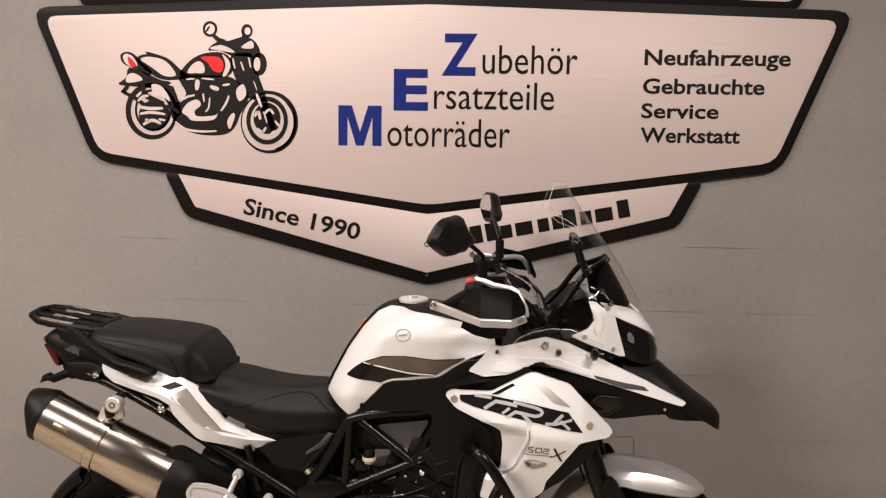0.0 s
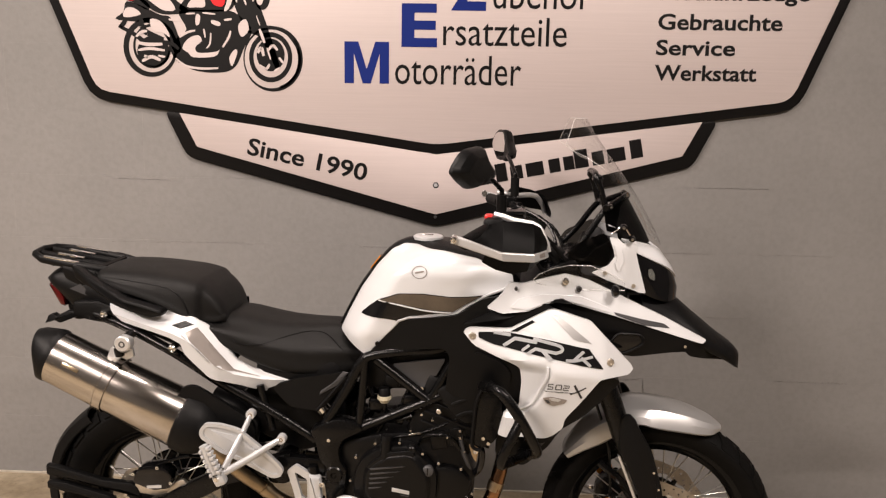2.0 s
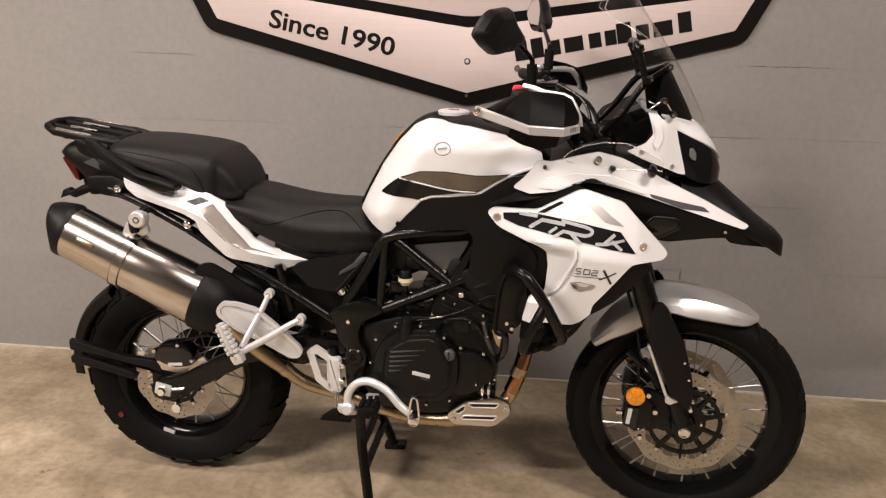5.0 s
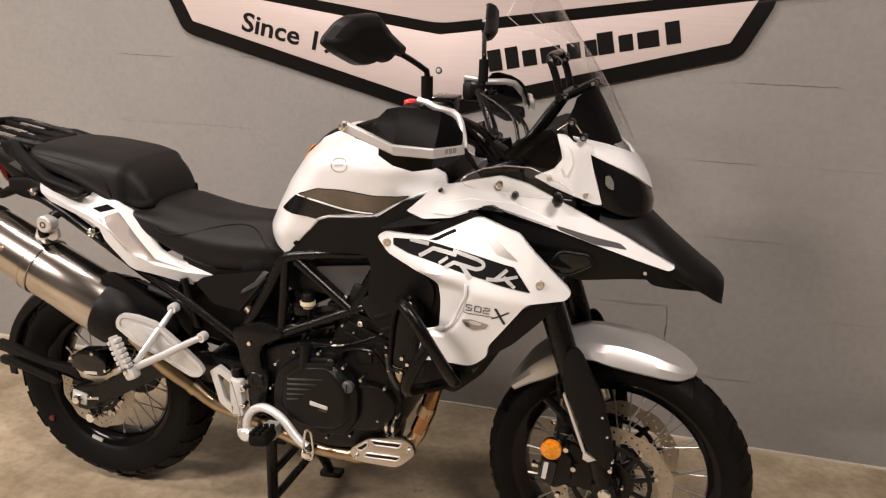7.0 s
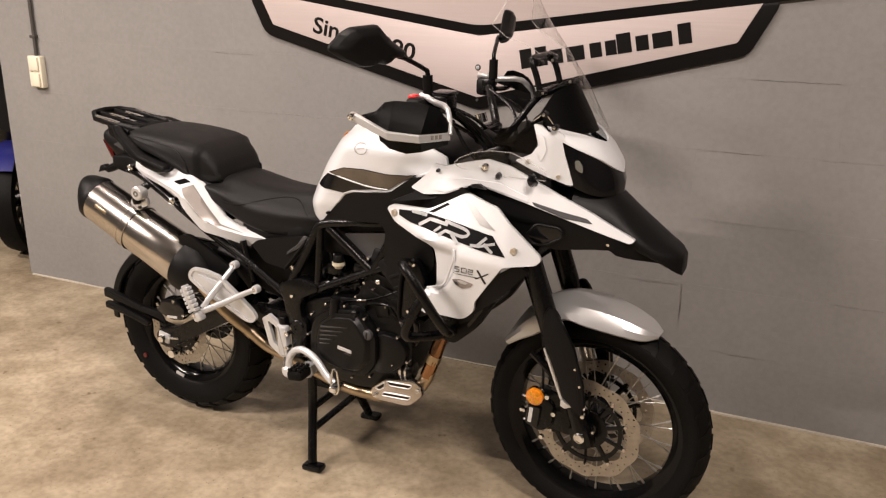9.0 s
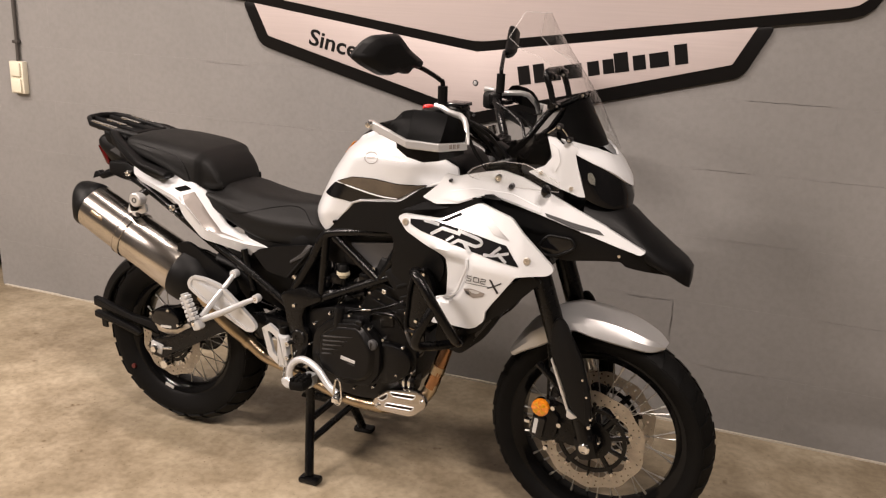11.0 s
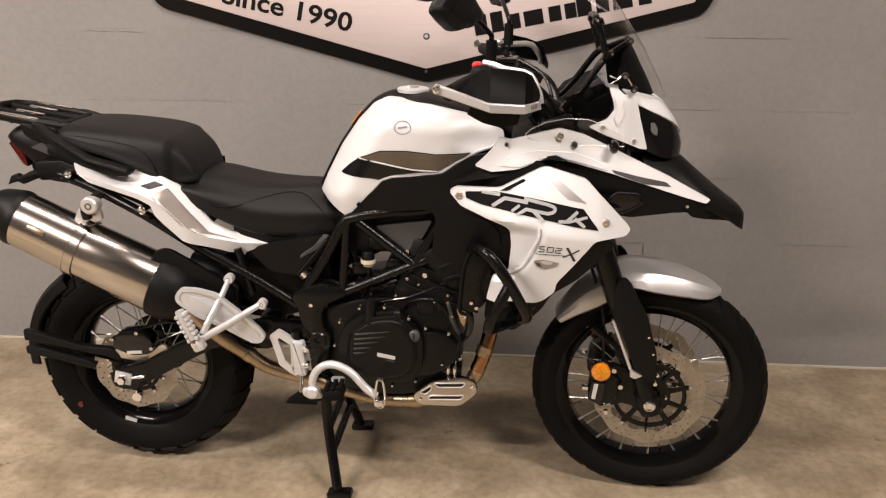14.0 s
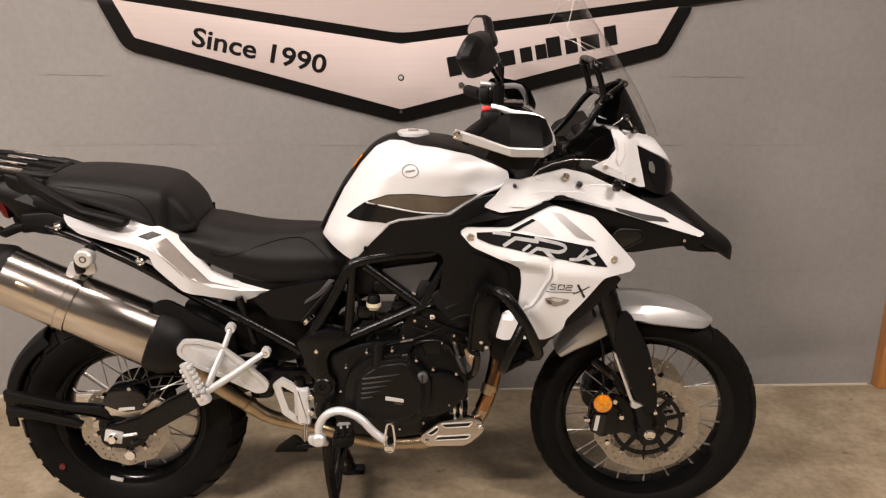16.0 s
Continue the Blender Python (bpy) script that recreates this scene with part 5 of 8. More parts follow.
for sgn in (-1, 1):
    fairing = bpart("side_fairing", panel(FAIR, s_fair, 0.006, 0.010, 0.007, 0.010, sgn, 0.0, 0.010), WHITE, label="white side fairing with black striped decal")
    stripe = [(0.247, 0.972), (0.314, 0.974), (0.383, 0.966), (0.438, 0.960), (0.540, 0.945), (0.580, 0.893), (0.496, 0.906), (0.475, 0.911), (0.385, 0.924), (0.287, 0.943), (0.249, 0.957)]
    bpart("decal", panel(stripe, s_fair, 0.001, 0.008, 0, 0.003, sgn, 0.0026), FILMBLACK, fairing, "black stripe decal")
    bpart("fairing_rib", tube([(x, sgn * (s_fair(x + 0.014, z) - 0.003), z) for x, z in ((0.434, 0.893), (0.433, 0.865), (0.417, 0.828), (0.400, 0.789), (0.378, 0.768), (0.352, 0.757), (0.330, 0.750))], 0.0036, 10), WHITE, fairing)
    # plain slanted white shapes across the stripe
    for pts, w in (([(0.288, 0.973), (0.334, 0.967)], 0.008), ([(0.315, 0.940), (0.346, 0.959), (0.404, 0.953)], 0.009), ([(0.364, 0.930), (0.384, 0.945)], 0.007),
                   ([(0.394, 0.961), (0.455, 0.951)], 0.008), ([(0.450, 0.952), (0.466, 0.947), (0.471, 0.941), (0.466, 0.934), (0.452, 0.930)], 0.008), ([(0.456, 0.930), (0.400, 0.937), (0.378, 0.922)], 0.008), ([(0.419, 0.934), (0.443, 0.911)], 0.010),
                   ([(0.480, 0.913), (0.500, 0.914), (0.526, 0.939)], 0.008), ([(0.502, 0.913), (0.550, 0.926)], 0.007), ([(0.519, 0.923), (0.545, 0.901)], 0.008)):
        bpart("decal", ribbon(pts, w, s_fair, sgn, 0.0040, 1 if len(pts) < 4 else 3), WHITE, fairing)
    bpart("decal", panel([(0.344, 0.984), (0.394, 1.006), (0.420, 0.990), (0.446, 0.966), (0.400, 0.970)], s_fair, 0.001, 0.02, 0, 0.004, sgn, 0.0016), SILVER, fairing, "pale silver decal")
    bpart("decal", panel([(0.333, 0.975), (0.390, 1.006), (0.398, 1.002), (0.352, 0.976)], s_fair, 0.001, 0.02, 0, 0.002, sgn, 0.0028), FILMBLACK, fairing)
    bpart("decal", panel([(0.438, 1.024), (0.462, 1.022), (0.548, 0.958), (0.500, 0.966)], s_fair, 0.001, 0.02, 0, 0.004, sgn, 0.0014), SILVERPAINT, fairing, "pale grey wedge decal")
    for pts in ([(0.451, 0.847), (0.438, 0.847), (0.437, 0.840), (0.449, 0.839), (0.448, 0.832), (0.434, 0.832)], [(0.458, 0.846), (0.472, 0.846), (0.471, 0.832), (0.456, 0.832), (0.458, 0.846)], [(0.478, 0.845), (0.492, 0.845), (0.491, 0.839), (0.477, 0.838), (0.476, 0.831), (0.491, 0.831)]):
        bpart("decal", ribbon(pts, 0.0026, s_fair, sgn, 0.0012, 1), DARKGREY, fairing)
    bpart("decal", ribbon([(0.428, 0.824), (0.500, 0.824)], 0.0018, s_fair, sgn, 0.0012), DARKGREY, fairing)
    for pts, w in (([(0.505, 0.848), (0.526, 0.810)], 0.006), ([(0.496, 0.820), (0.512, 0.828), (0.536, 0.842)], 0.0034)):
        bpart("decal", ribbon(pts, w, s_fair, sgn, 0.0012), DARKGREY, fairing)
    bpart("decal", panel([(0.424, 0.804), (0.447, 0.809), (0.489, 0.802), (0.482, 0.791), (0.452, 0.780), (0.433, 0.788)], s_fair, 0.0008, 0.010, 0, 0.003, sgn, 0.0016), GREYDECAL, fairing, "small grey crest decal")
    bpart("decal", panel([(0.440, 0.804), (0.452, 0.806), (0.474, 0.802), (0.466, 0.795), (0.450, 0.796)], s_fair, 0.0008, 0.010, 0, 0.002, sgn, 0.0026), SILVER, fairing)
    bpart("decal", panel([(0.428, 0.800), (0.440, 0.798), (0.446, 0.788), (0.436, 0.790)], s_fair, 0.0008, 0.010, 0, 0.002, sgn, 0.0026), DARKGREY, fairing)
    for x, z in ((0.232, 0.960), (0.597, 0.909)):
        bm = lathe([(0.0035, -0.003), (0.004, -0.0055), (0.0085, -0.0055), (0.0105, -0.002), (0.0105, 0.003)], (x, -s_fair(x, z), z), "y", 16)
        if sgn > 0:
            bmesh.ops.scale(bm, vec=(1, -1, 1), verts=bm.verts)
        bpart("fairing_bolt", bm, DISC, fairing)
    cover = bpart("inner_cover", panel(COVER, s_cover, 0.006, 0.03, 0.006, 0.012, sgn, 0.0, 0.010), PLASTIC, label="matte black inner cover under the tank")
    bpart("cover_rib", panel([(0.235, 0.905), (0.310, 0.880), (0.340, 0.850), (0.335, 0.800), (0.310, 0.770), (0.240, 0.765)], s_cover, 0.005, 0.03, 0.005, 0.02, sgn, 0.006, 0.012), PLASTIC, cover)
    bpart("cover_step", panel([(0.205, 0.985), (0.335, 1.005), (0.420, 1.050), (0.500, 1.052), (0.470, 1.062), (0.330, 1.040), (0.260, 1.010)], lambda x, z: s_fair(x, z) - 0.014, 0.008, 0.03, 0.004, 0.006, sgn), PLASTIC, cover)
    bolt((-0.04, 0, 0.905), cover, 0.005, mat=BLACKMETAL).location = (0, -0.174 if sgn < 0 else 0.174, 0)
    # white upper wing running into the beak
    WING = [(0.267, 1.030), (0.308, 1.069), (0.326, 1.099), (0.359, 1.096), (0.426, 1.113), (0.478, 1.123), (0.539, 1.108), (0.602, 1.079), (0.681, 1.041), (0.762, 1.002), (0.880, 0.937), (0.867, 0.928), (0.731, 0.974), (0.603, 1.017), (0.465, 1.056),
            (0.428, 1.047), (0.376, 1.026), (0.310, 1.017)]
    wing = bpart("nose_wing", panel(WING, s_wing, 0.007, 0.025, 0.006, 0.006, sgn, 0.0, 0.007), WHITE, label="white upper fairing wing")
    bpart("wing_slot", panel([(0.611, 1.024), (0.682, 1.005), (0.755, 0.988), (0.771, 0.975), (0.698, 0.986), (0.619, 1.014)], s_wing, 0.001, 0.03, 0, 0.004, sgn, 0.0012), DARKGREY, wing, "dark grey slot in the wing")
    bpart("wing_fold", panel([(0.330, 1.034), (0.352, 1.058), (0.420, 1.072), (0.520, 1.066), (0.600, 1.035), (0.603, 1.022), (0.466, 1.060), (0.428, 1.051), (0.378, 1.031)], s_wing, 0.006, 0.025, 0.003, 0.006, sgn, 0.004, 0.005), WHITE, wing)
    for x, z, r in ((0.478, 1.105, 0.0100), (0.515, 1.085, 0.008), (0.345, 1.084, 0.005)):
        bm = lathe([(r * 0.4, -0.004), (r * 0.5, -0.0075), (r * 0.85, -0.007), (r, -0.003), (r, 0.006)], (x, -s_wing(x, z) - 0.004, z), "y", 16)
        if sgn > 0:
            bmesh.ops.scale(bm, vec=(1, -1, 1), verts=bm.verts)
        bpart("wing_bolt", bm, DARKGREY if r < 0.009 else CHROME, wing)
    # side of the beak below the wing
    side = [(0.400, 1.030), (0.470, 1.050), (0.604, 1.016), (0.730, 0.972), (0.870, 0.926), (0.905, 0.935), (0.972, 0.891), (0.990, 0.842), (0.831, 0.893), (0.819, 0.908), (0.675, 0.893), (0.636, 0.900), (0.520, 0.93), (0.430, 0.98)]
    bpart("beak_side", panel(side, lambda x, z: s_beak(x, z) - 0.30 * max(0, 0.93 - z) * (1 if x < 0.8 else 0.2), 0.006, 0.025, 0.005, 0.008, sgn, -0.004, 0.008), PLASTIC, label="matte black side of the beak")
    scoop = [(0.598, 0.928), (0.626, 0.965), (0.690, 0.960), (0.701, 0.936), (0.652, 0.908), (0.620, 0.906)]
    s_scoop = lambda x, z: s_beak(x, z) - 0.30 * max(0, 0.93 - z)
    vent = bpart("beak_vent", panel(scoop, s_scoop, 0.004, 0.012, 0.003, 0.008, sgn, 0.003), GLOSS, label="gloss black scoop in the beak side")
    bpart("vent_rim", tube([(x, sgn * (s_scoop(x, z) + 0.004), z) for x, z in rounded(scoop, 0.012) + rounded(scoop, 0.012)[:1]], 0.0038, 8, False), PLASTIC, vent)
    bpart("beak_fold", ribbon([(0.505, 0.990), (0.560, 0.975), (0.626, 0.968)], 0.006, s_scoop, sgn, 0.003), PLASTIC, vent)
    bpart("beak_bolt", lathe([(0.002, -0.003), (0.0042, -0.003), (0.0045, 0.003)], (0.815, -0.120, 0.925) if sgn < 0 else (0.815, 0.120, 0.925), "y", 10), CHROME)
    # headlamp cowl side, clear deflector
    s_cowl = lambda x, z: mix(x, 0.55, 0.163, 0.60, 0.160, 0.640, 0.158, 0.671, 0.1415, 0.703, 0.131) - 0.18 * max(0, z - 1.19)
    cowl = [(0.550, 1.125), (0.594, 1.146), (0.611, 1.170), (0.606, 1.190), (0.594, 1.224), (0.616, 1.222), (0.634, 1.206), (0.654, 1.212), (0.676, 1.196), (0.670, 1.180), (0.678, 1.150), (0.704, 1.066), (0.685, 1.068), (0.640, 1.088), (0.590, 1.106)]
    cw = cpart("cowl_side", panel(cowl, s_cowl, 0.005, 0.012, 0.004, 0.004, sgn, 0.0, 0.005), WHITE, label="white headlamp cowl side")
    cpart("cowl_facet", panel([(0.606, 1.206), (0.626, 1.196), (0.636, 1.160), (0.622, 1.128), (0.612, 1.150), (0.617, 1.172)], s_cowl, 0.004, 0.02, 0.004, 0.006, sgn, 0.004, 0.008), WHITE, cw)
    for x, z in ((0.586, 1.126), (0.667, 1.089)):
        bm = lathe([(0.002, -0.003), (0.0055, -0.003), (0.006, 0.003)], (x, -s_cowl(x, z) - 0.002, z), "y", 12)
        if sgn > 0:
            bmesh.ops.scale(bm, vec=(1, -1, 1), verts=bm.verts)
        cpart("cowl_screw", bm, DISC, cw)
    DEFL = [(0.391, 1.110), (0.405, 1.124), (0.440, 1.140), (0.490, 1.150), (0.545, 1.148), (0.580, 1.135), (0.640, 1.105), (0.640, 1.080), (0.560, 1.082), (0.500, 1.082), (0.430, 1.092), (0.400, 1.100)]
    defl = bpart("side_deflector", panel(DEFL, lambda x, z: 0.166 - 0.14 * (x - 0.4), 0.003, 0.03, 0.002, 0.012, sgn, 0.004), SCREEN, wing, "clear side wind deflector")
    rim = DEFL + DEFL[:1]
    bpart("deflector_edge", tube([(x, sgn * (0.1685 - 0.14 * (x - 0.4)), z) for x, z in rim], 0.0014, 6, False), EDGEMAT, defl)
    bpart("smoked_side", panel([(0.478, 1.170), (0.500, 1.200), (0.580, 1.235), (0.610, 1.190), (0.590, 1.142), (0.510, 1.145)], lambda x, z: 0.112, 0.003, 0.03, 0.002, 0.010, sgn, 0.002), SMOKED, label="smoked plastic screen side")
    ind = bpart("front_indicator", tube([(0.612, sgn * 0.118, 1.062), (0.612, sgn * 0.145, 1.074), (0.612, sgn * 0.162, 1.082)], 0.0075, 10), BLACKMETAL, label="small front indicator")
    lens = lathe([(0.002, -0.012), (0.008, -0.009), (0.012, 0.0), (0.012, 0.010), (0.006, 0.016)], (0.612, -0.168 if sgn < 0 else 0.164, 1.084), "y", 14)
    for v in lens.verts:
        v.co.z = 1.084 + (v.co.z - 1.084) * 1.45
    bpart("lens", lens, GLOSS, ind)
    bpart("lens_ring", lathe([(0.0085, -0.009), (0.0125, -0.002), (0.0125, 0.002)], (0.612, -0.168 if sgn < 0 else 0.164, 1.084), "y", 14), BLACKMETAL, ind)

# beak centre, headlamp and cowl
cpart("beak", body([(0.70, [(0, 1.075), (0.06, 1.07), (0.115, 1.03), (0.13, 0.99), (0.12, 0.96), (0.06, 0.95), (0, 0.95)]), (0.79, [(0, 1.044), (0.05, 1.038), (0.095, 1.0), (0.112, 0.955), (0.10, 0.93), (0.05, 0.925), (0, 0.925)]),
                    (0.866, [(0, 0.986), (0.045, 0.980), (0.098, 0.955), (0.113, 0.925), (0.10, 0.905), (0.04, 0.898), (0, 0.898)]), (0.935, [(0, 0.931), (0.05, 0.926), (0.084, 0.905), (0.093, 0.885), (0.082, 0.873), (0.03, 0.868), (0, 0.868)]),
                    (0.976, [(0, 0.902), (0.040, 0.899), (0.062, 0.884), (0.066, 0.856), (0.060, 0.846), (0.02, 0.842), (0, 0.842)]), (0.994, [(0, 0.884), (0.026, 0.882), (0.040, 0.872), (0.042, 0.842), (0.038, 0.833), (0.015, 0.831), (0, 0.831)])]), PLASTIC, label="matte black beak")
lamp_rows = [(0.60, [(0, 1.205), (0.06, 1.20), (0.12, 1.18), (0.135, 1.13), (0.13, 1.07), (0.06, 1.04), (0, 1.04)]), (0.67, [(0, 1.185), (0.06, 1.18), (0.110, 1.16), (0.122, 1.11), (0.115, 1.065), (0.06, 1.045), (0, 1.045)]),
             (0.715, [(0, 1.165), (0.05, 1.16), (0.092, 1.140), (0.104, 1.10), (0.098, 1.06), (0.04, 1.04), (0, 1.04)]), (0.765, [(0, 1.13), (0.035, 1.125), (0.058, 1.10), (0.066, 1.08), (0.058, 1.05), (0.03, 1.04), (0, 1.04)])]
headlamp = cpart("headlamp", body(lamp_rows), PLASTIC, label="dark glossy headlamp under a white brow")
BROW_LOW = [(0.668, -0.1405, 1.182), (0.708, -0.127, 1.163), (0.744, -0.108, 1.146), (0.772, -0.088, 1.130), (0.795, -0.055, 1.108), (0.808, 0, 1.088)]
BROW_MID = [(0.652, -0.146, 1.204), (0.698, -0.124, 1.184), (0.738, -0.098, 1.168), (0.764, -0.072, 1.152), (0.784, -0.040, 1.132), (0.796, 0, 1.118)]
BROW_TOP = [(0.628, -0.142, 1.220), (0.675, -0.116, 1.208), (0.714, -0.086, 1.196), (0.738, -0.056, 1.184), (0.752, -0.026, 1.174), (0.758, 0, 1.170)]
LENS_MID = [(0.690, -0.136, 1.120), (0.726, -0.125, 1.108), (0.760, -0.104, 1.096), (0.786, -0.076, 1.084), (0.805, -0.044, 1.070), (0.814, 0, 1.062)]
LENS_LOW = [(0.703, -0.127, 1.062), (0.736, -0.116, 1.046), (0.766, -0.094, 1.036), (0.790, -0.064, 1.034), (0.806, -0.034, 1.034), (0.812, 0, 1.036)]
cpart("cowl_brow", loft([BROW_TOP, BROW_MID, BROW_LOW], 0.006), WHITE, headlamp, "white brow over the headlamp")
cpart("lens", loft([[(x - 0.004, y * 0.985, z) for x, y, z in BROW_LOW], LENS_MID, LENS_LOW], 0.004), LENS, headlamp, "black glossy headlamp lens")
for sgn in (-1, 1):
    s_lens = lambda x, z: mix(x, 0.69, 0.1375, 0.726, 0.1262, 0.760, 0.1055)
    cpart("reflector_bowl", panel([(0.706, 1.134), (0.716, 1.136), (0.726, 1.120), (0.727, 1.102), (0.716, 1.106), (0.708, 1.114)], s_lens, 0.002, 0.02, 0, 0.003, sgn, 0.0035), LAMPGLASS, headlamp, "bright headlamp reflector")

# windscreen and its hoop
def screen_x(z):
    return mix(z, 1.188, 0.760, 1.225, 0.742, 1.313, 0.692, 1.40, 0.630, 1.455, 0.588, 1.50, 0.556, 1.545, 0.530)


def screen_half(z):
    return mix(z, 1.188, 0.100, 1.205, 0.138, 1.222, 0.156, 1.254, 0.166, 1.265, 0.158, 1.285, 0.128, 1.31, 0.108, 1.36, 0.094, 1.40, 0.100, 1.425, 0.118, 1.441, 0.142, 1.472, 0.152, 1.536, 0.100, 1.545, 0.080)


def sheet(zs, half, back, thick, n=12, curve=3.8):
    bm = bmesh.new()
    grid = []
    for z in zs:
        w = half(z)
        grid.append([bm.verts.new((screen_x(z) - back - curve * (w * (2 * j / n - 1)) ** 2, w * (2 * j / n - 1), z)) for j in range(n + 1)])
    for a, b in zip(grid, grid[1:]):
        for j in range(n):
            bm.faces.new((a[j], a[j + 1], b[j + 1], b[j]))
    bmesh.ops.solidify(bm, geom=bm.faces[:], thickness=thick)
    return bm


LEVELS = [1.188, 1.205, 1.222, 1.238, 1.254, 1.265, 1.285, 1.31, 1.335, 1.36, 1.38, 1.40, 1.425, 1.441, 1.472, 1.50, 1.518, 1.531, 1.539]
screen = cpart("windscreen", sheet(LEVELS, screen_half, 0, 0.004, curve=4.7), SCREEN, label="tall clear windscreen with waisted sides")
rim = [(screen_x(z) - 4.7 * screen_half(z) ** 2, -screen_half(z), z) for z in LEVELS if z > 1.39]
rim += [(screen_x(1.539) - 4.7 * w * w, w, 1.539) for w in (-0.05, -0.02, 0.02, 0.05)] + [(x, -y, z) for x, y, z in rim[::-1]]
cpart("screen_edge", tube(rim, 0.0013, 6, False), EDGEMAT, screen, "polished edge of the windscreen")
for sgn in (-1, 1):
    # Chrome rod draws the highlight along the clear tab's edge.
    cpart("tab_highlight", tube([(0.596, sgn * 0.164, 1.234), (0.612, sgn * 0.168, 1.246), (0.628, sgn * 0.170, 1.256), (0.654, sgn * 0.157, 1.222)], 0.0018, 6), CHROME, screen)
    for x, y, z in ((0.628, 0.170, 1.254), (0.654, 0.158, 1.221)):
        cpart("screen_bolt", lathe([(0.003, sgn * 0.010), (0.0075, sgn * 0.009), (0.0095, sgn * 0.003), (0.0095, -sgn * 0.010)], (x, sgn * y, z), "y", 14), GLOSS, screen)
        cpart("bolt_socket", lathe([(0.001, sgn * 0.011), (0.0045, sgn * 0.0108), (0.005, sgn * 0.008)], (x, sgn * y, z), "y", 12), CHROME, screen)
cpart("screen_shroud", sheet([1.195, 1.22, 1.25, 1.28, 1.30, 1.318], lambda z: mix(z, 1.195, 0.155, 1.25, 0.140, 1.30, 0.100, 1.318, 0.050), 0.030, 0.005, curve=4.4), PLASTIC, label="black shroud behind the windscreen")
hoop = [(0.586, -0.090, 1.298), (0.573, -0.090, 1.342), (0.560, -0.089, 1.374), (0.557, -0.078, 1.385), (0.559, -0.040, 1.388), (0.559, 0.040, 1.388), (0.557, 0.078, 1.385), (0.560, 0.089, 1.374), (0.573, 0.090, 1.342), (0.586, 0.090, 1.298)]
hp = cpart("screen_hoop", tube(hoop, 0.0088, 10), BLACKMETAL, label="black tubular screen bracket")
cpart("hoop_bar", tube([(0.586, -0.112, 1.297), (0.592, 0, 1.302), (0.586, 0.112, 1.297)], 0.0088, 10), BLACKMETAL, hp)
for sgn in (-1, 1):
    cpart("hoop_clamp", box((0.562, sgn * 0.076, 1.377), (0.026, 0.032, 0.022), 0.006, Matrix.Rotation(radians(12), 4, "Y")), BLACKMETAL, hp)
    cpart("hoop_stay", tube([(0.485, sgn * 0.128, 1.160), (0.527, sgn * 0.120, 1.207), (0.580, sgn * 0.096, 1.284), (0.612, sgn * 0.066, 1.304), (0.652, sgn * 0.026, 1.325)], 0.0092, 10), BLACKMETAL, hp)
    for x, y, z, r in ((0.572, 0.058, 1.372, 0.0085), (0.600, 0.098, 1.300, 0.0070), (0.652, 0.030, 1.327, 0.0090)):
        cpart("screen_bolt", lathe([(r * 0.4, -0.012), (r * 0.9, -0.012), (r, -0.008), (r, 0.010)], (x, sgn * y, z), "y", 12), BLACKMETAL, screen)
        cpart("bolt_socket", lathe([(0.001, -0.0135), (r * 0.5, -0.0135), (r * 0.55, -0.010)], (x, sgn * y, z), "y", 10), CHROME, screen)
inst = bpart("instrument_panel", box((0.568, 0, 1.168), (0.03, 0.17, 0.075), 0.012, Matrix.Rotation(radians(-35), 4, "Y")), PLASTIC, label="dark instrument panel")

# handlebar, levers, mirrors and hand guards (turned with the fork)
bar_pts = [(0.245, -0.395, 1.243), (0.285, -0.27, 1.254), (0.318, -0.19, 1.260), (0.340, -0.155, 1.250), (0.368, -0.110, 1.222), (0.396, -0.070, 1.180), (0.405, -0.040, 1.167), (0.406, 0, 1.164), (0.405, 0.040, 1.167), (0.396, 0.070, 1.180), (0.368, 0.110, 1.222), (0.340, 0.155, 1.250), (0.318, 0.19, 1.260), (0.285, 0.27, 1.254), (0.245, 0.395, 1.243)]
handlebar = hpart("handlebar", tube(bar_pts, 0.0128, 12), BLACKMETAL, label="black tubular handlebar")
hpart("bar_clamp", box((0.406, 0, 1.160), (0.045, 0.11, 0.05), 0.010), BLACKMETAL, handlebar)
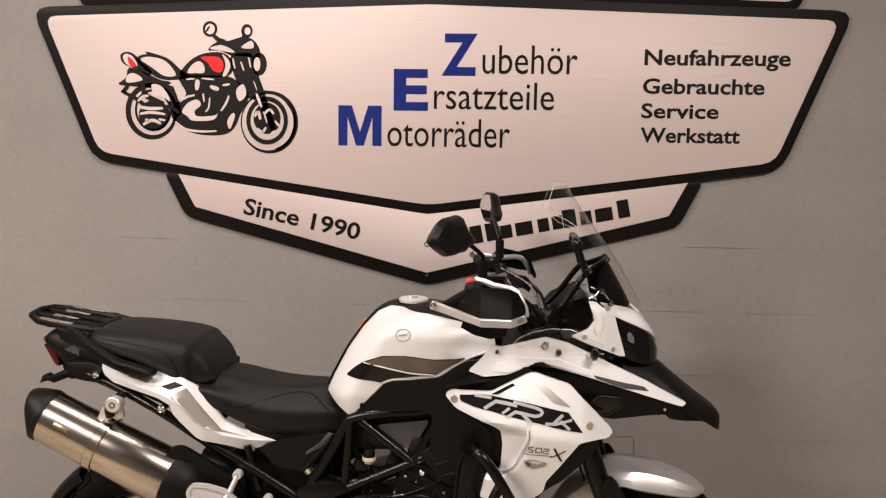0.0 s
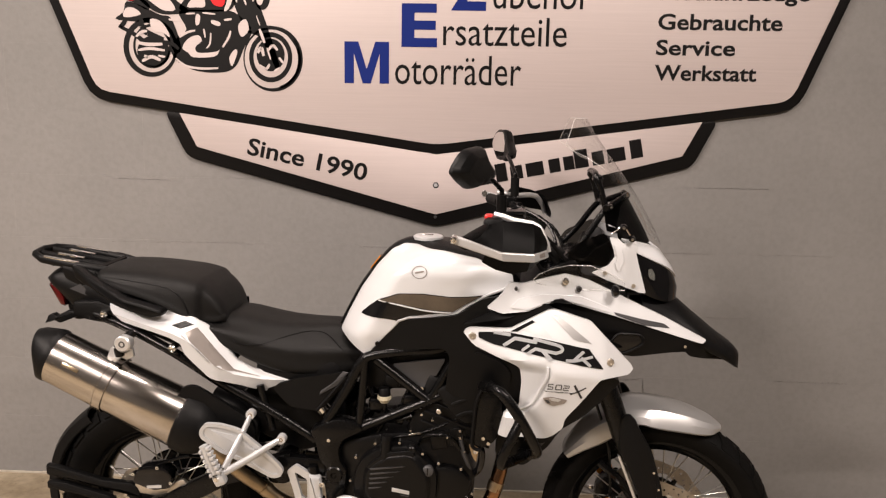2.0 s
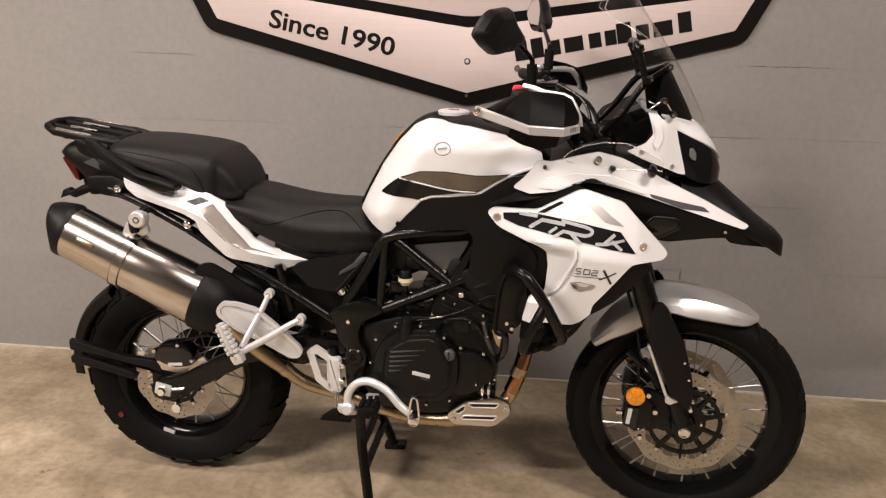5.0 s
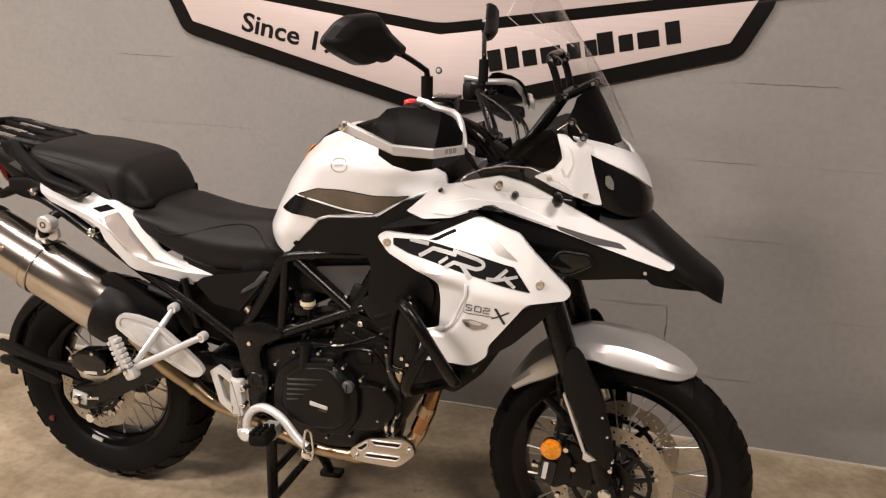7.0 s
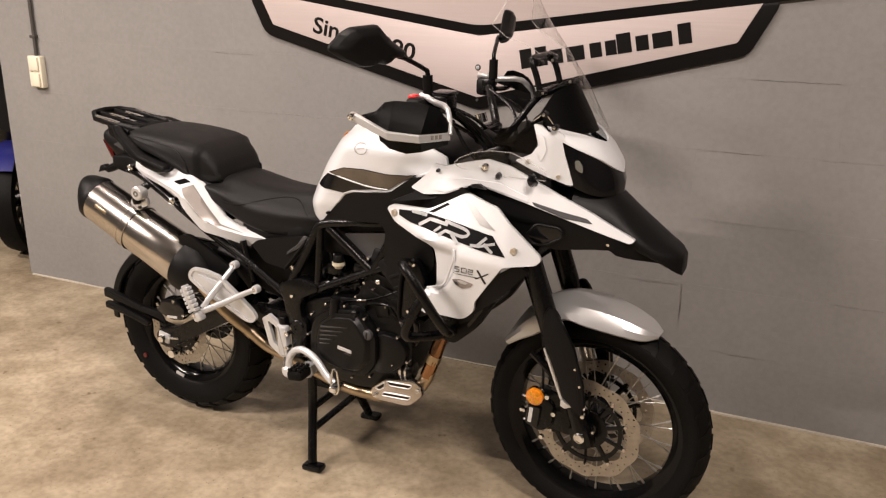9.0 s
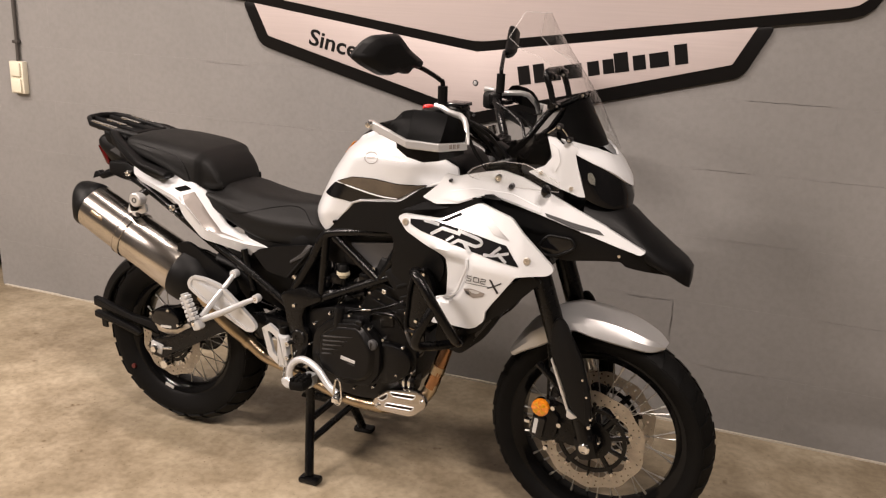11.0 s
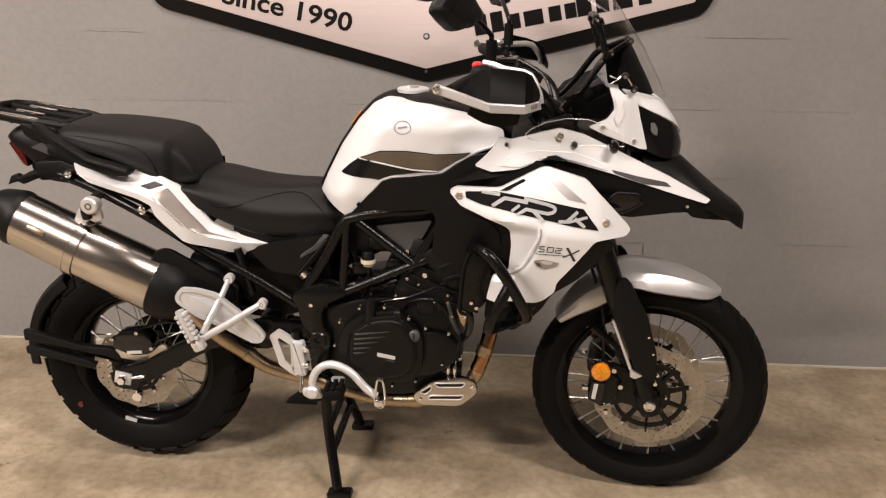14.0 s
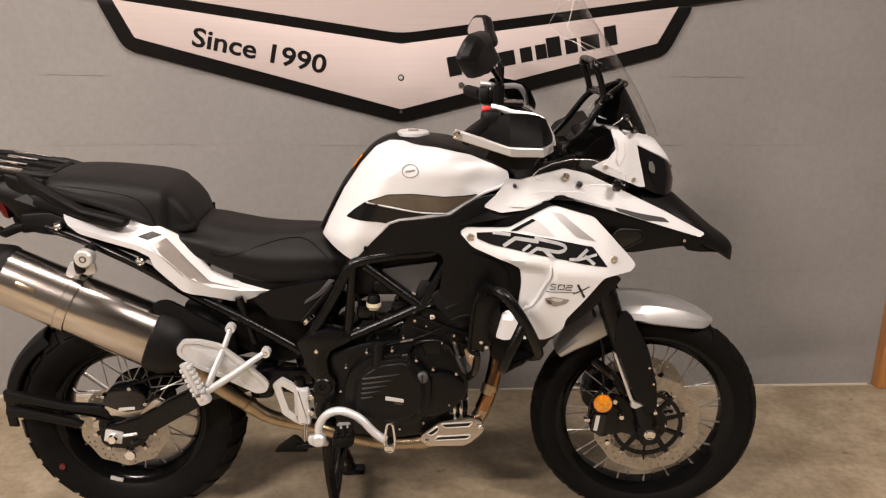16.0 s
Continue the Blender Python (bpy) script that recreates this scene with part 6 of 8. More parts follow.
for sgn in (-1, 1):
    grip = tube([(0.285, sgn * 0.255, 1.254), (0.265, sgn * 0.32, 1.249), (0.248, sgn * 0.385, 1.244)], 0.0175, 16)
    hpart("grip", grip, RUBBER, handlebar, "ribbed black rubber grip")
    hpart("switch_housing", box((0.300, sgn * 0.215, 1.258), (0.052, 0.062, 0.056), 0.014), PLASTIC, handlebar)
    if sgn < 0:
        hpart("kill_switch", box((0.287, sgn * 0.215, 1.284), (0.022, 0.030, 0.016), 0.005), RED, handlebar, "red kill switch")
        hpart("brake_reservoir", box((0.352, sgn * 0.165, 1.268), (0.055, 0.060, 0.046), 0.010), BLACKMETAL, handlebar, "black brake fluid reservoir")
        hpart("reservoir_lid", box((0.352, sgn * 0.165, 1.294), (0.058, 0.063, 0.010), 0.003), GLOSS, handlebar)
    hpart("clamp", box((0.318, sgn * 0.190, 1.264), (0.036, 0.034, 0.044), 0.008), BLACKMETAL, handlebar)
    hpart("lever", tube([(0.345, sgn * 0.185, 1.256), (0.350, sgn * 0.24, 1.250), (0.330, sgn * 0.32, 1.243), (0.318, sgn * 0.375, 1.240)], 0.0075, 8, flat=1.3), BLACKMETAL, handlebar)
    # mirror
    stem = [(0.318, sgn * 0.192, 1.270), (0.318, sgn * 0.193, 1.345), (0.314, sgn * 0.204, 1.360), (0.298, sgn * 0.262, 1.390), (0.290, sgn * 0.290, 1.400)]
    fore = 0.014 if sgn > 0 else 0
    arm = hpart("mirror_stem", tube([(0.318 + fore, sgn * 0.192, 1.285), (0.318 + fore, sgn * 0.193, 1.342)], 0.0135, 12, False), RUBBER, label="black mirror stem with rubber boot")
    hpart("stem_rod", tube([(x + fore, y, z) for x, y, z in stem], 0.0065, 10), BLACKMETAL, arm)
    outline = [(-0.122, -0.024), (-0.114, -0.040), (-0.085, -0.037), (-0.070, -0.050), (-0.048, -0.052), (-0.034, -0.046), (-0.010, -0.053), (0.030, -0.051), (0.084, -0.026), (0.119, -0.004), (0.115, 0.008), (0.084, 0.035), (0.055, 0.047), (-0.026, 0.050), (-0.066, 0.012), (-0.103, -0.012)]
    smooth = rounded(outline, 0.008, 2)
    glass = rounded([(-0.060, -0.034), (0.028, -0.042), (0.080, -0.020), (0.104, -0.001), (0.078, 0.028), (0.050, 0.038), (-0.022, 0.041), (-0.056, 0.006)], 0.012, 3)
    frame_m = Matrix.Translation((0.266 + 1.4 * fore, sgn * 0.390, 1.435 - 0.6 * fore)) @ Matrix.Rotation(radians(sgn * MIRROR_YAW), 4, "Z") @ Matrix.Rotation(radians(6), 4, "Y")
    rings = []
    for k, dx in ((0.92, -0.012), (1.0, -0.007), (1.0, 0.004), (0.90, 0.020), (0.62, 0.034), (0.55, 0.035)):
        rings.append([frame_m @ Vector((dx * 0.8, sgn * u * k * 0.99, v * k)) for u, v in smooth])
    mir = hpart("mirror", skin(rings), PLASTIC, arm, "angular black mirror housing", 30)
    hpart("mirror_glass", skin([[frame_m @ Vector((dx, sgn * u * 0.95, v)) for u, v in glass] for dx in (-0.0112, -0.0095)]), MIRROR, arm, "mirror glass")
    # hand guard
    strip = [((0.221, -0.412, 1.268), (0.217, -0.414, 1.248)), ((0.240, -0.414, 1.263), (0.236, -0.416, 1.243)), ((0.346, -0.438, 1.235), (0.351, -0.438, 1.214)), ((0.424, -0.406, 1.228), (0.425, -0.407, 1.208)), ((0.451, -0.303, 1.220), (0.454, -0.304, 1.200))]
    rings = []
    for k, (a, b) in enumerate(strip):
        a, b = (Vector((q[0], sgn * -q[1], q[2])) for q in (a, b))
        ahead = Vector(strip[min(k + 1, 4)][0]) - Vector(strip[max(k - 1, 0)][0])
        inward = Vector((-ahead.y, ahead.x, 0)).normalized() * 0.012
        inward.y *= -sgn
        h = (a - b) * 0.12
        rings.append([a - h + inward * 0.0, a + inward * 0.16, a + inward * 0.84, a - h + inward, b + h + inward, b + inward * 0.84, b + inward * 0.16, b + h])
    guard = hpart("hand_guard", skin(rings), ALLOY, label="hand guard with silver frame and black shield", angle=24)
    back = 0.024 if sgn > 0 else 0
    arm_pts = [(x - back, y, z - (0.004 if sgn < 0 and z > 1.23 else 0)) for x, y, z in ((0.300, sgn * 0.200, 1.292), (0.325, sgn * 0.206, 1.289), (0.352, sgn * 0.216, 1.281), (0.405, sgn * 0.250, 1.280), (0.424, sgn * 0.266, 1.274), (0.434, sgn * 0.276, 1.262), (0.448, sgn * 0.297, 1.238), (0.452, sgn * 0.304, 1.215))]
    hpart("frame_arm", tube(arm_pts, 0.0085, 10, False, flat=0.8), ALLOY, guard, "silver mounting arm")
    hpart("bar_end", lathe([(0.0035, -0.010), (0.0045, -0.012), (0.008, -0.011), (0.0095, -0.006), (0.0095, 0.012)] if sgn < 0 else [(0.0035, 0.010), (0.0045, 0.012), (0.008, 0.011), (0.0095, 0.006), (0.0095, -0.012)], (0.226, sgn * 0.412, 1.258), "y", 16), CHROME, guard)
    near = 0.055 if sgn > 0 else 0
    low = [Vector((x, sgn * y - near, z - 0.2 * near)) for x, y, z in ((0.276, 0.412, 1.256), (0.310, 0.420, 1.244), (0.346, 0.428, 1.235), (0.385, 0.412, 1.230), (0.422, 0.396, 1.228), (0.436, 0.350, 1.224), (0.447, 0.305, 1.219))]
    high = [Vector((x, sgn * y - near, z - 0.2 * near)) for x, y, z in ((0.298, 0.404, 1.279), (0.316, 0.396, 1.299), (0.340, 0.386, 1.304), (0.380, 0.362, 1.300), (0.412, 0.336, 1.292), (0.430, 0.318, 1.280), (0.446, 0.298, 1.244))]
    bm = bmesh.new()
    grid = []
    for v in range(7):
        t = v / 6
        out = 0.007 * math.sin(math.pi * t * 0.9)
        grid.append([bm.verts.new(a * (1 - t) + b * t + Vector((0.5, sgn * 0.85, 0.1)) * out) for a, b in zip(low, high)])
    for a, b in zip(grid, grid[1:]):
        for j in range(len(a) - 1):
            bm.faces.new((a[j], a[j + 1], b[j + 1], b[j]))
    bmesh.ops.solidify(bm, geom=bm.faces[:], thickness=0.004)
    hpart("shield", bm, PLASTIC, guard, "black plastic hand shield", 10)
    bm = bmesh.new()
    grid = [[bm.verts.new(a + Vector((-0.006 - 0.012 * t, -sgn * (0.010 + 0.022 * t), -0.016 - 0.044 * t * (1 - 0.5 * abs(j - 2) / 3)))) for j, a in enumerate(low[1:])] for t in (0.0, 0.5, 1.0)]
    for a, b in zip(grid, grid[1:]):
        for j in range(len(a) - 1):
            bm.faces.new((a[j], a[j + 1], b[j + 1], b[j]))
    bmesh.ops.solidify(bm, geom=bm.faces[:], thickness=0.004)
    hpart("under_flap", bm, PLASTIC, guard)
    for k in range(3):
        u = 0.42 + 0.13 * k
        c = (Vector((0.4245, sgn * 0.4075, 1.220)) * (1 - u) + Vector((0.4525, sgn * 0.3045, 1.2115)) * u)
        hpart("logo_bar", box(c, (0.004, 0.008, 0.010), 0.0005, Matrix.Rotation(radians(sgn * 15), 4, "Z")), GREYDECAL, guard)
for k, pts in enumerate(([(0.34, -0.15, 1.26), (0.43, -0.12, 1.22), (0.47, -0.06, 1.14), (0.46, -0.03, 1.05)], [(0.31, -0.2, 1.25), (0.42, -0.15, 1.19), (0.46, -0.09, 1.12), (0.44, -0.05, 1.03)], [(0.34, 0.15, 1.26), (0.44, 0.10, 1.21), (0.47, 0.05, 1.12)], [(0.30, 0.2, 1.25), (0.45, 0.15, 1.20), (0.50, 0.08, 1.10)])):
    hpart("control_cable", tube(pts, 0.005 + 0.001 * (k % 2), 8), BLACKMETAL)
bpart("steering_head", rod((0.475, 0, 1.02), (0.425, 0, 1.17), 0.036), BLACKMETAL)
bpart("dash_tray", box((0.44, 0, 1.09), (0.17, 0.22, 0.03), 0.012, Matrix.Rotation(radians(-8), 4, "Y")), PLASTIC)
bpart("nose_core", box((0.555, 0, 1.04), (0.20, 0.23, 0.13), 0.03), PLASTIC)
bpart("key_switch", rod((0.385, 0, 1.19), (0.377, 0, 1.215), 0.017), CHROME)

# dark side cheeks of the instrument pod, and the wiring behind the fork crown
for sgn in (-1, 1):
    cheek = slab([(0.520, 1.124), (0.532, 1.156), (0.556, 1.186), (0.598, 1.212), (0.612, 1.190), (0.614, 1.140), (0.575, 1.112), (0.535, 1.112)], sgn * 0.096, sgn * 0.104, 0.008, 0.002)
    bpart("pod_cheek", cheek, DARKGREY, inst, "dark grey instrument pod cheek")
bpart("wiring_plug", box((0.452, -0.085, 1.165), (0.040, 0.030, 0.046), 0.007, Matrix.Rotation(radians(28), 4, "Y")), PLASTIC)
bpart("wiring_plug", box((0.482, -0.070, 1.135), (0.046, 0.034, 0.040), 0.007, Matrix.Rotation(radians(-20), 4, "Y")), PLASTIC)
for pts in ([(0.395, -0.17, 1.245), (0.432, -0.135, 1.212), (0.462, -0.11, 1.172), (0.505, -0.095, 1.128)], [(0.385, -0.14, 1.235), (0.420, -0.11, 1.19), (0.448, -0.10, 1.148), (0.478, -0.09, 1.10)], [(0.360, -0.12, 1.215), (0.395, -0.12, 1.155), (0.420, -0.11, 1.12), (0.450, -0.10, 1.085)]):
    bpart("wiring_loom", tube(pts, 0.0055, 8), RUBBER)

# frame
for sgn in (-1, 1):
    y = sgn * 0.128
    for pts, r in (([(-0.215, y, 0.615), (-0.130, y, 0.760), (-0.085, y, 0.845), (-0.045, y, 0.868), (0.040, y * 0.98, 0.882), (0.180, y * 0.9, 0.905), (0.40, sgn * 0.05, 1.02)], 0.0150),
                   ([(-0.100, y, 0.642), (0.0, y, 0.688), (0.124, y, 0.747), (0.19, y * 0.9, 0.775), (0.30, sgn * 0.08, 0.85), (0.43, sgn * 0.04, 0.97)], 0.0135), ([(-0.045, y, 0.855), (0.105, y, 0.740)], 0.0135),
                   ([(-0.092, y, 0.650), (-0.075, y, 0.850)], 0.0125), ([(0.112, y, 0.742), (0.200, y * 0.95, 0.900)], 0.0135)):
        bpart("frame_tube", tube(pts, r, 14), BLACKMETAL, label="satin black trellis frame tube")
    plate = [(-0.236, 0.640), (-0.200, 0.662), (-0.145, 0.680), (-0.084, 0.663), (-0.078, 0.645), (-0.105, 0.630), (-0.140, 0.612), (-0.150, 0.580), (-0.144, 0.545), (-0.126, 0.526), (-0.128, 0.480), (-0.145, 0.400), (-0.185, 0.400), (-0.192, 0.486), (-0.184, 0.528), (-0.208, 0.550), (-0.216, 0.599)]
    pl = bpart("pivot_plate", slab(plate, sgn * 0.100, sgn * 0.148, 0.018, 0.007), BLACKMETAL, label="black swingarm pivot plate")
    for x, z, r in ((-0.177, 0.614, 0.0062), (-0.162, 0.508, 0.026), (-0.162, 0.508, 0.012)):
        bpart("bolt", lathe([(r * 0.4, -0.006), (r * 0.85, -0.006), (r, -0.002), (r, 0.004)], (x, sgn * 0.148, z), "y", 14), BLACKMETAL if r > 0.02 else (GLOSS if r > 0.01 else CHROME), pl)
    cpart("cover_bevel", slab([(-0.140, 0.814), (-0.124, 0.811), (-0.158, 0.771), (-0.208, 0.741), (-0.206, 0.752), (-0.168, 0.779)], sgn * 0.156, sgn * 0.163, 0.003, 0.002), DARKGREY, label="grey bevelled edge of the cover below the seat")
    bpart("side_cover", panel([(-0.346, 0.752), (-0.330, 0.768), (-0.272, 0.786), (-0.147, 0.809), (-0.115, 0.803), (-0.190, 0.710), (-0.215, 0.690), (-0.297, 0.700)], lambda x, z: 0.122, 0.006, 0.03, 0.004, 0.008, sgn, 0.0), PLASTIC, label="black side cover under the seat")
    bpart("cover_edge", rod((-0.215, sgn * 0.128, 0.695), (-0.130, sgn * 0.128, 0.798), 0.0045), PLASTIC)
    bpart("triangle_cover", panel([(-0.002, 0.838), (0.155, 0.860), (0.100, 0.758)], lambda x, z: 0.112, 0.006, 0.03, 0.005, 0.012, sgn, 0.0), DARKGREY, label="dark triangular frame cover")
    bolt((0.088, -0.122 if sgn < 0 else 0.118, 0.772), bike, 0.006)
    bpart("subframe_strut", rod((-0.385, sgn * 0.118, 0.760), (-0.350, sgn * 0.118, 0.625), 0.011), BLACKMETAL)
bpart("airbox", box((0.05, 0, 0.83), (0.30, 0.20, 0.16), 0.03), PLASTIC, label="black airbox inside the frame")
bpart("battery_tray", box((-0.28, 0, 0.78), (0.26, 0.20, 0.13), 0.03), PLASTIC)
res = bpart("fluid_reservoir", lathe([(0.006, -0.016), (0.013, -0.014), (0.017, -0.006), (0.0205, -0.004), (0.0205, 0.006), (0.006, 0.007)], (-0.021, -0.115, 0.738), "z", 20), YELLOWED, label="yellowed brake fluid reservoir")
bpart("reservoir_cap", lathe([(0.004, 0.030), (0.014, 0.029), (0.017, 0.022), (0.018, 0.007)], (-0.021, -0.115, 0.738), "z", 20), PLASTIC, res)
bpart("hose", tube([(-0.021, -0.115, 0.724), (-0.020, -0.11, 0.67), (-0.04, -0.11, 0.63)], 0.006, 8), BLACKMETAL, res)
cpart("shock_absorber", rod((-0.26, 0, 0.72), (-0.22, 0, 0.46), 0.034, sides=20), BLACKMETAL, label="rear shock absorber")
bm = bmesh.new()
tube([(-0.26 + 0.04 * t + 0.040 * math.sin(t * 44) * 0.15, 0.040 * math.cos(t * 44), 0.71 - 0.24 * t + 0.040 * math.sin(t * 44)) for t in [i / 90 for i in range(91)]], 0.006, 6, False, bm=bm)
cpart("shock_spring", bm, BLACKMETAL)
cpart("shock_canister", rod((-0.250, -0.105, 0.728), (-0.205, -0.105, 0.672), 0.021, sides=18), CHROME, label="chrome shock canister")

cpart("splash_guard", slab([(-0.520, 0.650), (-0.420, 0.745), (-0.180, 0.780), (-0.170, 0.560), (-0.280, 0.520), (-0.400, 0.560)], -0.055, 0.055, 0.02, 0.006), PLASTIC, label="black plastic splash guard ahead of the rear tyre")
# engine
eng = bpart("engine", slab([(-0.150, 0.600), (-0.02, 0.635), (0.12, 0.640), (0.215, 0.600), (0.245, 0.520), (0.240, 0.420), (0.190, 0.355), (0.05, 0.330), (-0.10, 0.345), (-0.155, 0.420)], -0.125, 0.125, 0.03, 0.012), CASTBLACK, label="black twin-cylinder engine")
cyl = box((0.165, 0, 0.690), (0.20, 0.24, 0.20), 0.018, Matrix.Rotation(radians(20), 4, "Y"))
bpart("cylinder_block", cyl, PLASTIC, eng)
for i in range(5):
    bpart("cooling_fin", box((0.185 + 0.011 * i, 0, 0.640 + 0.030 * i), (0.21, 0.255, 0.007), 0.002, Matrix.Rotation(radians(20), 4, "Y")), PLASTIC, eng)
cover = [(-0.104, 0.460), (-0.100, 0.523), (-0.084, 0.565), (-0.028, 0.606), (0.064, 0.617), (0.100, 0.578), (0.138, 0.542), (0.137, 0.452), (0.100, 0.398), (0.004, 0.390), (-0.085, 0.405)]
bpart("clutch_cover", slab(cover, -0.120, -0.168, 0.020, 0.008), CASTBLACK, eng, "faceted black clutch cover")
face = [(-0.072, 0.475), (-0.064, 0.546), (-0.006, 0.588), (0.066, 0.597), (0.092, 0.566), (0.116, 0.524), (0.112, 0.454), (0.080, 0.420), (0.004, 0.412), (-0.060, 0.432)]
rings = [[Vector((0.022 + (x - 0.022) * k, y, 0.500 + (z - 0.500) * k)) for x, z in rounded(face, 0.020, 3)] for k, y in ((1.10, -0.163), (1.0, -0.176), (0.95, -0.1815), (0.90, -0.183), (0.4, -0.184))]
bpart("cover_face", skin(rings), CASTBLACK, eng, angle=14)
# Lighter strips paint the highlights on the cover's raised ribs.
for i in range(5):
    x0, x1, z = -0.052 - 0.001 * i, 0.052 - 0.017 * i, 0.548 - 0.0145 * i
    bpart("rib_highlight", slab([(x0, z + 0.002), (x1, z + 0.012 * (x1 - x0) / 0.1 + 0.002), (x1 - 0.008, z + 0.012 * (x1 - x0) / 0.1 - 0.002), (x0 + 0.003, z - 0.0035)], -0.1815, -0.1850, 0.0015, 0.001), DARKGREY, eng)
bpart("logo_bar", slab([(0.012, 0.496), (0.062, 0.487), (0.061, 0.476), (0.011, 0.484)], -0.1830, -0.1850, 0.002, 0.0005), SILVER, eng, "pale raised bar on the clutch cover")
bpart("logo_bar", slab([(0.036, 0.476), (0.060, 0.472), (0.060, 0.469), (0.036, 0.473)], -0.1825, -0.1845, 0.001, 0), DARKGREY, eng)
bpart("generator_cover", slab([(-0.11, 0.44), (-0.09, 0.55), (0.0, 0.60), (0.10, 0.56), (0.13, 0.46), (0.07, 0.38), (-0.06, 0.37)], 0.120, 0.178, 0.03, 0.012), CASTBLACK, eng)
second = [(0.115, 0.545), (0.170, 0.548), (0.212, 0.536), (0.236, 0.507), (0.232, 0.470), (0.205, 0.440), (0.165, 0.415), (0.115, 0.410)]
bpart("side_cover", slab(second, -0.110, -0.150, 0.022, 0.009), CASTBLACK, eng)
for x, y, z, r in ((0.091, 0.150, 0.705, 0.0045), (0.139, 0.150, 0.716, 0.0078), (-0.039, 0.165, 0.618, 0.0045), (0.030, 0.165, 0.624, 0.0045), (-0.096, 0.160, 0.572, 0.0045), (0.096, 0.160, 0.592, 0.0045), (0.142, 0.155, 0.563, 0.0048), (0.206, 0.152, 0.548, 0.0048),
                   (0.239, 0.150, 0.473, 0.0042), (0.188, 0.152, 0.453, 0.0035), (-0.112, 0.160, 0.500, 0.004), (-0.108, 0.160, 0.430, 0.004), (0.116, 0.165, 0.404, 0.004), (0.05, 0.165, 0.386, 0.004), (0.122, 0.150, 0.690, 0.003), (0.060, 0.150, 0.655, 0.0035), (0.165, 0.150, 0.640, 0.003), (-0.010, 0.140, 0.652, 0.003), (0.215, 0.150, 0.600, 0.003)):
    bolt((x, -y, z), eng, r)
bpart("cover_eye", lathe([(0.004, -0.010), (0.008, -0.012), (0.012, -0.008), (0.012, 0.012)], (0.066, -0.166, 0.606), "y", 14), CASTBLACK, eng)
bpart("sight_glass", lathe([(0.003, -0.006), (0.012, -0.006), (0.016, -0.003), (0.017, 0.008)], (0.112, -0.172, 0.545), "y", 20), DARKGREY, eng, "dark round inspection plug")
bpart("plug_slot", box((0.112, -0.1785, 0.545), (0.003, 0.003, 0.022), 0.0005), GLOSS, eng)
bpart("oil_filler", rod((-0.009, -0.166, 0.574), (-0.008, -0.160, 0.634), 0.0165, 0.0150), CASTBLACK, eng)
bpart("filler_top", rod((-0.008, -0.160, 0.630), (-0.0075, -0.159, 0.642), 0.0180, 0.0160, 10), CASTBLACK, eng)
bpart("side_bracket", slab([(0.226, 0.622), (0.250, 0.630), (0.254, 0.600), (0.248, 0.570), (0.238, 0.585)], -0.148, -0.154, 0.004, 0.001), PIPE, eng)
bolt((0.246, -0.156, 0.604), eng, 0.0078)
bpart("oil_filter", lathe([(0.010, -0.028), (0.028, -0.026), (0.032, -0.015), (0.030, 0), (0.032, 0.012), (0.028, 0.026), (0.010, 0.028)], (0.215, -0.105, 0.425), "x", 20), BLACKMETAL, eng)
for r in (-0.014, 0.004):
    bpart("filter_band", lathe([(0.0325, r), (0.034, r + 0.002), (0.034, r + 0.006), (0.0325, r + 0.008)], (0.215, -0.105, 0.425), "x", 20), CHROME, eng)
for pts, r in (([(-0.12, -0.12, 0.64), (-0.06, -0.13, 0.675), (0.0, -0.12, 0.67), (0.06, -0.125, 0.69)], 0.006),
               ([(0.08, -0.12, 0.60), (0.10, -0.14, 0.635), (0.17, -0.145, 0.64), (0.20, -0.14, 0.60)], 0.005)):
    bpart("engine_hose", tube(pts, r, 8), BLACKMETAL if r < 0.009 else SILVER)
for i, (x, z) in enumerate(((-0.01, 0.675), (0.035, 0.69), (0.075, 0.672), (0.055, 0.73), (0.0, 0.785), (-0.045, 0.715))):
    bpart("throttle_body", box((x, -0.085 - 0.01 * (i % 2), z), (0.045, 0.05, 0.040), 0.010), BLACKMETAL if i % 2 else PLASTIC)
head = bpart("head_cover", slab([(0.080, 0.628), (0.094, 0.645), (0.150, 0.672), (0.190, 0.684), (0.216, 0.660), (0.222, 0.630), (0.204, 0.572), (0.150, 0.552), (0.108, 0.560)], -0.095, -0.124, 0.010, 0.006), CASTBLACK, eng, "ribbed black cylinder side")
bpart("head_panel", slab([(0.112, 0.632), (0.158, 0.650), (0.164, 0.600), (0.120, 0.588)], -0.122, -0.129, 0.006, 0.003), CASTBLACK, eng)
bpart("head_panel", slab([(0.168, 0.656), (0.200, 0.664), (0.206, 0.628), (0.180, 0.606), (0.172, 0.604)], -0.122, -0.130, 0.006, 0.003), CASTBLACK, eng)
duct = cpart("air_duct", slab([(0.128, 0.772), (0.150, 0.790), (0.200, 0.802), (0.262, 0.796), (0.256, 0.740), (0.246, 0.690), (0.216, 0.676), (0.180, 0.706), (0.150, 0.740)], -0.150, -0.178, 0.012, 0.008), PLASTIC, label="black air duct beside the radiator")
for pts in ([(0.176, 0.734), (0.216, 0.752), (0.256, 0.762)], [(0.190, 0.700), (0.216, 0.712), (0.246, 0.716)]):
    cpart("duct_ridge", tube([(x, -0.178, z) for x, z in pts], 0.0060, 8, flat=0.7), PLASTIC, duct)
cpart("coolant_pipe", tube([(0.196, -0.150, 0.655), (0.203, -0.160, 0.622), (0.211, -0.165, 0.590), (0.224, -0.160, 0.556), (0.232, -0.150, 0.535)], 0.0078, 10), DARKGREY, eng, "grey coolant pipe")
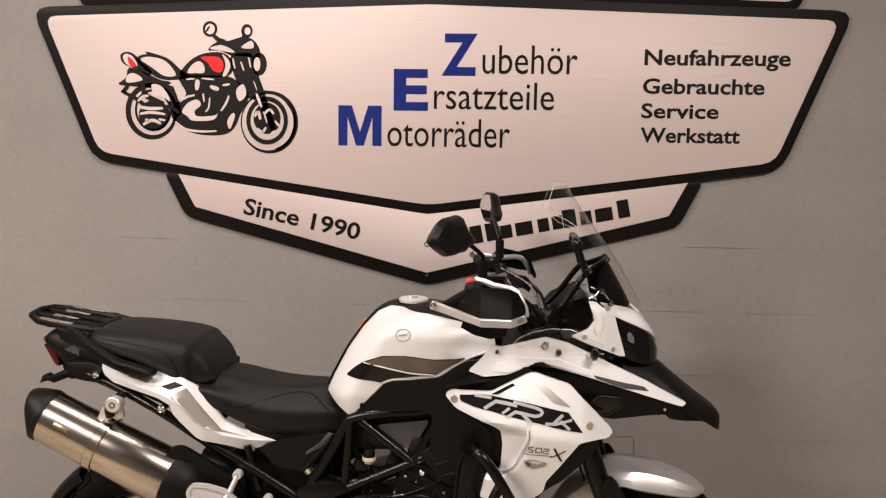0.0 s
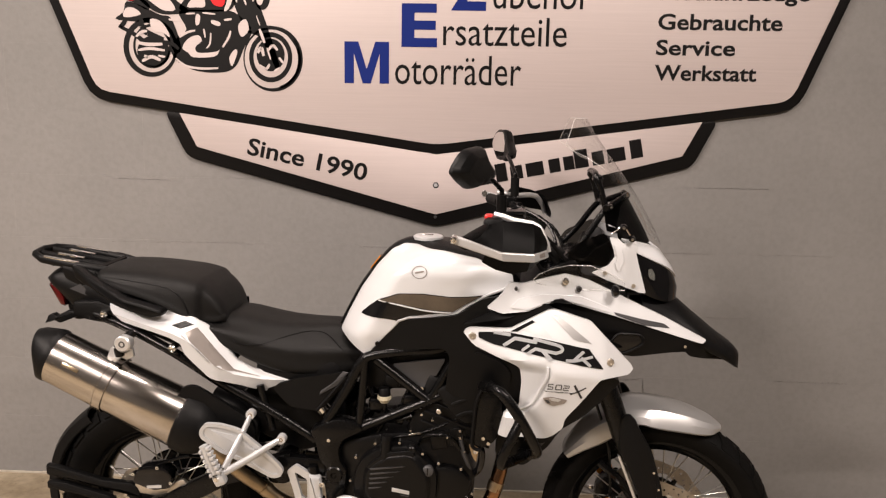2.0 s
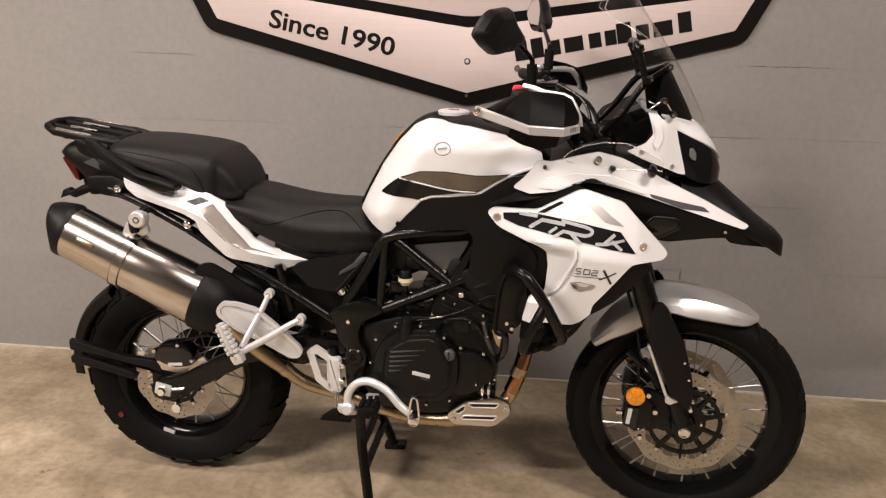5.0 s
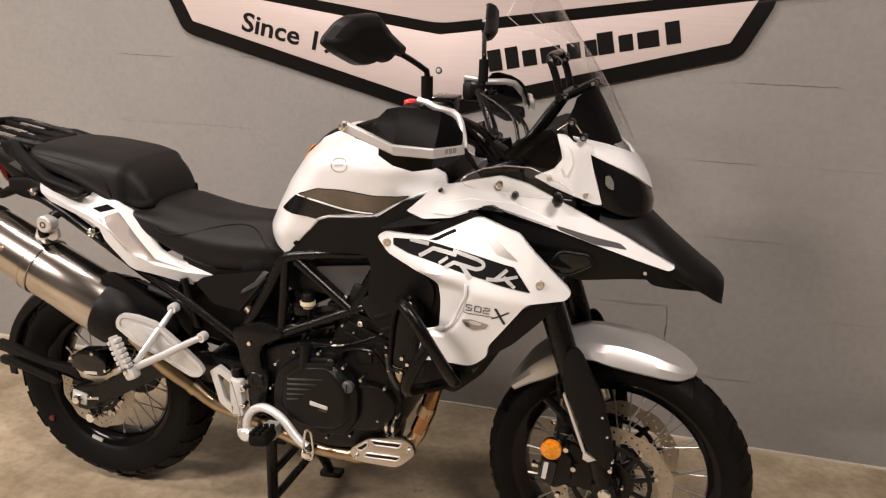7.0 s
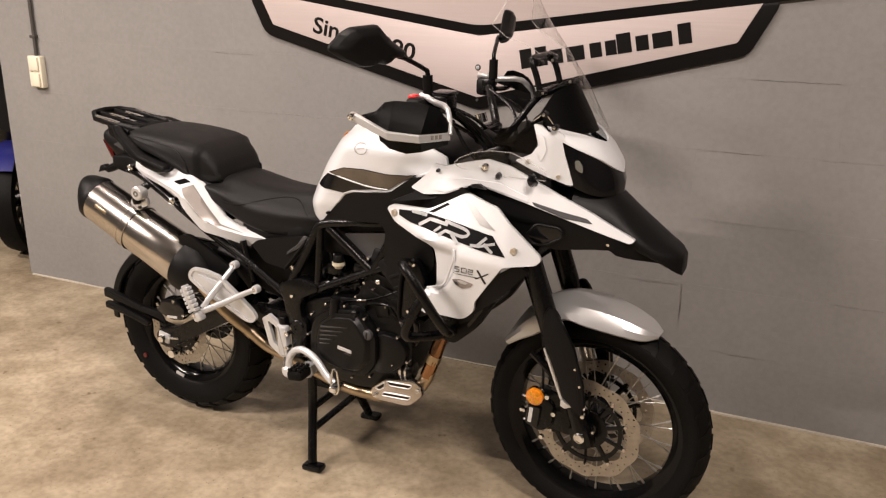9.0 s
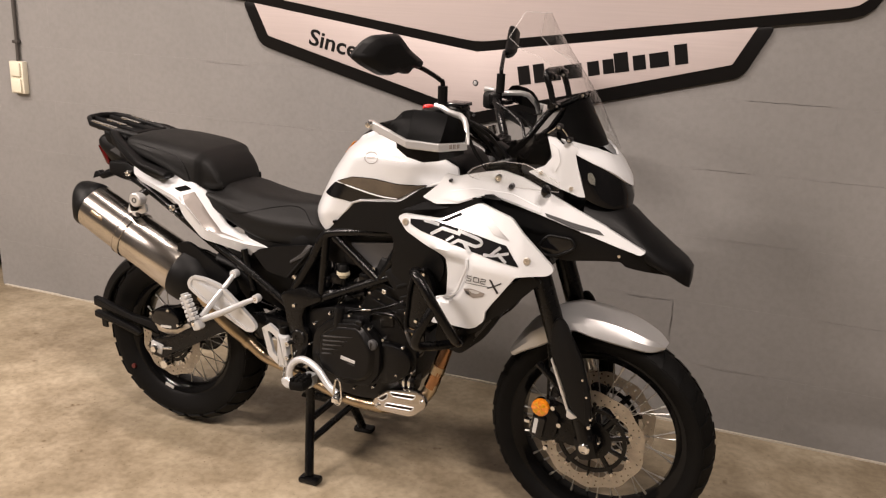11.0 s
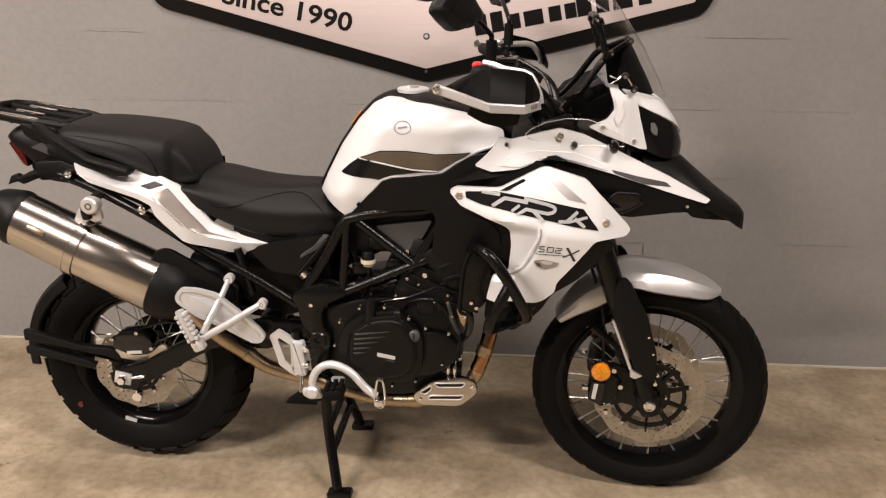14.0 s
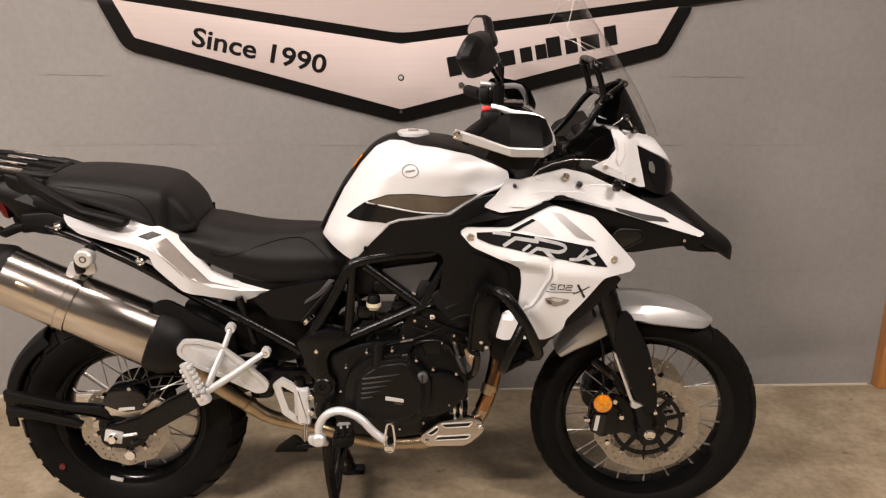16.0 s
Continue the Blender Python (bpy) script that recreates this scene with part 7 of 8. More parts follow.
for z0, z1 in ((0.634, 0.626), (0.655, 0.648)):
    cpart("pipe_clip", rod((0.2005, -0.157, z0), (0.2025, -0.158, z1), 0.0100, sides=12), STEEL, eng)
cpart("brake_cable", tube([(-0.060, -0.150, 0.605), (-0.009, -0.160, 0.614), (0.023, -0.162, 0.626), (0.085, -0.162, 0.640), (0.147, -0.160, 0.664), (0.200, -0.150, 0.690)], 0.0032, 8), BLACKMETAL, eng)
cpart("cable_joint", rod((0.052, -0.163, 0.633), (0.086, -0.163, 0.640), 0.0045, sides=10), STEEL, eng)
for pts, r in (([(0.06, -0.130, 0.700), (0.10, -0.138, 0.688), (0.135, -0.135, 0.660), (0.150, -0.128, 0.630)], 0.0075), ([(-0.03, -0.130, 0.700), (0.01, -0.140, 0.690), (0.05, -0.140, 0.668), (0.07, -0.136, 0.640)], 0.0060),
               ([(0.235, -0.160, 0.650), (0.262, -0.175, 0.600), (0.258, -0.165, 0.545), (0.236, -0.140, 0.510)], 0.0105), ([(-0.07, -0.120, 0.760), (-0.055, -0.130, 0.720), (-0.062, -0.130, 0.680), (-0.085, -0.120, 0.660)], 0.0070), ([(0.03, -0.12, 0.80), (0.045, -0.13, 0.76), (0.03, -0.13, 0.72), (0.045, -0.125, 0.69)], 0.0055)):
    cpart("engine_hose", tube(pts, r, 10), GLOSS)
for x, y, z, sx, sy, sz in ((-0.045, -0.118, 0.700, 0.030, 0.030, 0.036), (0.060, -0.122, 0.725, 0.034, 0.026, 0.026), (0.105, -0.128, 0.672, 0.028, 0.024, 0.022), (0.012, -0.120, 0.662, 0.040, 0.030, 0.020), (-0.088, -0.120, 0.690, 0.022, 0.026, 0.034)):
    cpart("wiring_plug", box((x, y, z), (sx, sy, sz), 0.005, Matrix.Rotation(radians(17), 4, "Y")), GLOSS)
bpart("cover_crown", slab([(-0.066, 0.552), (-0.010, 0.596), (0.060, 0.606), (0.078, 0.592), (0.064, 0.580), (-0.004, 0.572), (-0.048, 0.540)], -0.172, -0.1795, 0.008, 0.004), CASTBLACK, eng)
# radiator and its guard
bpart("radiator", box((0.335, 0, 0.78), (0.035, 0.30, 0.30), 0.008, Matrix.Rotation(radians(-14), 4, "Y")), BLACKMETAL, label="black radiator")
for sgn in (-1, 1):
    shroud = cpart("radiator_shroud", slab([(0.236, 0.640), (0.238, 0.700), (0.243, 0.760), (0.258, 0.800), (0.284, 0.824), (0.300, 0.812), (0.318, 0.770), (0.318, 0.700), (0.300, 0.652), (0.262, 0.630)], sgn * 0.195, sgn * 0.235, 0.014, 0.007), BLACKMETAL, label="black radiator shroud")
    cpart("shroud_rim", tube([(0.290, sgn * 0.238, 0.826), (0.262, sgn * 0.240, 0.806), (0.246, sgn * 0.240, 0.764), (0.240, sgn * 0.238, 0.700), (0.238, sgn * 0.236, 0.640), (0.262, sgn * 0.236, 0.628)], 0.0055, 8), PLASTIC, shroud)
    for x, z in ((0.286, 0.810), (0.268, 0.664), (0.282, 0.650)):
        cpart("shroud_bolt", lathe([(0.002, -sgn * -0.005), (0.005, -sgn * -0.005), (0.0055, 0)], (x, sgn * 0.236, z), "y", 10), CHROME, shroud)
for i in range(9):
    bpart("radiator_fin", box((0.350 + 0.0035 * i, 0, 0.665 + 0.026 * i), (0.006, 0.27, 0.003), 0), DARKGREY)
# crash bars
for sgn in (-1, 1):
    crash = cpart("crash_bar", tube([(0.262, sgn * 0.215, 0.805), (0.276, sgn * 0.275, 0.826), (0.296, sgn * 0.322, 0.838), (0.314, sgn * 0.340, 0.833), (0.341, sgn * 0.346, 0.802), (0.368, sgn * 0.343, 0.760), (0.395, sgn * 0.326, 0.706), (0.412, sgn * 0.300, 0.662), (0.410, sgn * 0.260, 0.636), (0.386, sgn * 0.190, 0.605), (0.360, sgn * 0.130, 0.585)], 0.0145, 14), BLACKMETAL, label="black tubular crash bar")
    cpart("crash_brace", tube([(0.368, sgn * 0.340, 0.764), (0.345, sgn * 0.352, 0.716), (0.322, sgn * 0.354, 0.664), (0.318, sgn * 0.340, 0.636), (0.332, sgn * 0.300, 0.622), (0.368, sgn * 0.240, 0.612), (0.395, sgn * 0.190, 0.612)], 0.0138, 14), BLACKMETAL, crash)
    cpart("crash_foot", slab([(0.306, 0.650), (0.400, 0.652), (0.452, 0.662), (0.500, 0.735), (0.496, 0.690), (0.452, 0.618), (0.412, 0.580), (0.384, 0.556), (0.330, 0.566), (0.300, 0.590)], sgn * 0.118, sgn * 0.168, 0.012, 0.006), PLASTIC, crash, "black bracket under the fairing")
    cpart("bracket_slot", slab([(0.426, 0.628), (0.470, 0.690), (0.475, 0.682), (0.432, 0.620)], sgn * 0.1675, sgn * 0.170, 0.003, 0), DARKGREY, crash)
bpart("belly_bracket", tube([(0.345, -0.02, 0.56), (0.41, -0.02, 0.64), (0.47, -0.02, 0.70)], 0.030, 10, flat=2.2), BLACKMETAL)
for sgn in (-1, 1):
    bpart("fairing_lower", panel([(0.425, 0.648), (0.462, 0.668), (0.480, 0.700), (0.540, 0.748), (0.560, 0.770), (0.632, 0.845), (0.600, 0.868), (0.520, 0.810), (0.430, 0.735), (0.405, 0.690)], lambda x, z: s_fair(x, z) - 0.020, 0.010, 0.03, 0.004, 0.008, sgn), PLASTIC)

# exhaust
mid = bpart("exhaust_pipe", tube([(0.335, -0.055, 0.620), (0.322, -0.085, 0.550), (0.303, -0.105, 0.470), (0.275, -0.108, 0.395), (0.215, -0.105, 0.335), (0.10, -0.10, 0.308), (-0.01, -0.095, 0.306), (-0.12, -0.09, 0.330), (-0.20, -0.09, 0.355), (-0.315, -0.10, 0.388), (-0.375, -0.115, 0.435), (-0.450, -0.150, 0.510), (-0.52, -0.175, 0.60)], 0.0205, 16), PIPE, label="tan steel exhaust pipe")
bpart("header", tube([(0.336, -0.055, 0.625), (0.323, -0.086, 0.550), (0.304, -0.106, 0.472), (0.285, -0.109, 0.420)], 0.0212, 16), HEADER, mid, "heat-tinted copper header pipe")
for p, q in (((0.309, -0.101, 0.492), (0.300, -0.105, 0.465)), ((0.125, -0.10, 0.311), (0.095, -0.099, 0.308)), ((-0.368, -0.114, 0.430), (-0.382, -0.118, 0.444))):
    bpart("pipe_clamp", rod(p, q, 0.0236, sides=18), PIPE, mid)
guard = bpart("skid_guard", slab([(0.104, 0.342), (0.116, 0.362), (0.161, 0.398), (0.256, 0.414), (0.280, 0.404), (0.290, 0.376), (0.285, 0.362), (0.250, 0.328), (0.232, 0.320), (0.126, 0.319)], -0.128, -0.150, 0.012, 0.006), STEEL, label="silver slotted exhaust guard")
for poly in ([(0.165, 0.392), (0.256, 0.398), (0.246, 0.384), (0.178, 0.380)], [(0.155, 0.352), (0.252, 0.358), (0.242, 0.345), (0.148, 0.340)], [(0.125, 0.360), (0.158, 0.386), (0.160, 0.372), (0.142, 0.356)]):
    bpart("guard_slot", slab(poly, -0.1485, -0.1512, 0.006, 0), SLOT, guard, "dark slot")
    bpart("slot_lip", tube([(x, -0.1505, z) for x, z in rounded(poly, 0.006, 3)] + [(x, -0.1505, z) for x, z in rounded(poly, 0.006, 3)[:1]], 0.0022, 6, False), ALLOY, guard)
for x, z in ((0.125, 0.336), (0.275, 0.384)):
    bolt((x, -0.152, z), guard, 0.007)
A, B = Vector((-0.984, -0.150, 0.836)), Vector((-0.590, -0.152, 0.652))
ax = (B - A).normalized()
up = Vector((0, 0, 1))
up = (up - ax * up.dot(ax)).normalized()
sd = ax.cross(up)


def mring(t, r, shear=0.0, n=40):
    c = A.lerp(B, t)
    return [c + up * (r * math.sin(a)) + sd * (r * 0.94 * math.cos(a)) + ax * (shear * math.sin(a)) for a in (2 * math.pi * i / n for i in range(n))]


muffler = bpart("muffler", skin([mring(-0.01, 0.073), mring(0.0, 0.0775), mring(0.5, 0.082), mring(0.98, 0.086), mring(0.99, 0.083)]), STEEL, label="brushed steel silencer with black end caps")
bpart("end_cap", skin([mring(0.03, 0.0785), mring(0.0, 0.0805), mring(-0.02, 0.079), mring(-0.075, 0.064, -0.020), mring(-0.095, 0.054, -0.026), mring(-0.09, 0.047, -0.026), mring(-0.05, 0.042, -0.020)]), PLASTIC, muffler, "matte black rear end cap")
bpart("front_cap", skin([mring(0.955, 0.0865, -0.004), mring(0.965, 0.0905, -0.004), mring(1.06, 0.090), mring(1.13, 0.076), mring(1.20, 0.052), mring(1.26, 0.030)]), PLASTIC, muffler, "matte black front end cap")
bpart("muffler_band", skin([mring(0.395, 0.0818), mring(0.40, 0.0845), mring(0.455, 0.0850), mring(0.46, 0.0825)], caps=False), STEEL, muffler, "steel clamp band")
for t in (0.398, 0.457):
    bpart("band_rib", skin([mring(t - 0.006, 0.0835), mring(t - 0.003, 0.0862), mring(t + 0.003, 0.0862), mring(t + 0.006, 0.0835)], caps=False), STEEL, muffler)
bpart("logo_plate", box(A.lerp(B, 0.19) + up * 0.026 - sd * 0.0715 * (1 if sd.y > 0 else -1), (0.050, 0.004, 0.011), 0.0008, Matrix.Rotation(radians(24.6), 4, "Y") @ Matrix.Rotation(radians(-20), 4, "X")), PIPE, muffler)
hang = bpart("muffler_hanger", tube([(-0.772, -0.178, 0.850), (-0.772, -0.178, 0.884), (-0.740, -0.150, 0.915)], 0.013, 10), BLACKMETAL, muffler)
bpart("hanger_bracket", slab([(-0.803, 0.872), (-0.742, 0.870), (-0.738, 0.846), (-0.760, 0.834), (-0.776, 0.842), (-0.800, 0.818), (-0.826, 0.806), (-0.822, 0.832)], -0.152, -0.166, 0.004, 0.002), ALLOY, muffler, "bent steel hanger tab")
bpart("band_tab", box((-0.806, -0.178, 0.802), (0.030, 0.006, 0.052), 0.002, Matrix.Rotation(radians(24), 4, "Y") @ Matrix.Rotation(radians(-22), 4, "X")), STEEL, muffler)
hb = bpart("hanger_bolt", lathe([(0.0105, -0.020), (0.0195, -0.020), (0.0235, -0.016), (0.0235, 0.012)], (-0.757, -0.176, 0.889), "y", 28), ALLOY, muffler, "large turned alloy hanger bolt")
bpart("bolt_socket", lathe([(0.002, -0.0165), (0.0055, -0.0165), (0.0058, -0.0215), (0.0090, -0.0215), (0.0100, -0.0190), (0.0106, -0.010)], (-0.757, -0.176, 0.889), "y", 20), DARKGREY, hb)
bpart("heat_shield", panel([(-0.600, 0.765), (-0.560, 0.775), (-0.500, 0.735), (-0.400, 0.660), (-0.390, 0.610), (-0.470, 0.590), (-0.540, 0.620)], lambda x, z: mix(x, -0.6, 0.19, -0.39, 0.15), 0.008, 0.03, 0.006, 0.02, -1, 0.0), PLASTIC, label="black plastic heat shield")

# swingarm, rear brake, rear mudguard
for sgn in (-1, 1):
    arm_pts = [(-0.180, 0.490), (-0.200, 0.545), (-0.340, 0.548), (-0.480, 0.512), (-0.600, 0.452), (-0.690, 0.398), (-0.775, 0.376), (-0.800, 0.350), (-0.790, 0.312), (-0.740, 0.302), (-0.685, 0.330), (-0.590, 0.388), (-0.480, 0.452), (-0.340, 0.488)]
    arm = bpart("swingarm", slab(arm_pts, sgn * 0.098, sgn * 0.128, 0.015, 0.006), BLACKMETAL, label="black box-section swingarm")
    bpart("axle_block", box((-0.756, sgn * 0.130, 0.345), (0.050, 0.008, 0.038), 0.003, Matrix.Rotation(radians(12), 4, "Y")), SILVER, arm)
    bpart("axle_nut", lathe([(0.006, -0.012), (0.012, -0.012), (0.014, -0.008), (0.014, 0.006)], (-0.754, sgn * 0.142 + (0.006 if sgn > 0 else 0), 0.345), "y", 6), CHROME, arm)
    bpart("adjuster", rod((-0.735, sgn * 0.128, 0.345), (-0.690, sgn * 0.128, 0.352), 0.005), CHROME, arm)
    bpart("stand_bobbin", lathe([(0.004, -0.026), (0.014, -0.026), (0.016, -0.020), (0.011, -0.014), (0.011, 0)], (-0.708, sgn * 0.130 + (0.026 if sgn > 0 else 0), 0.298), "y", 18), CHROME, arm)
bpart("swing_bridge", box((-0.34, 0, 0.48), (0.07, 0.22, 0.07), 0.02), BLACKMETAL)
rc = bpart("rear_caliper", slab([(-0.785, 0.440), (-0.760, 0.490), (-0.690, 0.500), (-0.655, 0.470), (-0.660, 0.425), (-0.720, 0.415)], -0.075, -0.128, 0.018, 0.008), GLOSS, label="black rear brake caliper")
bpart("caliper_bracket", slab([(-0.800, 0.400), (-0.770, 0.440), (-0.700, 0.425), (-0.650, 0.430), (-0.640, 0.405), (-0.700, 0.385)], -0.088, -0.104, 0.012, 0.003), DISC, rc)
bpart("caliper_bracket_front", slab([(-0.655, 0.440), (-0.630, 0.452), (-0.610, 0.425), (-0.650, 0.385), (-0.700, 0.372), (-0.690, 0.395)], -0.098, -0.110, 0.01, 0.003), DISC, rc)
bpart("logo_bar", slab([(-0.735, 0.433), (-0.690, 0.437), (-0.690, 0.428), (-0.735, 0.424)], -0.1275, -0.1292, 0.001, 0), SILVER, rc)
for x, z in ((-0.775, 0.468), (-0.660, 0.445), (-0.700, 0.492)):
    bolt((x, -0.128, z), rc, 0.006)
rings = []
for i in range(13):
    a = radians(182 - 52 * i / 12)
    r = 0.348 + 0.012 * math.sin(math.pi * i / 12)
    w = 0.085 - 0.02 * (i / 12)
    prof = [(-w, -0.034), (-w * 0.95, -0.008), (-w * 0.6, 0.004), (0, 0.008), (w * 0.6, 0.004), (w * 0.95, -0.008), (w, -0.034)]
    rings.append([REAR + Vector(((r + d) * math.cos(a), y, (r + d) * math.sin(a))) for y, d in prof] + [REAR + Vector(((r + d - 0.005) * math.cos(a), y * 0.95, (r + d - 0.005) * math.sin(a))) for y, d in prof[::-1]])
hugger = cpart("rear_mudguard", skin(rings), PLASTIC, label="black rear tyre mudguard")
for pts in ([(-1.060, 0.474), (-1.007, 0.464), (-0.956, 0.451), (-0.882, 0.432), (-0.791, 0.428), (-0.774, 0.412), (-0.763, 0.379), (-0.803, 0.395), (-0.886, 0.406), (-0.968, 0.423), (-1.060, 0.440)], [(-1.060, 0.420), (-1.006, 0.418), (-0.873, 0.385), (-0.848, 0.370), (-0.862, 0.355), (-0.966, 0.381), (-1.060, 0.396)]):
    bpart("mudguard_arm", slab(pts, -0.084, -0.108, 0.006, 0.006), PLASTIC, hugger, "matte black mudguard arm")
bpart("arm_gusset", slab([(-0.800, 0.425), (-0.750, 0.412), (-0.700, 0.372), (-0.740, 0.352), (-0.805, 0.372)], -0.090, -0.102, 0.01, 0.004), PLASTIC, hugger)
cpart("inner_mudguard", body([(-0.56, [(0, 0.70), (0.05, 0.70), (0.075, 0.68), (0.075, 0.64), (0.05, 0.66), (0, 0.675)]), (-0.48, [(0, 0.675), (0.05, 0.675), (0.075, 0.655), (0.075, 0.60), (0.05, 0.63), (0, 0.65)]), (-0.42, [(0, 0.62), (0.05, 0.62), (0.075, 0.60), (0.075, 0.54), (0.05, 0.57), (0, 0.59)])]), PLASTIC)
bpart("brake_hose", tube([(-0.70, -0.11, 0.495), (-0.60, -0.12, 0.53), (-0.45, -0.12, 0.52), (-0.30, -0.12, 0.55)], 0.0055, 8), BLACKMETAL)
cpart("chain_run", box((-0.46, 0.085, 0.40), (0.56, 0.012, 0.02), 0.003, Matrix.Rotation(radians(12), 4, "Y")), BLACKMETAL)
cpart("chain_run", box((-0.46, 0.085, 0.47), (0.56, 0.012, 0.02), 0.003, Matrix.Rotation(radians(8), 4, "Y")), BLACKMETAL)
cpart("rear_sprocket", lathe([(0.03, 0.078), (0.095, 0.078), (0.100, 0.082), (0.095, 0.086), (0.03, 0.086)], REAR, "y", 48), BLACKMETAL)

# foot pegs, brackets, pedal
PLATE = [(-0.530, 0.657), (-0.515, 0.678), (-0.473, 0.673), (-0.425, 0.656), (-0.372, 0.605), (-0.316, 0.545), (-0.304, 0.524), (-0.314, 0.504), (-0.339, 0.504), (-0.406, 0.549), (-0.480, 0.592), (-0.529, 0.636)]
FACE = [(-0.499, 0.657), (-0.430, 0.636), (-0.380, 0.590), (-0.396, 0.566), (-0.441, 0.588), (-0.479, 0.606)]


def raked(bm, sgn):
    """Lean a bracket plate inward towards the front."""
    for v in bm.verts:
        v.co.y -= sgn * 0.23 * (v.co.x + 0.41)
    return bm


for sgn in (-1, 1):
    pb = bpart("pillion_bracket", raked(slab(PLATE, sgn * 0.183, sgn * 0.195, 0.010, 0.003), sgn), SILVER, label="silver pillion foot bracket")
    bpart("plate_rim", raked(frame_slab(PLATE, 0.010, sgn * 0.194, sgn * 0.199, 0.010), sgn), SILVER, pb)
    bpart("plate_face", raked(slab(FACE, sgn * 0.194, sgn * 0.1985, 0.006, 0.002), sgn), SILVER, pb)
    for pts in ([(-0.406, 0.142, 0.680), (-0.412, 0.172, 0.656), (-0.424, 0.208, 0.622), (-0.449, 0.262, 0.563)], [(-0.312, 0.158, 0.616), (-0.344, 0.186, 0.602), (-0.390, 0.222, 0.578), (-0.450, 0.266, 0.552)]):
        bpart("bracket_arm", tube([(x, sgn * y, z) for x, y, z in pts], 0.0085, 10, flat=0.8, r_end=0.0110), SILVER, pb)
        x, y, z = pts[0]
        eye = [(0.006, -0.012), (0.0125, -0.012), (0.0135, -0.008), (0.0135, 0.010)]
        bpart("arm_eye", lathe([(r, -sgn * d) for r, d in eye], (x, sgn * y, z), "y", 20), SILVER, pb)
        bolt_head = [(0.002, -0.008), (0.003, -0.0125), (0.0062, -0.0125), (0.007, -0.006)]
        bpart("bracket_bolt", lathe([(r, -sgn * d) for r, d in bolt_head], (x, sgn * y, z), "y", 16), STEEL, pb)
    bpart("peg_clevis", box((-0.456, sgn * 0.272, 0.538), (0.034, 0.030, 0.034), 0.008, Matrix.Rotation(radians(-25), 4, "Y")), SILVER, pb)
    bpart("clevis_pin", lathe([(r, -sgn * d) for r, d in ((0.002, -0.016), (0.006, -0.0155), (0.007, -0.010))], (-0.462, sgn * 0.276, 0.543), "y", 12), CHROME, pb)
    peg = bpart("pillion_peg", tube([(-0.497, sgn * 0.282, 0.638), (-0.484, sgn * 0.281, 0.600), (-0.468, sgn * 0.278, 0.556)], 0.0125, 10), SILVER, pb, "folded pillion peg")
    for i in range(6):
        k = i / 5
        tooth = box((-0.482 + 0.028 * k, sgn * 0.284, 0.632 - 0.066 * k), (0.012, 0.022, 0.0108), 0.0022, Matrix.Rotation(radians(-6), 4, "Y"))
        box((-0.502 + 0.027 * k, sgn * 0.290, 0.622 - 0.066 * k), (0.008, 0.012, 0.0108), 0.0022, Matrix.Rotation(radians(-20), 4, "Y"), tooth)
        bpart("peg_tooth", tooth, SILVER, pb)
    heel = [(-0.301, 0.514), (-0.274, 0.533), (-0.245, 0.515), (-0.222, 0.500), (-0.222, 0.387), (-0.243, 0.399), (-0.277, 0.425), (-0.282, 0.448)]
    hp = bpart("heel_plate", frame_slab(heel, 0.020, sgn * 0.136, sgn * 0.150, 0.006), SILVER, label="silver heel plate with an open middle")
    bpart("peg_hanger", slab([(-0.236, 0.507), (-0.201, 0.502), (-0.197, 0.398), (-0.231, 0.392)], sgn * 0.132, sgn * 0.162, 0.006, 0.008), SILVER, hp)
    bolt((-0.194, -0.164 if sgn < 0 else 0.160, 0.484), hp, 0.0085)
    bolt((-0.195, -0.164 if sgn < 0 else 0.160, 0.435), hp, 0.0075)
    rest = bpart("rider_peg", box((-0.100, sgn * 0.236, 0.398), (0.058, 0.062, 0.034), 0.012, Matrix.Rotation(radians(-8), 4, "Y")), RUBBER, label="rubber-topped rider foot peg")
    for i in range(4):
        for k in range(3):
            bpart("peg_tooth", box((-0.118 + 0.018 * k, sgn * (0.214 + 0.015 * i), 0.4155 + 0.0025 * k), (0.012, 0.009, 0.010), 0.002, Matrix.Rotation(radians(-8), 4, "Y")), RUBBER, rest)
    bpart("peg_pivot", box((-0.105, sgn * 0.180, 0.385), (0.040, 0.05, 0.040), 0.008), SILVER, rest)
pedal = bpart("brake_pedal", tube([(-0.172, -0.187, 0.362), (-0.173, -0.187, 0.398), (-0.163, -0.188, 0.426), (-0.145, -0.190, 0.446), (-0.122, -0.192, 0.456), (-0.099, -0.196, 0.456), (-0.073, -0.200, 0.447), (-0.050, -0.204, 0.432), (-0.017, -0.208, 0.397), (0.012, -0.210, 0.376)], 0.0115, 12), SILVER, label="curved silver brake pedal")
bpart("pedal_pivot", lathe([(0.005, -0.012), (0.014, -0.012), (0.019, -0.006), (0.019, 0.016)], (-0.172, -0.194, 0.368), "y", 18), SILVER, pedal)
bpart("pedal_heel", slab([(-0.204, 0.372), (-0.190, 0.376), (-0.150, 0.360), (-0.146, 0.346), (-0.180, 0.340), (-0.202, 0.352)], -0.176, -0.188, 0.006, 0.002), SILVER, pedal)
bpart("pedal_step", box((0.022, -0.212, 0.366), (0.026, 0.052, 0.018), 0.004), CHROME, pedal)
bpart("pedal_loop", tube([(0.010, -0.225, 0.372), (0.016, -0.225, 0.424), (0.022, -0.225, 0.434), (0.030, -0.225, 0.432), (0.034, -0.225, 0.420), (0.038, -0.225, 0.380), (0.032, -0.225, 0.352), (0.016, -0.225, 0.352), (0.010, -0.225, 0.372)], 0.0032, 8), CHROME, pedal)
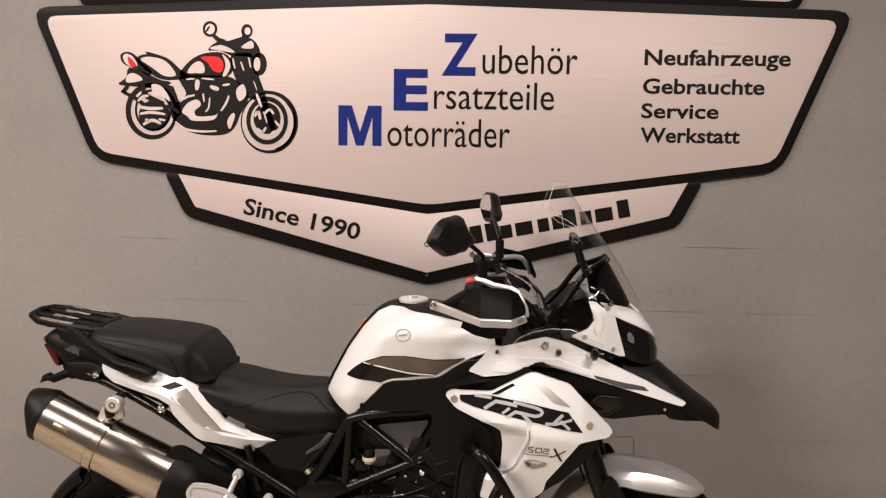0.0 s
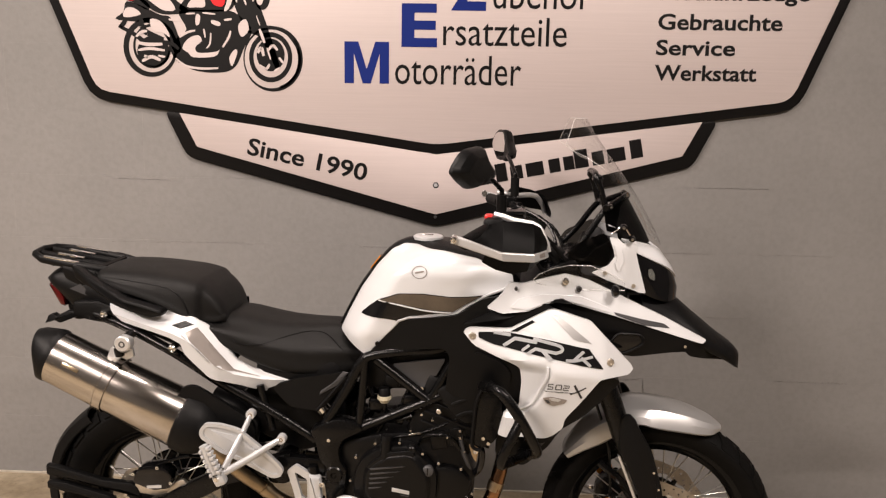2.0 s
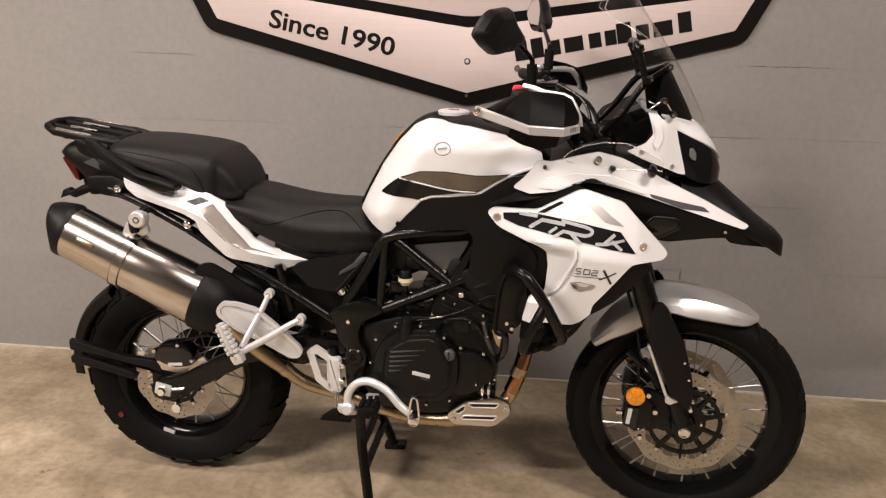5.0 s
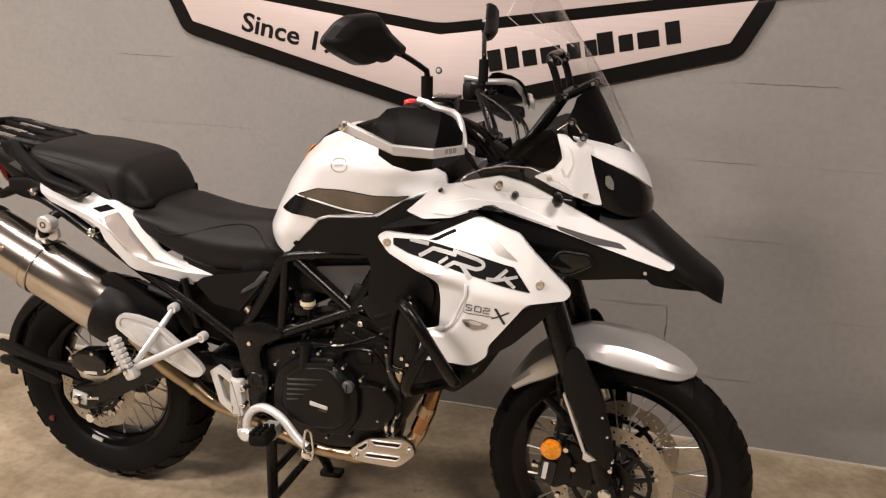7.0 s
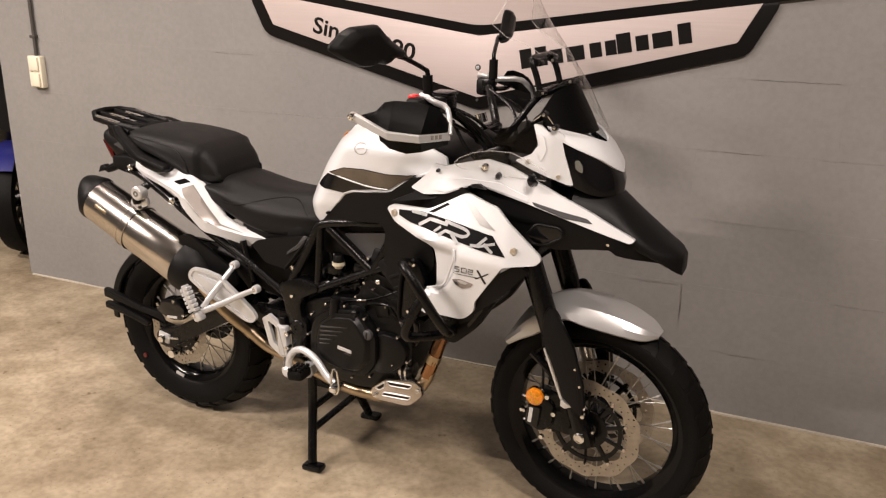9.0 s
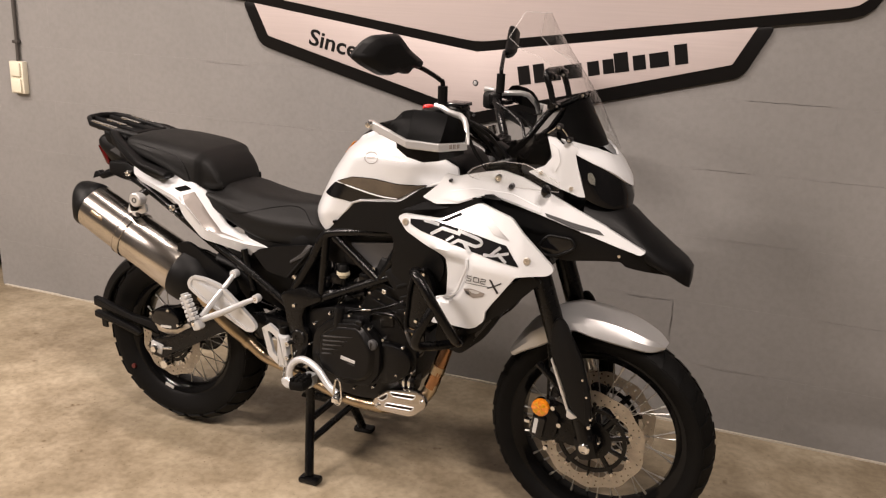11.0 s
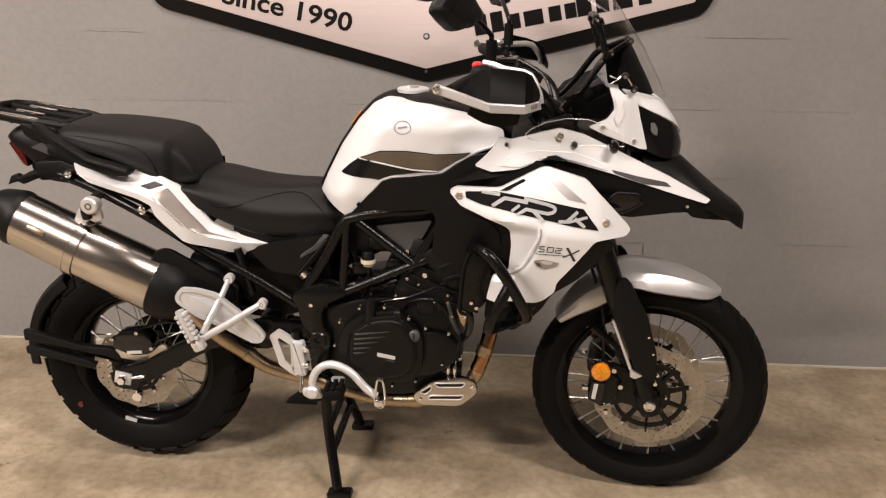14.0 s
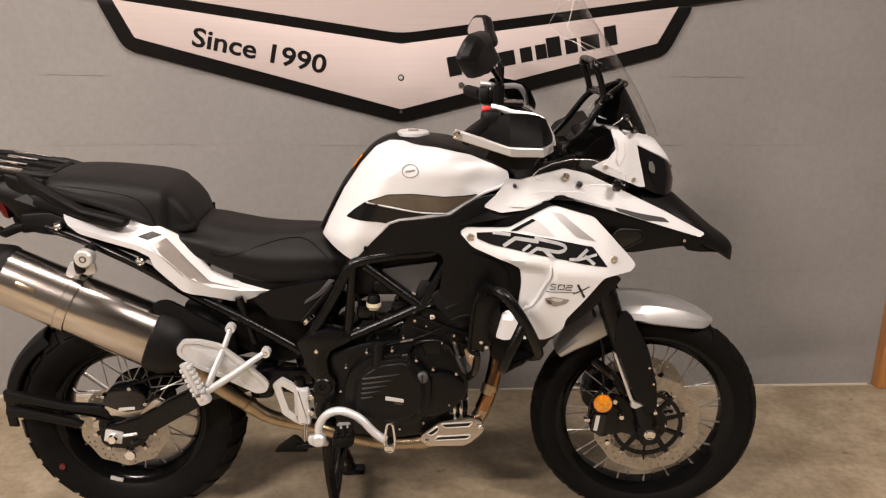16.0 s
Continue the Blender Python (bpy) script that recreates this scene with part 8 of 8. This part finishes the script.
bpart("master_cylinder", rod((-0.224, -0.135, 0.490), (-0.229, -0.134, 0.526), 0.0165, 0.0150), BLACKMETAL, label="rear brake master cylinder")
bpart("push_rod", rod((-0.212, -0.150, 0.400), (-0.212, -0.165, 0.350), 0.006), CHROME, pedal)

# centre stand and side stand
cs = cpart("centre_stand", tube([(-0.165, -0.105, 0.330), (-0.158, -0.120, 0.20), (-0.128, -0.175, 0.060), (-0.120, -0.188, 0.022)], 0.0155, 12), BLACKMETAL, label="black centre stand")
cpart("stand_leg", tube([(-0.165, 0.105, 0.330), (-0.158, 0.120, 0.20), (-0.128, 0.175, 0.060), (-0.120, 0.188, 0.022)], 0.0155, 12), BLACKMETAL, cs)
for sgn in (-1, 1):
    cpart("stand_foot", box((-0.112, sgn * 0.193, 0.012), (0.075, 0.042, 0.022), 0.008, Matrix.Rotation(radians(-4), 4, "Y")), BLACKMETAL, cs)
cpart("stand_cross", rod((-0.142, -0.148, 0.122), (-0.142, 0.148, 0.122), 0.012), BLACKMETAL, cs)
cpart("stand_cross", rod((-0.155, -0.124, 0.190), (-0.155, 0.124, 0.190), 0.012), BLACKMETAL, cs)
cpart("stand_lever", slab([(-0.372, 0.098), (-0.362, 0.116), (-0.305, 0.160), (-0.290, 0.155), (-0.258, 0.112), (-0.262, 0.098)], 0.160, 0.174, 0.008, 0.003), BLACKMETAL, cs)
cpart("lever_arm", rod((-0.150, 0.135, 0.150), (-0.300, 0.165, 0.120), 0.011), BLACKMETAL, cs)
cpart("stand_lug", box((-0.165, 0, 0.335), (0.06, 0.24, 0.05), 0.012), BLACKMETAL, cs)

# the motorcycle in the side bay, of which only the front shows past the wall's end
parked = tagged(new("parked_motorcycle"), "black motorcycle with a blue mudguard in the shaded side bay", "motorcycle")
parked.matrix_basis = pose(-2.93, 1.19, 0, 0, 0, -62)
pw = part("wheel", lathe([(0.235, -0.04), (0.225, 0), (0.235, 0.04), (0.215, 0.04), (0.205, 0), (0.215, -0.04)], (0, 0, 0.32), "y", 48, closed=True), GLOSS, parked)
part("tyre", lathe([(0.235, -0.045), (0.27, -0.062), (0.305, -0.055), (0.32, 0), (0.305, 0.055), (0.27, 0.062), (0.235, 0.045)], (0, 0, 0.32), "y", 64, closed=True), RUBBER, pw)
part("disc", lathe([(0.09, -0.07), (0.15, -0.07), (0.15, -0.065), (0.09, -0.065)], (0, 0, 0.32), "y", 40, closed=True), DISC, pw)
part("hub", rod((0, -0.08, 0.32), (0, 0.08, 0.32), 0.05), BLACKMETAL, pw)
for i in range(5):
    a = 2 * math.pi * i / 5
    part("wheel_spoke", tube([(0.04 * math.cos(a), 0, 0.32 + 0.04 * math.sin(a)), (0.22 * math.cos(a), 0, 0.32 + 0.22 * math.sin(a))], 0.02, 8, False), GLOSS, pw)
for sgn in (-1, 1):
    part("fork_leg", rod((0, sgn * 0.10, 0.32), (-0.26, sgn * 0.10, 1.0), 0.028), BLACKMETAL, parked)
part("mudguard", skin([[Vector((0.345 * math.cos(radians(a)) , y, 0.32 + (0.345 - 0.4 * y * y) * math.sin(radians(a)))) for y in (-0.07, -0.03, 0.03, 0.07)] + [Vector((0.338 * math.cos(radians(a)), y, 0.32 + (0.338 - 0.4 * y * y) * math.sin(radians(a)))) for y in (0.07, 0.03, -0.03, -0.07)] for a in range(40, 151, 10)]), BLUE, parked)
part("fairing", body([(0.05, [(0, 0.98), (0.06, 0.97), (0.10, 0.90), (0.09, 0.80), (0.05, 0.74), (0, 0.72)]), (-0.15, [(0, 1.12), (0.12, 1.10), (0.20, 0.98), (0.20, 0.75), (0.12, 0.60), (0, 0.58)]), (-0.45, [(0, 1.10), (0.12, 1.08), (0.22, 0.95), (0.22, 0.65), (0.14, 0.45), (0, 0.42)]), (-0.85, [(0, 0.98), (0.10, 0.96), (0.18, 0.85), (0.18, 0.60), (0.10, 0.45), (0, 0.42)])]), PLASTIC, parked)
part("rear_tyre", lathe([(0.20, -0.06), (0.27, -0.085), (0.31, -0.06), (0.32, 0), (0.31, 0.06), (0.27, 0.085), (0.20, 0.06)], (-1.42, 0, 0.32), "y", 48, closed=True), RUBBER, parked)
part("rear_body", body([(-0.80, [(0, 0.92), (0.10, 0.90), (0.15, 0.80), (0.14, 0.60), (0.08, 0.42), (0, 0.40)]), (-1.2, [(0, 0.86), (0.09, 0.85), (0.13, 0.76), (0.10, 0.6), (0.06, 0.5), (0, 0.48)]), (-1.55, [(0, 0.94), (0.06, 0.93), (0.08, 0.88), (0.07, 0.8), (0.04, 0.78), (0, 0.77)])]), PLASTIC, parked)

# the blocks of the wall behind the motorcycle
BLOCK_W, COURSE, GAP = 1.0, 0.2545, 0.00014


def block_mesh(w, h):
    bm = box((0, 0, 0), (w - GAP, 0.012, h - GAP), 0.0001, seg=1)
    me = bpy.data.meshes.new("block")
    bm.to_mesh(me)
    bm.free()
    me.materials.append(WALLPAINT)
    return me


shared = {}
row, z = 0, 0.0
while z < CEIL - 0.01:
    h = min(COURSE, CEIL - z)
    x = LEFT_END
    edges = [LEFT_END]
    e = 0.9 - 5 * BLOCK_W + (0.0 if row % 2 else 0.46)
    while e < RIGHT_END - 0.05:
        if e > LEFT_END + 0.05:
            edges.append(e)
        e += BLOCK_W
    edges.append(RIGHT_END)
    for a, b in zip(edges, edges[1:]):
        key = (round(b - a, 4), round(h, 4))
        if key not in shared:
            shared[key] = block_mesh(*key)
        ob = new("block", shared[key])
        ob.parent = wall_n
        ob.location = ((a + b) / 2, WALL_Y + 0.006 + random.uniform(-0.00006, 0.00006), z + h / 2)
    z += COURSE
    row += 1

# hairline cracks in the paint along the joints
CRACK = material("crack_shadow", (0.095, 0.091, 0.087), 0.9)
CHIP = material("filler_ridge", (0.34, 0.33, 0.31), 0.7)
for x0, x1, z, w, mat in ((1.046, 1.34, 1.274, 0.0022, CRACK), (0.905, 1.13, 1.016, 0.0020, CRACK), (-1.05, -0.66, 1.013, 0.0011, CRACK), (-1.30, -0.98, 1.008, 0.0009, CRACK), (-0.25, -0.07, 1.011, 0.0015, CRACK), (0.97, 1.33, 0.761, 0.0010, CHIP),
                          (-1.23, -0.98, 1.261, 0.0022, CHIP), (-0.77, -0.63, 1.271, 0.0014, CHIP), (-0.73, -0.66, 1.009, 0.0010, CRACK), (1.30, 1.62, 1.018, 0.0009, CRACK), (1.40, 1.72, 0.509, 0.0010, CRACK), (0.66, 0.91, 0.499, 0.0015, CHIP), (0.74, 0.89, 0.496, 0.0010, CRACK), (1.01, 1.26, 0.254, 0.0014, CHIP), (1.08, 1.20, 0.251, 0.0009, CRACK)):
    n = int((x1 - x0) / 0.004) + 2
    bm = bmesh.new()
    upper, lower = [], []
    for i in range(n):
        x = x0 + (x1 - x0) * i / (n - 1)
        mid = z + 0.0030 * noise.noise((x * 30, z * 7, 0)) + 0.0022 * noise.noise((x * 95, z * 5, 1)) + 0.003 * noise.noise((x * 5, z * 3, 2))
        h = 0.65 * w * (0.3 + 0.65 * abs(noise.noise((x * 60, z, 5))) * 1.8) * min(1, 6 * min(i, n - 1 - i) / n + 0.15)
        upper.append(bm.verts.new((x, WALL_Y - 0.0008, mid + h / 2)))
        lower.append(bm.verts.new((x, WALL_Y - 0.0008, mid - h / 2)))
    for i in range(n - 1):
        bm.faces.new((upper[i], upper[i + 1], lower[i + 1], lower[i]))
    bmesh.ops.solidify(bm, geom=bm.faces[:], thickness=0.0006)
    part("crack", bm, mat, wall_n)

for x, z0, z1, mat in ((0.903, 0.335, 0.500, CHIP), (0.9055, 0.36, 0.49, CRACK)):
    bm = bmesh.new()
    sides = [[], []]
    for i in range(40):
        z = z0 + (z1 - z0) * i / 39
        mid = x + 0.004 * noise.noise((x * 9, z * 22, 3)) + 0.0016 * noise.noise((x, z * 90, 4))
        w = 0.0013 * (0.35 + abs(noise.noise((x * 3, z * 60, 6))) * 1.3)
        for side, k in zip(sides, (-1, 1)):
            side.append(bm.verts.new((mid + k * w / 2, WALL_Y - 0.0008, z)))
    for i in range(39):
        bm.faces.new((sides[0][i], sides[1][i], sides[1][i + 1], sides[0][i + 1]))
    bmesh.ops.solidify(bm, geom=bm.faces[:], thickness=0.0006)
    part("crack", bm, mat, wall_n)
